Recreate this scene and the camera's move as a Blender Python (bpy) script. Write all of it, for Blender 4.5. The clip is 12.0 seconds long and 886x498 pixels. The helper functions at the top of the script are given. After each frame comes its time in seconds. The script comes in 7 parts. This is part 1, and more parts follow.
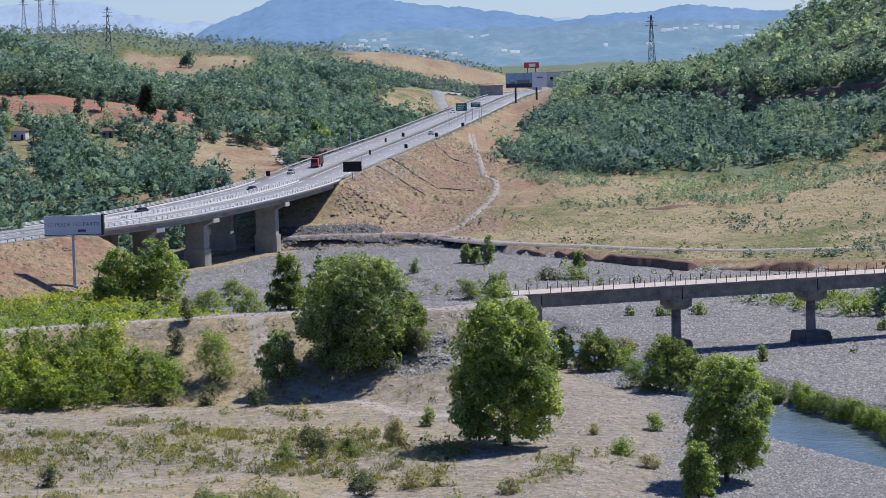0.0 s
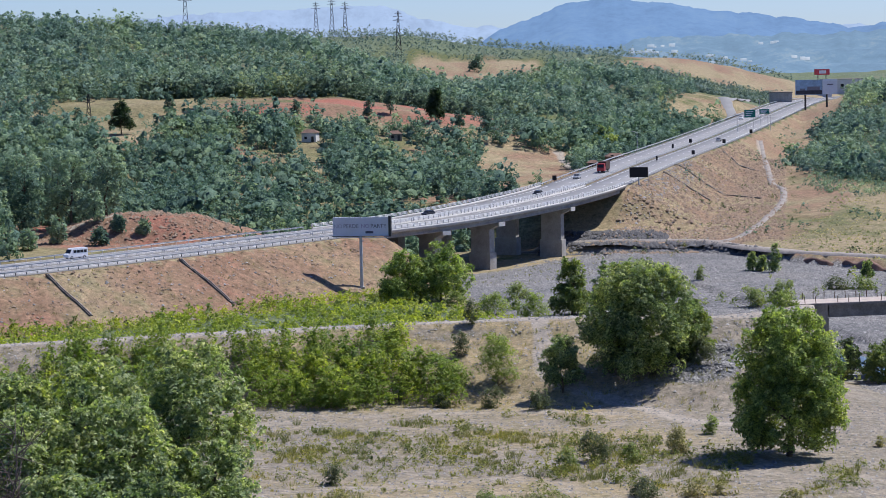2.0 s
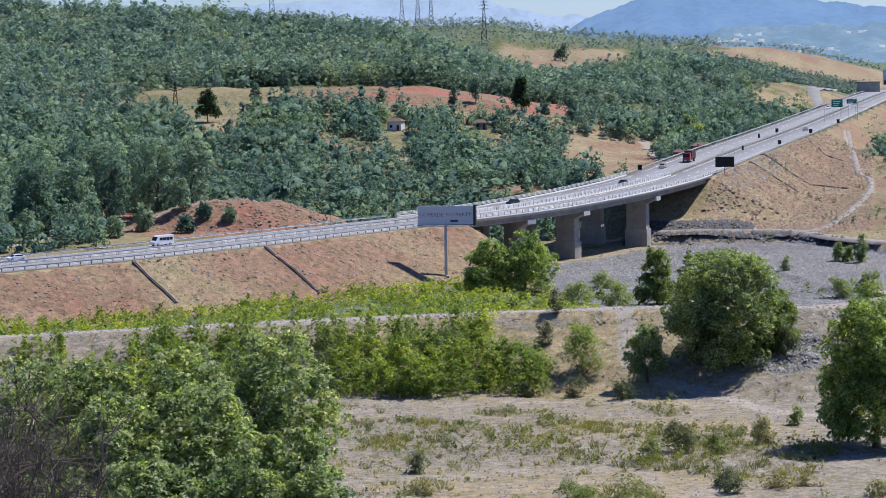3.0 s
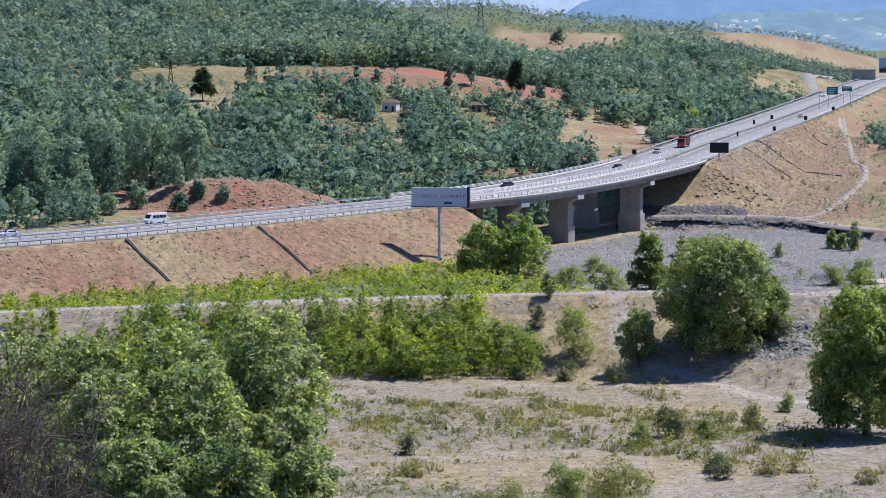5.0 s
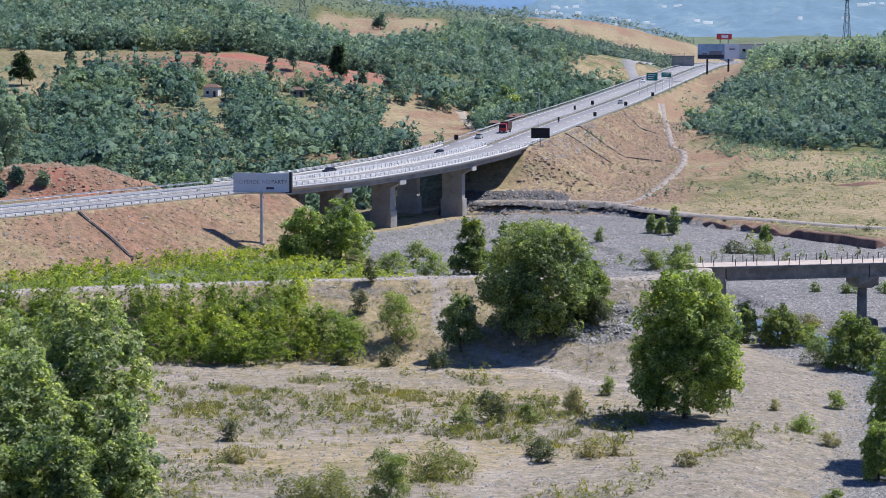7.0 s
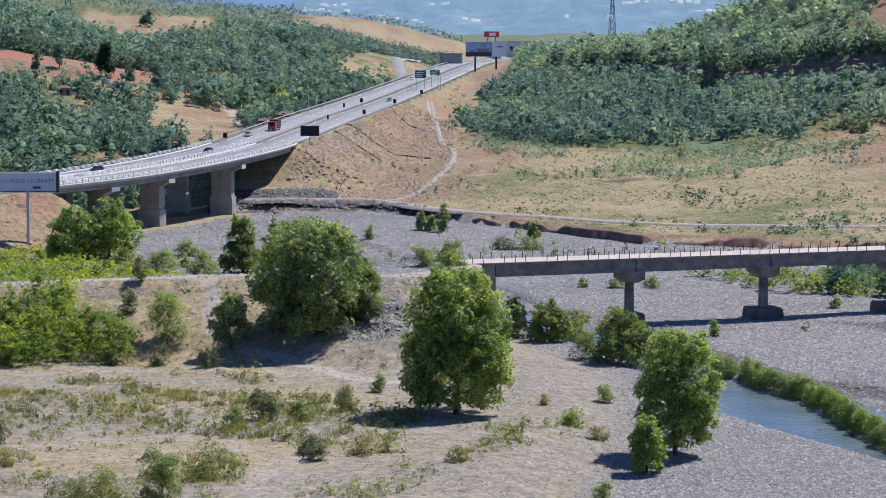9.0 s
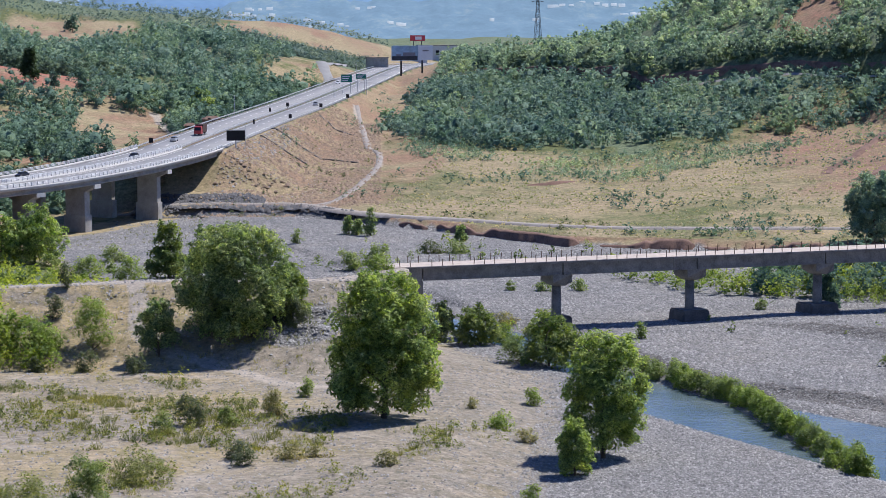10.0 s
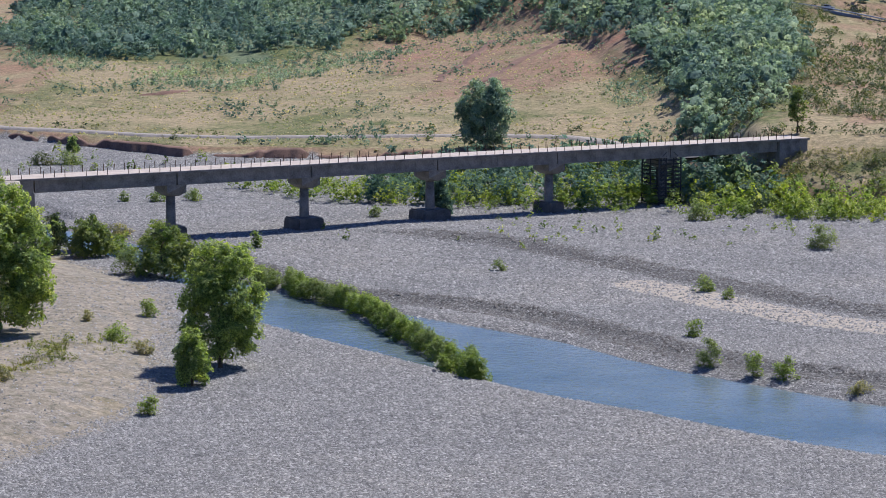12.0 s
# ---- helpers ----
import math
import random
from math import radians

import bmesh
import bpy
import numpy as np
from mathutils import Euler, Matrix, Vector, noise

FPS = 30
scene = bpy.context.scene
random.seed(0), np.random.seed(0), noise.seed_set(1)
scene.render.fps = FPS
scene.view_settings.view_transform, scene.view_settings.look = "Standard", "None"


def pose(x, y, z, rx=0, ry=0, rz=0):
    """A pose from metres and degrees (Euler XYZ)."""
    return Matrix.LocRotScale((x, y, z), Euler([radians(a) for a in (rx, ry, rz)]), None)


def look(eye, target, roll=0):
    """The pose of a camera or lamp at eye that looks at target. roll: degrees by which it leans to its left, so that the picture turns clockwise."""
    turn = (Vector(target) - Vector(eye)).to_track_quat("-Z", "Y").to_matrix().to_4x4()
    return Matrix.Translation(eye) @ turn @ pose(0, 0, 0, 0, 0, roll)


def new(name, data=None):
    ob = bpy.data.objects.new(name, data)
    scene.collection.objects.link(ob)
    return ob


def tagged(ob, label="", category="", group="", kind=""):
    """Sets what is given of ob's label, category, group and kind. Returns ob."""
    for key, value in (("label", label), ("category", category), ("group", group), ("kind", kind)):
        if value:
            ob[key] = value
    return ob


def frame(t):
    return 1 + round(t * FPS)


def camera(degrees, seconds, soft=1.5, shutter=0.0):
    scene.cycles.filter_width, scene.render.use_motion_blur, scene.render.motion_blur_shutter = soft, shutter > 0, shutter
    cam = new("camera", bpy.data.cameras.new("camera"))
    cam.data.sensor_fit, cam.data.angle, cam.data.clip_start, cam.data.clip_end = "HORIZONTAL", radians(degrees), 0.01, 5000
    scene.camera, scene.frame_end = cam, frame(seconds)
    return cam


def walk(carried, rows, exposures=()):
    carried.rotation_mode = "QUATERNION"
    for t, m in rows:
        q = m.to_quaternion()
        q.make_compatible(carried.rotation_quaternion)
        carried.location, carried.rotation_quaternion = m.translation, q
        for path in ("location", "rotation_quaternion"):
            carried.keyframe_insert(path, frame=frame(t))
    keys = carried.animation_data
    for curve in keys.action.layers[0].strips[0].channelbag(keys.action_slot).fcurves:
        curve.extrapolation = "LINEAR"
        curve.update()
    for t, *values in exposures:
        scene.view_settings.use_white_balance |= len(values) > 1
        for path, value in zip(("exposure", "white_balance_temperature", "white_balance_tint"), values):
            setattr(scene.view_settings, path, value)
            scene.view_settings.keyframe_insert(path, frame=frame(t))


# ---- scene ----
# ---- camera: it stands on a hillside and turns ----
cam = camera(20.4, 12.0, soft=0.6)
TURNS = [
    (0.0, 85.248, 1.495, -0.124),
    (0.5, 85.402, 1.174, 1.247),
    (1.0, 85.548, 1.096, 3.149),
    (1.5, 85.590, 1.027, 4.862),
    (2.0, 85.515, 1.102, 6.556),
    (2.5, 85.421, 1.043, 8.012),
    (3.0, 85.291, 1.001, 8.542),
    (3.2, 85.236, 0.920, 8.774),
    (3.6, 85.146, 0.818, 9.140),
    (4.0, 85.065, 0.660, 9.362),
    (4.4, 84.989, 0.481, 9.304),
    (4.8, 84.916, 0.313, 8.827),
    (5.0, 84.868, 0.176, 8.454),
    (5.5, 84.791, 0.051, 7.546),
    (6.0, 84.722, 0.037, 6.770),
    (6.5, 84.626, 0.001, 5.748),
    (7.0, 84.522, -0.069, 4.330),
    (7.5, 84.428, -0.173, 2.324),
    (7.7, 84.392, -0.245, 1.709),
    (8.1, 84.369, -0.279, 0.619),
    (8.5, 84.405, -0.233, -0.194),
    (8.9, 84.464, -0.150, -0.865),
    (9.3, 84.513, -0.069, -1.526),
    (9.5, 84.529, -0.001, -1.846),
    (10.0, 84.569, 0.047, -2.752),
    (10.5, 84.545, 0.115, -4.203),
    (11.0, 84.467, 0.101, -6.140),
    (11.5, 83.485, 0.051, -8.672),
    (12.0, 82.462, -0.114, -11.737),
]
walk(cam, [(t, pose(0, 0, 58.0, rx, ry, rz)) for t, rx, ry, rz in TURNS],
     exposures=[(0.0, 0.62), (1.5, 0.64), (2.5, 0.68), (3.2, 0.72), (4.8, 0.80), (5.5, 0.83), (7.0, 0.84), (7.7, 0.83), (9.3, 0.77), (10.5, 0.75), (11.2, 0.73), (12.0, 0.68)])

# ---- sky and sun ----
SUN = Vector((0.52, 0.40, 1.0)).normalized()
world = bpy.data.worlds.new("sky")
scene.world = world
world.use_nodes = True
wn, wl = world.node_tree.nodes, world.node_tree.links
sky = wn.new("ShaderNodeTexSky")
sky.sky_type, sky.sun_disc = "NISHITA", False
sky.sun_elevation, sky.sun_rotation = math.asin(SUN.z), math.atan2(SUN.x, SUN.y)
sky.ozone_density = 3.5
sky.air_density, sky.dust_density, sky.altitude = 1.0, 0.15, 300
tone = wn.new("ShaderNodeMix")
tone.data_type, tone.blend_type = "RGBA", "MULTIPLY"
tone.inputs[0].default_value, tone.inputs[7].default_value = 1.0, (0.56, 0.70, 1.06, 1)
wl.new(sky.outputs["Color"], tone.inputs[6])
wl.new(tone.outputs[2], wn["Background"].inputs["Color"])
wn["Background"].inputs["Strength"].default_value = 0.078
sun = new("sun", bpy.data.lights.new("sun", "SUN"))
sun.data.energy, sun.data.angle, sun.data.color = 3.75, radians(0.55), (1.0, 0.965, 0.91)
sun.matrix_world = look((SUN * 900)[:], (0, 0, 0))
scene.view_settings.use_white_balance = True
scene.view_settings.white_balance_temperature, scene.view_settings.white_balance_tint = 6330, 13

# ---- the lie of the land ----
EYE = 58.0


def curve(pts, step=4.0):
    """A smooth line through a few points, as an array with a row every few metres."""
    p = np.array(pts, float)
    p = np.vstack([2 * p[0] - p[1], p, 2 * p[-1] - p[-2]])
    out = []
    for i in range(1, len(p) - 2):
        a, b, c, d = p[i - 1], p[i], p[i + 1], p[i + 2]
        n = max(2, int(np.linalg.norm(c - b) / step))
        for s in np.linspace(0, 1, n, endpoint=False):
            out.append(0.5 * (2 * b + (c - a) * s + (2 * a - 5 * b + 4 * c - d) * s ** 2 + (3 * b - a - 3 * c + d) * s ** 3))
    out.append(p[-2])
    return np.array(out)


def near_line(line, x, y):
    """Distance of points to a line, signed (plus: to the left of its run), and the line's third column there."""
    x, y = np.asarray(x, float), np.asarray(y, float)
    shape, x, y = x.shape, x.ravel(), y.ravel()
    best, side, height, along = (np.full(x.shape, v) for v in (1e9, 1.0, 0.0, 0.0))
    run = 0.0
    for a, b in zip(line[:-1], line[1:]):
        d = b[:2] - a[:2]
        length = math.hypot(*d)
        s = np.clip(((x - a[0]) * d[0] + (y - a[1]) * d[1]) / length ** 2, 0, 1)
        dist = np.hypot(x - a[0] - s * d[0], y - a[1] - s * d[1])
        m = dist < best
        best[m] = dist[m]
        side[m] = np.sign(d[0] * (y - a[1]) - d[1] * (x - a[0]))[m]
        height[m] = (a[2] + s * (b[2] - a[2]))[m]
        along[m] = (run + s * length)[m]
        run += length
    return (best * side).reshape(shape), height.reshape(shape), along.reshape(shape)


def smooth(a, b, v):
    s = np.clip((v - a) / (b - a), 0, 1)
    return s * s * (3 - 2 * s)


def _lattice(i, j, seed):
    h = (i.astype(np.int64) * 374761393 + j.astype(np.int64) * 668265263 + int(seed) * 974634777) & 0x7FFFFFFF
    h = ((h ^ (h >> 13)) * 1274126177) & 0x7FFFFFFF
    return ((h ^ (h >> 16)) & 0xFFFF) / 32767.5 - 1.0


def ripple(x, y, size, seed=0):
    """Smooth lattice noise of two scales, -1 to 1."""
    total = 0.0
    for k, (cell, amount) in enumerate(((size * 0.5, 0.85), (size * 0.21, 0.4))):
        u, v = (0.86 * x + 0.51 * y) / cell + 17.3 * seed, (-0.51 * x + 0.86 * y) / cell - 9.1 * seed
        i, j = np.floor(u), np.floor(v)
        fu, fv = u - i, v - j
        fu, fv = fu * fu * (3 - 2 * fu), fv * fv * (3 - 2 * fv)
        a, b = _lattice(i, j, seed + 31 * k), _lattice(i + 1, j, seed + 31 * k)
        c, d = _lattice(i, j + 1, seed + 31 * k), _lattice(i + 1, j + 1, seed + 31 * k)
        total = total + amount * (a + (b - a) * fu + (c - a) * fv + (a - b - c + d) * fu * fv)
    return np.clip(total, -1, 1)


# motorway: the edge towards the river, x y z; it runs on to the left of this line
HIGHWAY = curve([(-330, 340, 8.0), (-254, 437, 9.6), (-170, 513, 11.2), (-136, 549, 12.2), (-97.5, 602, 13.4), (-72, 630, 14.6), (-59.5, 650, 15.4),
                 (-46.5, 679, 16.4), (-33, 724, 17.7), (-26, 764, 19.0), (-13.5, 848, 21.0), (6, 988, 23.3), (29, 1207, 25.3),
                 (54, 1470, 26.4), (74, 1640, 25.0), (130, 2000, 20.0)], 11.0)
HALF = 13.5
ROAD = HIGHWAY.copy()
_d = np.gradient(HIGHWAY[:, :2], axis=0)
_d /= np.linalg.norm(_d, axis=1)[:, None]
ROAD[:, 0] -= _d[:, 1] * HALF
ROAD[:, 1] += _d[:, 0] * HALF
BRIDGE_GAP = (-90.0, -29.0)      # the viaduct's stretch, by x of the edge
BERM = curve([(-330, 330, 8.0), (-200, 382, 9.0), (-132, 404, 10.0), (-89, 415, 11.0), (-45, 423, 12.0), (-25, 424, 12.5), (-2.5, 418, 13.0), (7, 423, 13.2), (15, 434, 13.3)], 7.0)
RIVER = curve([(-78, 700, 0), (-50, 640, 0), (-10, 545, 0), (20, 475, 0), (32, 446, 0), (41, 412, 0), (47, 388, 0), (57.5, 361, 0), (72.5, 331, 0),
               (86, 299, 0), (98.5, 281, 0), (113, 262, 0), (150, 220, 0), (210, 170, 0), (330, 110, 0)], 7.0)
RIVER_HALF_Y = ([100, 245, 262, 281, 298, 331, 361, 388, 412, 440, 470, 500], [15, 14, 13.5, 11.5, 13, 13.5, 10.5, 5.5, 5, 5, 4.5, 0.5])
BAR = curve([(52, 398, 0), (57, 380, 0), (62, 365, 0), (64.5, 345, 0), (66, 328, 0), (68, 306, 0)])
SHELF_1 = curve([(36, 455, 0), (55, 392, 0), (62, 374, 0), (71, 368, 0), (85, 349, 0), (94, 323, 0), (101, 306, 0), (117, 286, 0), (160, 240, 0), (260, 180, 0)])
SHELF_2 = curve([(84, 440, 0), (99, 420, 0), (108, 396, 0), (119, 368, 0), (132, 338, 0), (160, 310, 0), (240, 270, 0)])
FOOT_1 = curve([(0, 255, 0), (10, 268, 0), (21, 280, 0), (29, 292, 0), (36, 306, 0)])


def piecewise(az, r, stations):
    """Heights along each bearing through stations of (distance, height), each given over the bearing."""
    R = [np.interp(az, *s[0]) for s in stations]
    Z = [np.interp(az, *s[1]) for s in stations]
    z = np.where(r < R[0], Z[0], 0.0)
    for i in range(len(R) - 1):
        m = (r >= R[i]) & (r < R[i + 1])
        s = (r - R[i]) / np.maximum(R[i + 1] - R[i], 1)
        z = np.where(m, Z[i] + s * (Z[i + 1] - Z[i]), z)
    return np.where(r >= R[-1], Z[-1], z)


def same(v):
    return ([0], [v])


CUT_R = ([3, 4.3, 5.6, 7.5, 9.5, 11.4, 15], [1150, 1125, 1075, 954, 939, 915, 870])
SCARP = ([-8, -5, -3.7, -0.7, 0.5, 1.8, 5.7, 7.7, 10.6, 14, 17, 18.3, 19.2, 20, 22, 26, 40], [705, 702, 697, 697, 678, 655, 600, 597, 588, 588, 572, 545, 512, 504, 496, 480, 400])
TOE_R = ([-4, 1.4, 2.8, 5, 7, 10.3, 12.2, 14.6, 15.8, 17, 18.3, 19.2, 20, 22, 26], [900, 878, 821, 790, 762, 830, 860, 800, 690, 640, 570, 531, 528, 530, 520])
TOE_Z = ([-4, 1.4, 2.8, 5, 7, 10.3, 12.2, 14.6, 15.8, 17, 18.3, 19.0, 20, 26], [14, 15, 13, 11, 10, 17, 21.5, 23.5, 13, 11, 10, 13, 13.2, 14])
TOP_R = ([1, 2.4, 3.1, 4.2, 6.2, 6.9, 7.8, 8.4, 10, 14, 18, 22, 30], [1350, 1250, 1300, 1300, 1250, 1200, 1150, 1120, 1080, 1000, 930, 870, 800])
TOP_Z = ([1, 2.4, 3.1, 4.2, 6.2, 6.9, 7.8, 8.4, 10, 14, 18, 22, 30], [22, 26, 35, 36, 42, 49, 58, 65, 80, 84, 76, 64, 60])
BENCH = (([-4, 1.4, 7, 12, 15.8, 17, 18.5, 19.5, 22, 26], [1100, 1060, 980, 940, 850, 800, 770, 745, 740, 730]), ([-4, 1.4, 7, 12, 15.8, 17, 18.5, 19.5, 22, 26], [18, 19, 30, 46, 43, 40, 37, 34, 26.8, 22]))
RIGHT = [(SCARP, same(3.6)), (TOE_R, TOE_Z), BENCH, (TOP_R, TOP_Z), (same(1700), ([0, 3, 8, 20], [22, 28, 50, 60])), (same(2600), same(30)), (same(4900), same(25))]
LTOP_R = ([-40, -18, -12, -7, -5, -3, 0, 2], [1300, 1350, 1300, 1250, 1280, 1330, 1330, 1400])
LTOP_Z = ([-40, -18, -15.6, -12.6, -10.9, -9.1, -7.3, -6.2, -5.2, -4.1, -2, -1, 0.1, 2], [80, 79, 78, 70, 66, 58, 44, 38, 41, 46, 44, 36, 30, 20])
FAR_Z = ([-30, -12.6, -9.75, -7.1, -5.2, -1.9, -1.0, -0.2, 0.6, 1.4, 2.2, 3], [86, 84, 77, 74, 63, 55, 52.5, 47.5, 42, 35, 25, 20])
STEP_Z = ([-30, -9, -6.5, -4, 0], [35, 34, 30, 24, 22])
LEFT = [(([-40, -20, -14, -10, -7, -5, -3, 0, 2], [560, 600, 625, 670, 725, 800, 950, 1200, 1400]), ([-20, -14, -7, -4, 0], [10, 9.5, 12, 15, 20])),
        (([-20, -10, -5, -3, 0], [740, 770, 880, 1000, 1230]), ([-20, -10, -5, -3, 0], [15, 13, 16, 19, 20])),
        (([-20, -6, -3, 0], [985, 985, 1060, 1250]), STEP_Z),
        (([-20, -6, -3, 0], [1000, 1000, 1080, 1270]), ([-30, -9, -6.5, -4, 0], [40, 39, 33, 25, 21])),
        (([-20, -6, -3, 0], [1060, 1050, 1100, 1290]), ([-30, -9, -6.5, -4, 0], [45, 42, 34, 27, 21])),
        (LTOP_R, LTOP_Z), (same(1560), ([-30, -10, -7.5, -4, -2, 2], [66, 54, 45, 44, 42, 18])), (same(1900), FAR_Z), (same(2500), ([-20, -5, 2], [40, 38, 22])), (same(4900), same(25))]


def ground(x, y, fine=True):
    """Height of the land at x, y."""
    x, y = np.asarray(x, float), np.asarray(y, float)
    r, az = np.hypot(x, y), np.degrees(np.arctan2(x, y))
    # river plain: gravel, the near terrace and the meadow behind the dyke
    low = 0.9 * smooth(450, 640, y) + 0.25 * ripple(x, y, 60, 3)
    edge = np.interp(y, [180, 240, 266, 281, 295, 346, 390, 428, 445, 500, 545, 640, 700], [-25, -10, 6, 18, 26, 33, 36, 22, 10, -22, -55, -78, -95])
    low = low + (2.0 + 0.35 * ripple(x, y, 33, 5) - low) * smooth(0, 14, edge - x + 2 * ripple(x, y, 21, 8))
    # shelves of gravel beside the water
    d1, d2 = near_line(SHELF_1, x, y)[0], near_line(SHELF_2, x, y)[0]
    low = low + 1.0 * smooth(0.5, 4.5, d1 + 0.8 * ripple(x, y, 17, 2)) + 1.0 * smooth(0, 4.5, d2 + 1.5 * ripple(x, y, 23, 3)) * smooth(470, 430, y) * smooth(70, 90, x)
    low = np.where(y > 480, np.minimum(low, 1.6), low)
    d, _, _ = near_line(RIVER, x, y)
    wet = (1 - smooth(-4, 3, np.abs(d) - np.interp(y, *RIVER_HALF_Y))) * smooth(500, 470, y)
    low = low - 1.3 * wet
    bar = np.abs(near_line(BAR, x, y)[0])
    low = np.maximum(low, -0.42 - 0.2 * np.maximum(bar - 1.0, 0))
    # the viewer's own hill
    low = np.maximum(low, 56 - np.interp(az, [-9, -5], [0.23, 0.265]) * np.maximum(r - 4, 0))
    scarp = np.interp(az, *SCARP)
    right = np.where(r > scarp, piecewise(az, r, RIGHT), 0)
    right = low + (np.maximum(right, low) - low) * smooth(-1.5, 2.5, r - scarp + 2.5 * ripple(x, y, 24, 4))
    cutting = r - np.interp(az, *CUT_R)
    right = right + 4.2 * smooth(-0.5, 3, cutting) * smooth(140, 15, cutting) * smooth(2.0, 3.5, az) * smooth(16, 14, az)
    right = right + 1.9 * smooth(706, 711, r) * smooth(-1.2, -1.8, az) * smooth(775, 725, r)
    left = np.maximum(piecewise(az, r, LEFT), low)
    hw, hz, along = near_line(HIGHWAY, x, y)
    opening = smooth(GAP_A - 6, GAP_A + 4, along) * smooth(GAP_B + 6, GAP_B - 4, along)
    left = left + opening * (np.minimum(left, 1.3 + 0.22 * np.maximum(hw - 48, 0)) - left)
    z = np.where(hw > HALF, left, right)
    hill = smooth(700, 1000, r)
    if fine:
        z = z + hill * (2.2 * ripple(x, y, 130, 1) + 1.2 * ripple(x, y, 57, 2)) + 0.5 * smooth(640, 760, r) * ripple(x, y, 29, 9)
    # a red spoil heap behind the motorway
    z = np.where(hw > HALF, np.maximum(z, 17.5 - 0.022 * ((x + 156) ** 2 * 0.30 + (y - 648) ** 2 * 0.8) + 0.8 * ripple(x, y, 9, 2)), z)
    # dyke that carries the dirt road to the old bridge
    b, bz, _ = near_line(BERM, x, y)
    end = smooth(17.4, 14.6, x)
    front = bz - 0.36 * np.maximum(np.abs(b) - 3.2, 0)
    back = bz - 0.60 * np.maximum(np.abs(b) - 3.2, 0)
    dyke = np.where(b > 0, back, front + (0.9 * ripple(x, y, 16, 6) + 0.5 * ripple(x, y, 6, 7)) * smooth(3.5, 10, np.abs(b)))
    z = np.maximum(z, np.where(end > 0.02, dyke, -50) * end + (1 - end) * -3)
    # motorway bench, cut and bank; open under the viaduct
    out = np.where(hw < 0, -hw, np.maximum(hw - 2 * HALF, 0))
    on = (hw >= 0) & (hw <= 2 * HALF)
    top = hz - 0.35
    bank = top - 0.55 * np.maximum(out - 1.2, 0) - 0.35 * ripple(x, y, 11, 7) * smooth(1.5, 5, out)
    cut = top + 0.75 * np.maximum(out - 3.0, 0)
    carried = np.where(on, top, np.minimum(np.maximum(z, bank), cut))
    gap = np.maximum(smooth(GAP_A - 1.0, GAP_A, along) * smooth(GAP_B + 1.0, GAP_B, along), 0)
    # cones of earth at the two ends of the viaduct
    ends = np.minimum(np.where(along > 0.5 * (GAP_A + GAP_B), GAP_B - along, along - GAP_A), 60)
    cone = np.where(on | (out < 25), top - 0.62 * np.maximum(ends, 0) - 0.55 * np.maximum(out - 1.2, 0), -5)
    under = np.maximum(z, cone)
    return np.where(gap > 0.5, under, carried)


def _along(px):
    i = int(np.argmin(np.abs(HIGHWAY[:, 0] - px)))
    return float(np.sum(np.hypot(*np.diff(HIGHWAY[:i + 1, :2], axis=0).T)))


GAP_A, GAP_B = _along(-92), _along(-30.0)

# ---- materials ----
def material(name, rough=0.9, metal=0.0):
    m = bpy.data.materials.new(name)
    m.use_nodes = True
    t = m.node_tree
    b = t.nodes["Principled BSDF"]
    b.inputs["Roughness"].default_value, b.inputs["Metallic"].default_value = rough, metal
    b.inputs["Specular IOR Level"].default_value = 0.25
    return m, t.nodes, t.links, b


def noise_node(n, l, scale, detail=4.0, rough=0.6, coord="Object"):
    c = n.new("ShaderNodeTexCoord")
    t = n.new("ShaderNodeTexNoise")
    t.inputs["Scale"].default_value, t.inputs["Detail"].default_value, t.inputs["Roughness"].default_value = scale, detail, rough
    l.new(c.outputs[coord], t.inputs["Vector"])
    return t.outputs["Fac"]


def ramp(n, l, fac, stops):
    r = n.new("ShaderNodeValToRGB")
    e = r.color_ramp.elements
    while len(e) < len(stops):
        e.new(0.5)
    for k, (p, c) in zip(e, stops):
        k.position, k.color = p, (*c, 1)
    l.new(fac, r.inputs["Fac"])
    return r.outputs["Color"]


def mix(n, l, fac, a, b, kind="MIX"):
    m = n.new("ShaderNodeMix")
    m.data_type, m.blend_type = "RGBA", kind
    for sock, v in ((m.inputs[0], fac), (m.inputs[6], a), (m.inputs[7], b)):
        if isinstance(v, bpy.types.NodeSocket):
            l.new(v, sock)
        else:
            sock.default_value = v if isinstance(v, (int, float)) else (*v, 1)
    return m.outputs[2]


def math_node(n, l, op, a, b=0.0, clamp=False):
    m = n.new("ShaderNodeMath")
    m.operation, m.use_clamp = op, clamp
    for sock, v in zip(m.inputs, (a, b)):
        if isinstance(v, bpy.types.NodeSocket):
            l.new(v, sock)
        else:
            sock.default_value = v
    return m.outputs[0]


def bump(n, l, b, height, strength, distance):
    u = n.new("ShaderNodeBump")
    u.inputs["Strength"].default_value, u.inputs["Distance"].default_value = strength, distance
    l.new(height, u.inputs["Height"])
    l.new(u.outputs["Normal"], b.inputs["Normal"])


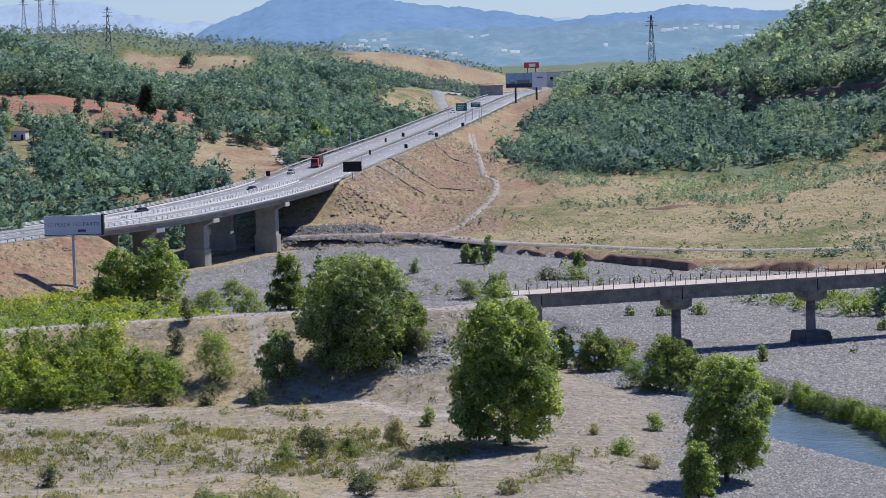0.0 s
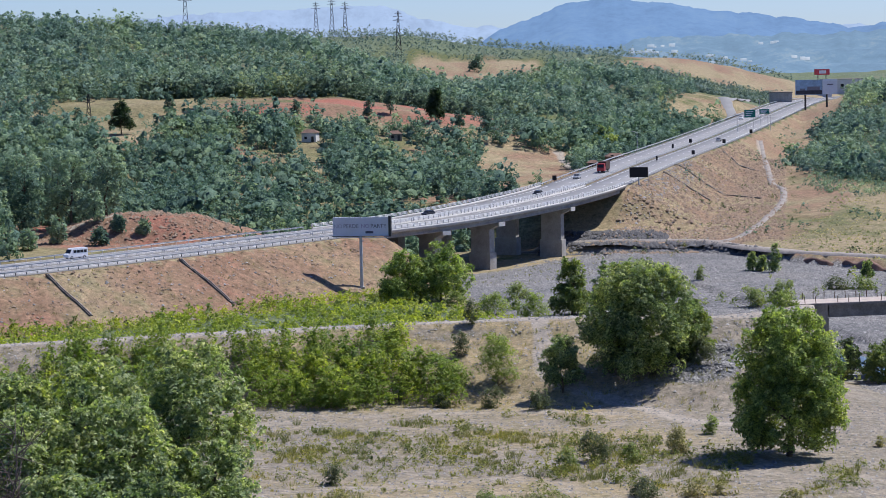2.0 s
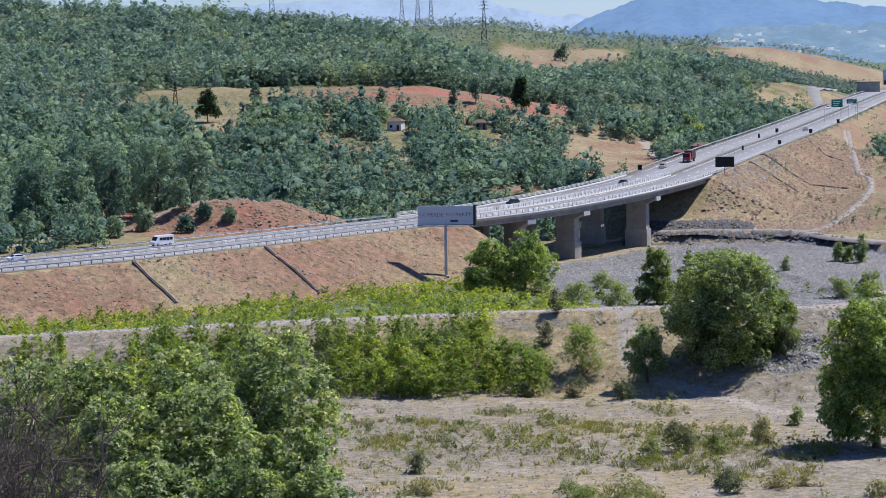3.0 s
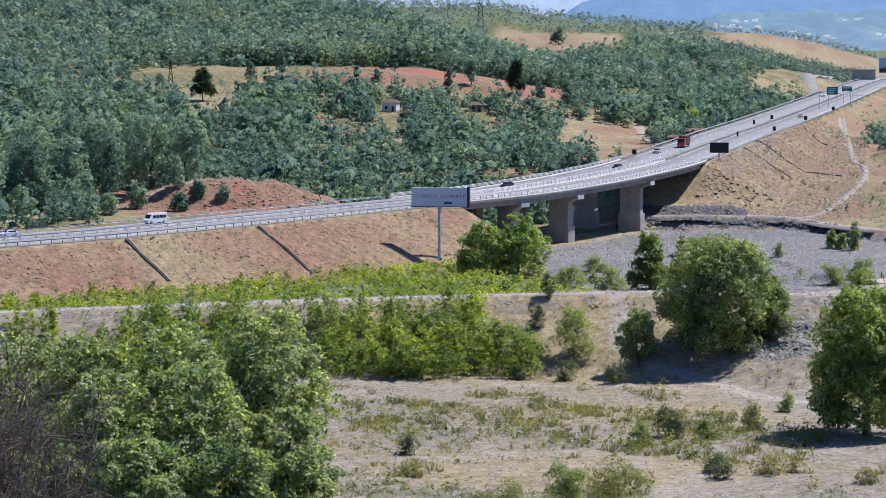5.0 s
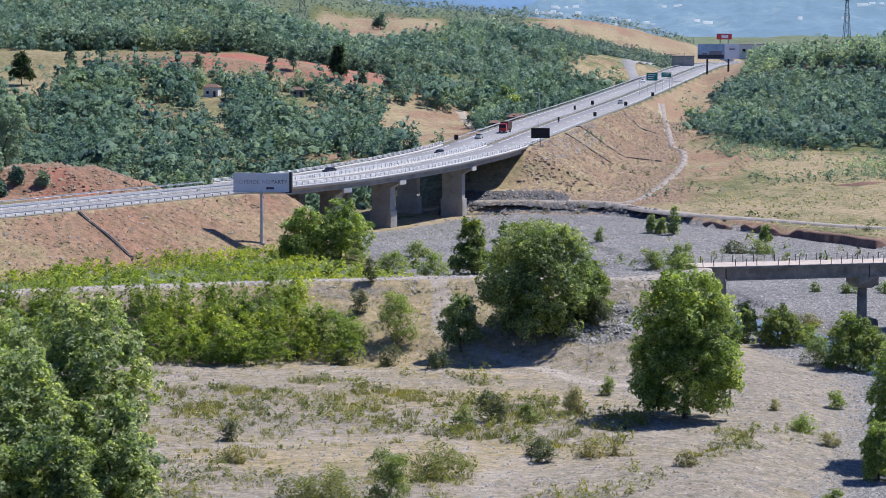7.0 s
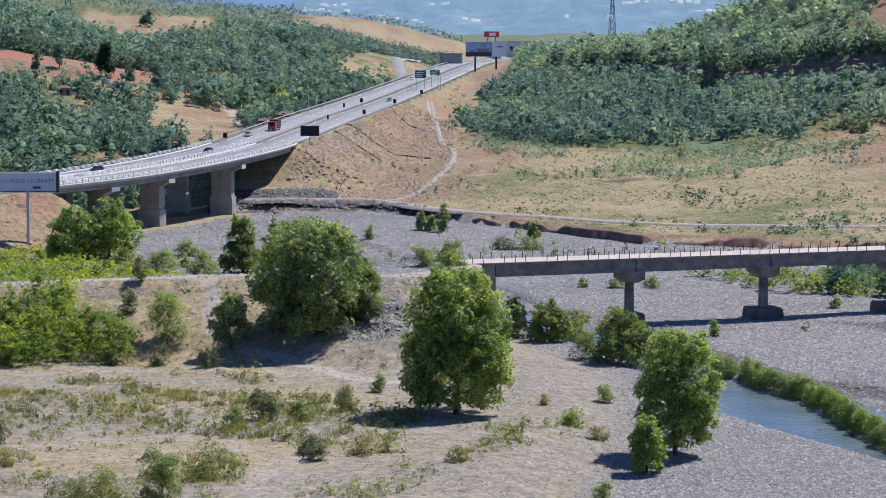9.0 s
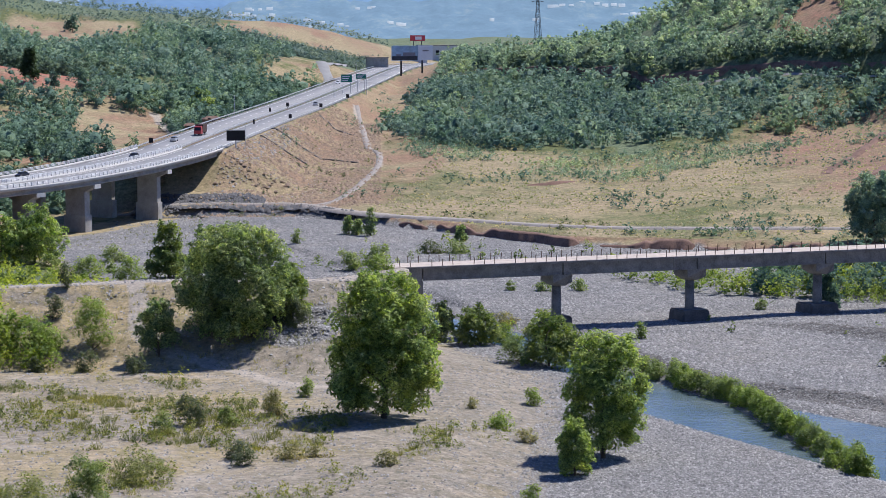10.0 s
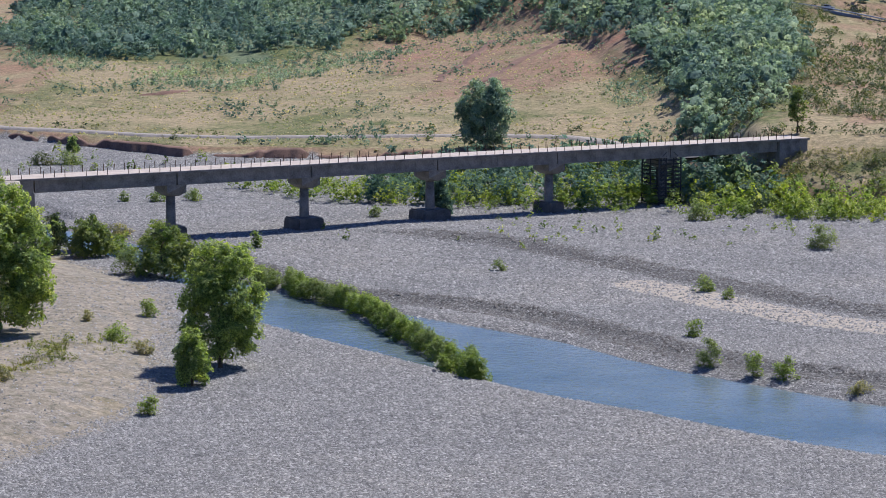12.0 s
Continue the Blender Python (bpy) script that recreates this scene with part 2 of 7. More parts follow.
def plain(name, color, rough=0.7, metal=0.0, vary=0.15, scale=1.5, relief=0.0):
    """A painted, cast or rolled surface with stains at two scales."""
    m, n, l, b = material(name, rough, metal)
    big, small = noise_node(n, l, scale, 3), noise_node(n, l, scale * 9, 4)
    dark, light = (tuple(min(1, c * k) for c in color) for k in (1 - vary * 1.6, 1 + vary))
    c = ramp(n, l, big, [(0.3, dark), (0.65, light)])
    c = mix(n, l, 0.35, c, ramp(n, l, small, [(0.35, dark), (0.6, light)]))
    l.new(c, b.inputs["Base Color"])
    if relief:
        bump(n, l, b, small, relief, 0.05)
    return m


def leaf_material(name, dark, light, tip, patch=0.07, grain=2.2, speckle=0.7, gloss=0.3):
    m, n, l, b = material(name, 0.55 if gloss > 0.2 else 0.8)
    g = n.new("ShaderNodeNewGeometry")
    island = g.outputs["Random Per Island"]
    tree = noise_node(n, l, patch, 2)
    fine = noise_node(n, l, grain, 4, 0.75)
    spread = math_node(n, l, "ADD", math_node(n, l, "ADD", math_node(n, l, "MULTIPLY", island, speckle), 0.28 - speckle / 2), math_node(n, l, "MULTIPLY", math_node(n, l, "SUBTRACT", fine, 0.27), 1.0))
    c = ramp(n, l, spread, [(0.05, dark), (0.5, light), (0.95, tip)])
    bump(n, l, b, fine, 0.8, 0.5)
    shift = ramp(n, l, tree, [(0.32, (0.62, 0.72, 0.72)), (0.5, (1.0, 1.0, 1.0)), (0.68, (1.35, 1.22, 0.9))])
    c = mix(n, l, 1.0, c, shift, "MULTIPLY")
    own = n.new("ShaderNodeAttribute")
    own.attribute_name = "plant_tint"
    own_fac = math_node(n, l, "ADD", math_node(n, l, "MULTIPLY", own.outputs["Fac"], 0.5), 0.5)
    c = mix(n, l, 1.0, c, ramp(n, l, own_fac, [(0.0, (0.60, 0.68, 0.74)), (0.5, (1.0, 1.0, 1.0)), (1.0, (1.40, 1.30, 1.06))]), "MULTIPLY")
    l.new(c, b.inputs["Base Color"])
    b.inputs["Specular IOR Level"].default_value = gloss
    tr = n.new("ShaderNodeBsdfTranslucent")
    l.new(mix(n, l, 1.0, c, (1.3, 1.45, 0.6) if gloss > 0.2 else (1.05, 1.15, 0.95), "MULTIPLY"), tr.inputs["Color"])
    ms = n.new("ShaderNodeMixShader")
    ms.inputs[0].default_value = 0.40 if gloss > 0.2 else 0.30
    l.new(b.outputs[0], ms.inputs[1])
    l.new(tr.outputs[0], ms.inputs[2])
    l.new(ms.outputs[0], n["Material Output"].inputs["Surface"])
    return m


LEAF_PLANE = leaf_material("plane_tree_leaf", (0.044, 0.070, 0.030), (0.245, 0.315, 0.130), (0.58, 0.62, 0.34), 0.13)
LEAF_LIME = leaf_material("sunlit_leaf", (0.074, 0.120, 0.030), (0.285, 0.365, 0.105), (0.58, 0.64, 0.25), 0.13)
LEAF_POPLAR = leaf_material("poplar_leaf", (0.075, 0.118, 0.048), (0.265, 0.335, 0.155), (0.60, 0.64, 0.41), 0.15)
# Blue is raised in this green, so the colour carries the hillside haze.
LEAF_FOREST = leaf_material("hazed_forest_leaf", (0.087, 0.148, 0.126), (0.176, 0.264, 0.208), (0.288, 0.380, 0.296), 0.035, 1.1, 0.22, 0.12)
# Paler, bluer and flatter leaf: the haze of distance is in its colour.
LEAF_FAR_HAZE = leaf_material("hazed_far_wood_leaf", (0.130, 0.185, 0.170), (0.165, 0.222, 0.194), (0.21, 0.265, 0.23), 0.03, 0.8, 0.15, 0.12)
# Here too the haze is painted in as extra blue.
LEAF_WOOD = leaf_material("hazed_wood_leaf", (0.060, 0.110, 0.094), (0.134, 0.216, 0.164), (0.242, 0.340, 0.246), 0.05, 1.2, 0.25, 0.12)
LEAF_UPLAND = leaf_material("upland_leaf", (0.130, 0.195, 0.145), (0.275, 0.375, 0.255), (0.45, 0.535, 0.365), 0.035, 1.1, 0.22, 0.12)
# Dark copy of the wood leaf, with shade put into the colour.
LEAF_SHADE = leaf_material("shaded_wood_leaf", (0.070, 0.112, 0.086), (0.135, 0.195, 0.138), (0.22, 0.29, 0.19), 0.05, 1.1, 0.2, 0.12)
LEAF_PINE = leaf_material("pine_needle", (0.022, 0.042, 0.026), (0.040, 0.070, 0.038), (0.07, 0.105, 0.055), 0.1)
LEAF_MEADOW = leaf_material("meadow_leaf", (0.150, 0.200, 0.030), (0.285, 0.350, 0.048), (0.42, 0.455, 0.080), 0.09)
LEAF_DRY = leaf_material("dry_grass_blade", (0.184, 0.174, 0.083), (0.299, 0.269, 0.132), (0.437, 0.37, 0.209), 0.12)
LEAF_OLIVE = leaf_material("weed_blade", (0.115, 0.122, 0.058), (0.20, 0.198, 0.092), (0.33, 0.295, 0.155), 0.12)
LEAF_WEED = leaf_material("green_weed_blade", (0.090, 0.112, 0.036), (0.195, 0.215, 0.070), (0.33, 0.325, 0.13), 0.12)
LEAF_BUSH = leaf_material("bush_leaf", (0.094, 0.137, 0.046), (0.196, 0.252, 0.083), (0.334, 0.371, 0.138), 0.2)
LEAF_REED = leaf_material("reed_leaf", (0.105, 0.160, 0.034), (0.225, 0.298, 0.062), (0.385, 0.43, 0.125), 0.12)
LEAF_DULL = leaf_material("dull_shrub_leaf", (0.060, 0.078, 0.046), (0.105, 0.128, 0.070), (0.165, 0.18, 0.10), 0.2)
BARK = plain("bark", (0.11, 0.085, 0.06), 0.95, 0, 0.35, 2.0, 0.6)
DEADWOOD = plain("bare_wood", (0.105, 0.085, 0.072), 0.95, 0, 0.3, 2.0, 0.4)
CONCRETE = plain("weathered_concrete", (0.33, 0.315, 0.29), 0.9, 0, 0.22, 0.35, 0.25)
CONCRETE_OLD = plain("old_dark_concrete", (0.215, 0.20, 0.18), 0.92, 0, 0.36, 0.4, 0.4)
# Darker than the piers: wet concrete, with shade put into the colour too.
FOOTING = plain("wet_shaded_concrete", (0.12, 0.112, 0.105), 0.92, 0, 0.35, 0.5, 0.5)
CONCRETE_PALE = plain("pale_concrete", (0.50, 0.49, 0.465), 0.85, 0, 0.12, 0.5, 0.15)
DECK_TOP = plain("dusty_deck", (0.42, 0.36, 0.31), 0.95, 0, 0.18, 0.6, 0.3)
ASPHALT = plain("pale_worn_asphalt", (0.235, 0.235, 0.235), 0.85, 0, 0.10, 0.12, 0.2)
PAINT_WHITE = plain("road_paint", (0.74, 0.74, 0.72), 0.7, 0, 0.08, 1.0)
STEEL = plain("galvanised_steel", (0.46, 0.47, 0.48), 0.55, 0.35, 0.10, 1.0)
STEEL_DARK = plain("dark_steel", (0.05, 0.052, 0.055), 0.6, 0.3, 0.2, 1.0)
RUST = plain("rusty_post", (0.11, 0.07, 0.05), 0.9, 0.2, 0.3, 3.0)
RIPRAP = plain("dark_riprap", (0.095, 0.095, 0.10), 0.95, 0, 0.4, 0.7, 0.5)


def ground_material():
    m, n, l, b = material("land", 0.95)
    a = n.new("ShaderNodeAttribute")
    a.attribute_name = "cover"
    s = n.new("ShaderNodeSeparateColor")
    l.new(a.outputs["Color"], s.inputs["Color"])
    a2 = n.new("ShaderNodeAttribute")
    a2.attribute_name = "track"
    a3 = n.new("ShaderNodeAttribute")
    a3.attribute_name = "bare"
    wide, mid, small, grain = noise_node(n, l, 0.035, 4), noise_node(n, l, 0.16, 5, 0.65), noise_node(n, l, 0.9, 5, 0.7), noise_node(n, l, 4.0, 3)
    dry = ramp(n, l, mid, [(0.28, (0.165, 0.155, 0.070)), (0.42, (0.255, 0.215, 0.115)), (0.55, (0.315, 0.25, 0.145)), (0.66, (0.27, 0.22, 0.135)), (0.78, (0.19, 0.18, 0.080))])
    dry = mix(n, l, 0.45, dry, ramp(n, l, small, [(0.3, (0.13, 0.115, 0.06)), (0.5, (0.26, 0.205, 0.13)), (0.68, (0.38, 0.315, 0.22))]))
    earth = ramp(n, l, mid, [(0.3, (0.180, 0.158, 0.122)), (0.5, (0.245, 0.215, 0.172)), (0.68, (0.300, 0.257, 0.203))])
    earth = mix(n, l, 0.5, earth, ramp(n, l, small, [(0.3, (0.095, 0.085, 0.062)), (0.5, (0.21, 0.18, 0.138)), (0.68, (0.36, 0.315, 0.255))]))
    green = ramp(n, l, small, [(0.3, (0.045, 0.060, 0.020)), (0.5, (0.10, 0.118, 0.040)), (0.72, (0.20, 0.19, 0.080))])
    red = ramp(n, l, mid, [(0.3, (0.125, 0.062, 0.040)), (0.5, (0.205, 0.118, 0.075)), (0.7, (0.26, 0.185, 0.125))])
    red = mix(n, l, 0.45, red, ramp(n, l, small, [(0.3, (0.11, 0.078, 0.052)), (0.62, (0.35, 0.23, 0.155))]))
    v = n.new("ShaderNodeTexVoronoi")
    v.inputs["Scale"].default_value = 4.2
    c = n.new("ShaderNodeTexCoord")
    l.new(c.outputs["Object"], v.inputs["Vector"])
    stones = n.new("ShaderNodeSeparateColor")
    l.new(v.outputs["Color"], stones.inputs["Color"])
    grey = ramp(n, l, stones.outputs[0], [(0.0, (0.040, 0.040, 0.040)), (0.35, (0.105, 0.104, 0.103)), (0.7, (0.180, 0.178, 0.175)), (0.9, (0.30, 0.294, 0.286)), (1.0, (0.46, 0.452, 0.436))])
    grey = mix(n, l, 0.2, grey, ramp(n, l, small, [(0.32, (0.12, 0.118, 0.115)), (0.62, (0.28, 0.273, 0.265))]))
    sand = ramp(n, l, wide, [(0.3, (0.74, 0.75, 0.77)), (0.5, (0.97, 0.97, 0.97)), (0.68, (1.08, 1.05, 1.0))])
    grey = mix(n, l, 1.0, grey, sand, "MULTIPLY")
    grey = mix(n, l, 1.0, grey, ramp(n, l, noise_node(n, l, 0.45, 5, 0.75), [(0.32, (0.66, 0.67, 0.68)), (0.5, (1.0, 1.0, 1.0)), (0.66, (1.25, 1.23, 1.2))]), "MULTIPLY")
    a4 = n.new("ShaderNodeAttribute")
    a4.attribute_name = "dark_cobble"
    dark_stone = ramp(n, l, stones.outputs[0], [(0.0, (0.045, 0.044, 0.043)), (0.6, (0.10, 0.098, 0.095)), (1.0, (0.22, 0.215, 0.205))])
    grey = mix(n, l, a4.outputs["Fac"], grey, dark_stone)
    jitter = math_node(n, l, "MULTIPLY", math_node(n, l, "SUBTRACT", mid, 0.5), 1.1)

    def weight(sock):
        w = math_node(n, l, "ADD", sock, jitter)
        w = math_node(n, l, "SUBTRACT", w, 0.30)
        return math_node(n, l, "MULTIPLY", w, 2.5, True)
    col = mix(n, l, weight(a3.outputs["Fac"]), dry, earth)
    col = mix(n, l, weight(s.outputs[1]), col, green)
    litter = math_node(n, l, "MULTIPLY", math_node(n, l, "ADD", math_node(n, l, "SUBTRACT", s.outputs[1], 0.86), math_node(n, l, "MULTIPLY", jitter, 0.3)), 6.0, True)
    col = mix(n, l, litter, col, ramp(n, l, small, [(0.3, (0.065, 0.090, 0.052)), (0.55, (0.125, 0.160, 0.090)), (0.75, (0.20, 0.22, 0.125))]))
    col = mix(n, l, weight(s.outputs[2]), col, red)
    clumps = noise_node(n, l, 0.55, 5, 0.8)
    col = mix(n, l, 1.0, col, ramp(n, l, clumps, [(0.34, (0.50, 0.53, 0.48)), (0.44, (0.86, 0.87, 0.84)), (0.54, (1.06, 1.05, 1.04)), (0.66, (1.34, 1.28, 1.22))]), "MULTIPLY")
    rich = math_node(n, l, "MULTIPLY", math_node(n, l, "ADD", math_node(n, l, "SUBTRACT", s.outputs[2], 0.80), math_node(n, l, "MULTIPLY", jitter, 1.3)), 2.6, True)
    col = mix(n, l, rich, col, ramp(n, l, small, [(0.3, (0.21, 0.075, 0.050)), (0.65, (0.36, 0.15, 0.105))]))
    col = mix(n, l, weight(s.outputs[0]), col, grey)
    path = ramp(n, l, small, [(0.3, (0.225, 0.202, 0.170)), (0.65, (0.385, 0.335, 0.275))])
    col = mix(n, l, weight(a2.outputs["Fac"]), col, path)
    speck = noise_node(n, l, 2.0, 4, 0.85)
    col = mix(n, l, 1.0, col, ramp(n, l, speck, [(0.34, (0.66, 0.66, 0.67)), (0.46, (0.94, 0.94, 0.94)), (0.56, (1.04, 1.04, 1.03)), (0.68, (1.28, 1.26, 1.22))]), "MULTIPLY")
    l.new(col, b.inputs["Base Color"])
    h = math_node(n, l, "ADD", math_node(n, l, "MULTIPLY", grain, 0.5), small)
    bump(n, l, b, h, 0.4, 0.25)
    return m


GROUND = ground_material()


def water_material():
    m, n, l, b = material("river_water", 0.16)
    b.inputs["Specular IOR Level"].default_value = 0.5
    b.inputs["IOR"].default_value = 1.33
    c = ramp(n, l, noise_node(n, l, 0.05, 3), [(0.35, (0.075, 0.110, 0.125)), (0.65, (0.13, 0.165, 0.175))])
    l.new(c, b.inputs["Base Color"])
    w = noise_node(n, l, 1.1, 3, 0.5)
    bump(n, l, b, w, 0.5, 0.35)
    return m


WATER = water_material()


# ---- mesh helpers ----
def mesh_of(name, verts, faces, normals=None, tint=None):
    """A mesh from arrays; faces all have the same number of corners; normals per point, where foliage shades as a mass; tint per point: the shade of each plant's leaves."""
    verts, faces = np.asarray(verts, np.float32), np.asarray(faces, np.int32)
    me = bpy.data.meshes.new(name)
    k = faces.shape[1]
    me.vertices.add(len(verts))
    me.vertices.foreach_set("co", verts.ravel())
    me.loops.add(faces.size)
    me.loops.foreach_set("vertex_index", faces.ravel())
    me.polygons.add(len(faces))
    me.polygons.foreach_set("loop_start", np.arange(0, faces.size, k, dtype=np.int32))
    me.update(calc_edges=True)
    if normals is not None:
        at = me.attributes.new("custom_normal", "FLOAT_VECTOR", "POINT")
        at.data.foreach_set("vector", np.asarray(normals, np.float32).ravel())
    if tint is not None:
        at = me.attributes.new("plant_tint", "FLOAT", "POINT")
        at.data.foreach_set("value", np.asarray(tint, np.float32).ravel())
    return me


def part(name, shape, mat, parent=None, label="", at=None):
    """Links a bmesh or mesh as one object under a thing or part."""
    if isinstance(shape, bmesh.types.BMesh):
        me = bpy.data.meshes.new(name)
        shape.to_mesh(me)
        shape.free()
    else:
        me = shape
    if mat and not me.materials:
        me.materials.append(mat)
    ob = new(name, me)
    ob.parent = parent
    if at is not None:
        ob.matrix_basis = at
    if label:
        ob["label"] = label
    return ob


def thing(name, label, category, at=None, group="", kind=""):
    ob = new(name)
    ob.empty_display_size = 0.5
    if at is not None:
        ob.matrix_basis = at
    return tagged(ob, label, category, group, kind)


def box(bm, x0, y0, z0, x1, y1, z1, m=None, bevel=0.0):
    g = bmesh.ops.create_cube(bm, size=1)
    vs = g["verts"]
    for v in vs:
        v.co = Vector(((x0 + x1) / 2 + v.co.x * (x1 - x0), (y0 + y1) / 2 + v.co.y * (y1 - y0), (z0 + z1) / 2 + v.co.z * (z1 - z0)))
    if bevel:
        es = list({e for v in vs for e in v.link_edges})
        vs = list({v for f in bmesh.ops.bevel(bm, geom=es, offset=bevel, segments=2, affect="EDGES")["faces"] for v in f.verts} | {v for v in vs if v.is_valid})
    if m is not None:
        bmesh.ops.transform(bm, matrix=m, verts=vs)
    return vs


def tube(bm, a, b, ra, rb, n=8):
    """A tapered round bar from a to b."""
    a, b = Vector(a), Vector(b)
    g = bmesh.ops.create_cone(bm, cap_ends=True, segments=n, radius1=ra, radius2=rb, depth=(b - a).length)
    bmesh.ops.transform(bm, verts=g["verts"], matrix=Matrix.Translation((a + b) / 2) @ (b - a).to_track_quat("Z", "Y").to_matrix().to_4x4())


def one_box(*a, **k):
    bm = bmesh.new()
    box(bm, *a, **k)
    return bm


def ribbon(line, offsets, heights):
    """Sweeps a cross-section (distances to the left of the line, heights over it) along a line."""
    d = np.gradient(line[:, :2], axis=0)
    d /= np.linalg.norm(d, axis=1)[:, None]
    nrm = np.stack([-d[:, 1], d[:, 0]], 1)
    k = len(offsets)
    v = np.zeros((len(line), k, 3))
    for j, (o, h) in enumerate(zip(offsets, heights)):
        v[:, j, :2] = line[:, :2] + nrm * o
        v[:, j, 2] = line[:, 2] + h
    f = []
    for i in range(len(line) - 1):
        for j in range(k - 1):
            f.append((i * k + j, i * k + j + 1, (i + 1) * k + j + 1, (i + 1) * k + j)[::-1])
    return v.reshape(-1, 3), np.array(f)


def at_along(line, s):
    """Point and heading of a line, s metres from its start."""
    seg = np.hypot(*np.diff(line[:, :2], axis=0).T)
    acc = np.concatenate([[0], np.cumsum(seg)])
    p = np.array([np.interp(s, acc, line[:, i]) for i in range(3)])
    q = np.array([np.interp(min(s + 1, acc[-1]), acc, line[:, i]) for i in range(3)])
    p0 = np.array([np.interp(max(s - 1, 0), acc, line[:, i]) for i in range(3)])
    return p, math.atan2(q[1] - p0[1], q[0] - p0[0])


# ---- ground ----
def zones(x, y):
    """How much gravel, green growth, red soil and beaten track covers the land at x, y."""
    r, az = np.hypot(x, y), np.degrees(np.arctan2(x, y))
    edge = np.interp(y, [180, 240, 266, 281, 295, 346, 390, 428, 445, 500, 545, 640, 700], [-25, -10, 6, 18, 26, 33, 36, 22, 10, -22, -55, -78, -95])
    scarp = np.interp(az, *SCARP)
    hw, _, along = near_line(HIGHWAY, x, y)
    b, _, _ = near_line(BERM, x, y)
    gravel = smooth(-7, 7, x - edge) * smooth(3, -2, r - scarp)
    gravel = np.maximum(gravel, 0.36 * smooth(-40, 0, x - edge) * smooth(450, 420, y))
    gravel = np.maximum(gravel, 0.30 * smooth(20, 0, np.abs(b) - 3) * (y < 440))
    gravel = gravel * smooth(-1, -4, hw - 2)
    behind = (hw > HALF)
    green = np.zeros_like(r) + 0.18
    meadow = smooth(5, 14, b) * smooth(0, -10, x - edge) * (hw < -18) * (y > 380)
    green = np.maximum(green, meadow)
    green = np.where(behind, 0.50 + 0.25 * ripple(x, y, 60, 3) + 0.60 * smooth(1045, 1065, r), green)
    field = (~behind) & (r > scarp)
    green = np.where(field, 0.36 + 0.22 * ripple(x, y, 70, 2) + 0.28 * ripple(x, y, 17, 9) + 0.9 * smooth(-10, 70, r - np.interp(az, *TOE_R)) * (1 - 0.55 * smooth(19.8, 20.4, az)) + 0.16 * smooth(17.6, 19.0, az) + 0.3 * smooth(17.6, 18.6, az) * ripple(x, y, 15, 4) - 0.1 * smooth(19.6, 20.4, az) * smooth(560, 600, r), green)
    bald = field * np.maximum(smooth(1.3, 0.8, np.hypot((az - 11.2) / 0.75, (r - 975) / 30)), smooth(1.3, 0.8, np.hypot((az - 17.3) / 0.6, (r - 760) / 26)))
    green = green * (1 - bald)
    east = field * smooth(19.4, 20.2, az + 0.4 * ripple(x, y, 30, 3)) * smooth(528, 545, r)
    green = green * (1 - 0.5 * east)
    gravel = np.maximum(gravel, 0.95 * smooth(8.5, 5, np.hypot(x + 3.6, (y - 400) * 0.9)))
    red = np.zeros_like(r)
    banks = (hw > -32) & (hw < 0)
    red = np.where(banks, 0.64 + 0.3 * ripple(x, y, 40, 5), red)
    red = np.where(field, 0.14 + 0.22 * ripple(x, y, 28, 4) + 0.46 * smooth(9, 11, az) * smooth(17.5, 16, az) * smooth(640, 720, r) * smooth(900, 860, r) + 0.5 * smooth(-3, 3, 5 - np.abs(r - scarp)), red)
    red = red + 0.65 * bald + (0.24 + 0.30 * ripple(x, y, 22, 8)) * east
    step = np.interp(az, [-20, -6, -3, 0], [985, 985, 1060, 1250])
    red = np.where(behind, 0.30 + 0.2 * ripple(x, y, 45, 4) * smooth(1000, 900, r) - 0.25 * smooth(1040, 1060, r) + (0.62 + 0.75 * ripple(x * 0.5, y, 22, 8)) * smooth(40, 26, np.abs(r - step - 30)) * smooth(-12.6, -10.4, az) * smooth(-4, -6, az)
                   + 0.62 * smooth(36, 22, np.hypot((x + 160) * 0.5, y - 648)) + 0.35 * smooth(0.25, 0.6, ripple(x, y, 95, 7)), red)
    banks = (hw > -60) & (hw < 0) & (r > 690)
    red = np.where(banks, np.maximum(red, 0.50 + 0.24 * ripple(x, y, 30, 3)), red)
    glade = behind * smooth(-7.6, -7.0, az) * smooth(-4.0, -4.6, az) * smooth(1380, 1420, r) * smooth(1730, 1705, r)
    glade = np.maximum(glade, behind * smooth(-5.9, -5.3, az + 0.3 * ripple(x, y, 30, 3)) * smooth(-3.0, -3.5, az) * smooth(790, 815, r) * smooth(985, 955, r))
    glade = np.maximum(glade, 0.75 * behind * smooth(-1.7, -1.2, az) * smooth(1190, 1220, r) * smooth(1420, 1390, r))
    glade = np.maximum(glade, behind * smooth(-2.6, -2.0, az + 0.5 * ripple(x, y, 60, 3)) * smooth(1620, 1680, r + 60 * ripple(x, y, 90, 5)) * smooth(1960, 1920, r))
    green = green * (1 - glade) + glade * 0.45 * smooth(-0.1, 0.5, ripple(x, y, 19, 6))
    red = red * (1 - glade) + glade * (0.42 + 0.5 * ripple(x, y, 26, 3))
    green = np.where((hw > -32) & (hw < 0), 0.06, green)
    track = smooth(0.8, -0.6, np.abs(b) - 2.6)
    for path, half in PATHS:
        track = np.maximum(track, smooth(0.8, -0.4, np.abs(near_line(path, x, y)[0]) - half))
    for path, half in FAINT_TRACKS:
        track = np.maximum(track, 0.42 * smooth(1.4, -1.0, np.abs(near_line(path, x, y)[0]) - half))
    return np.stack([gravel, green, red, track], -1)


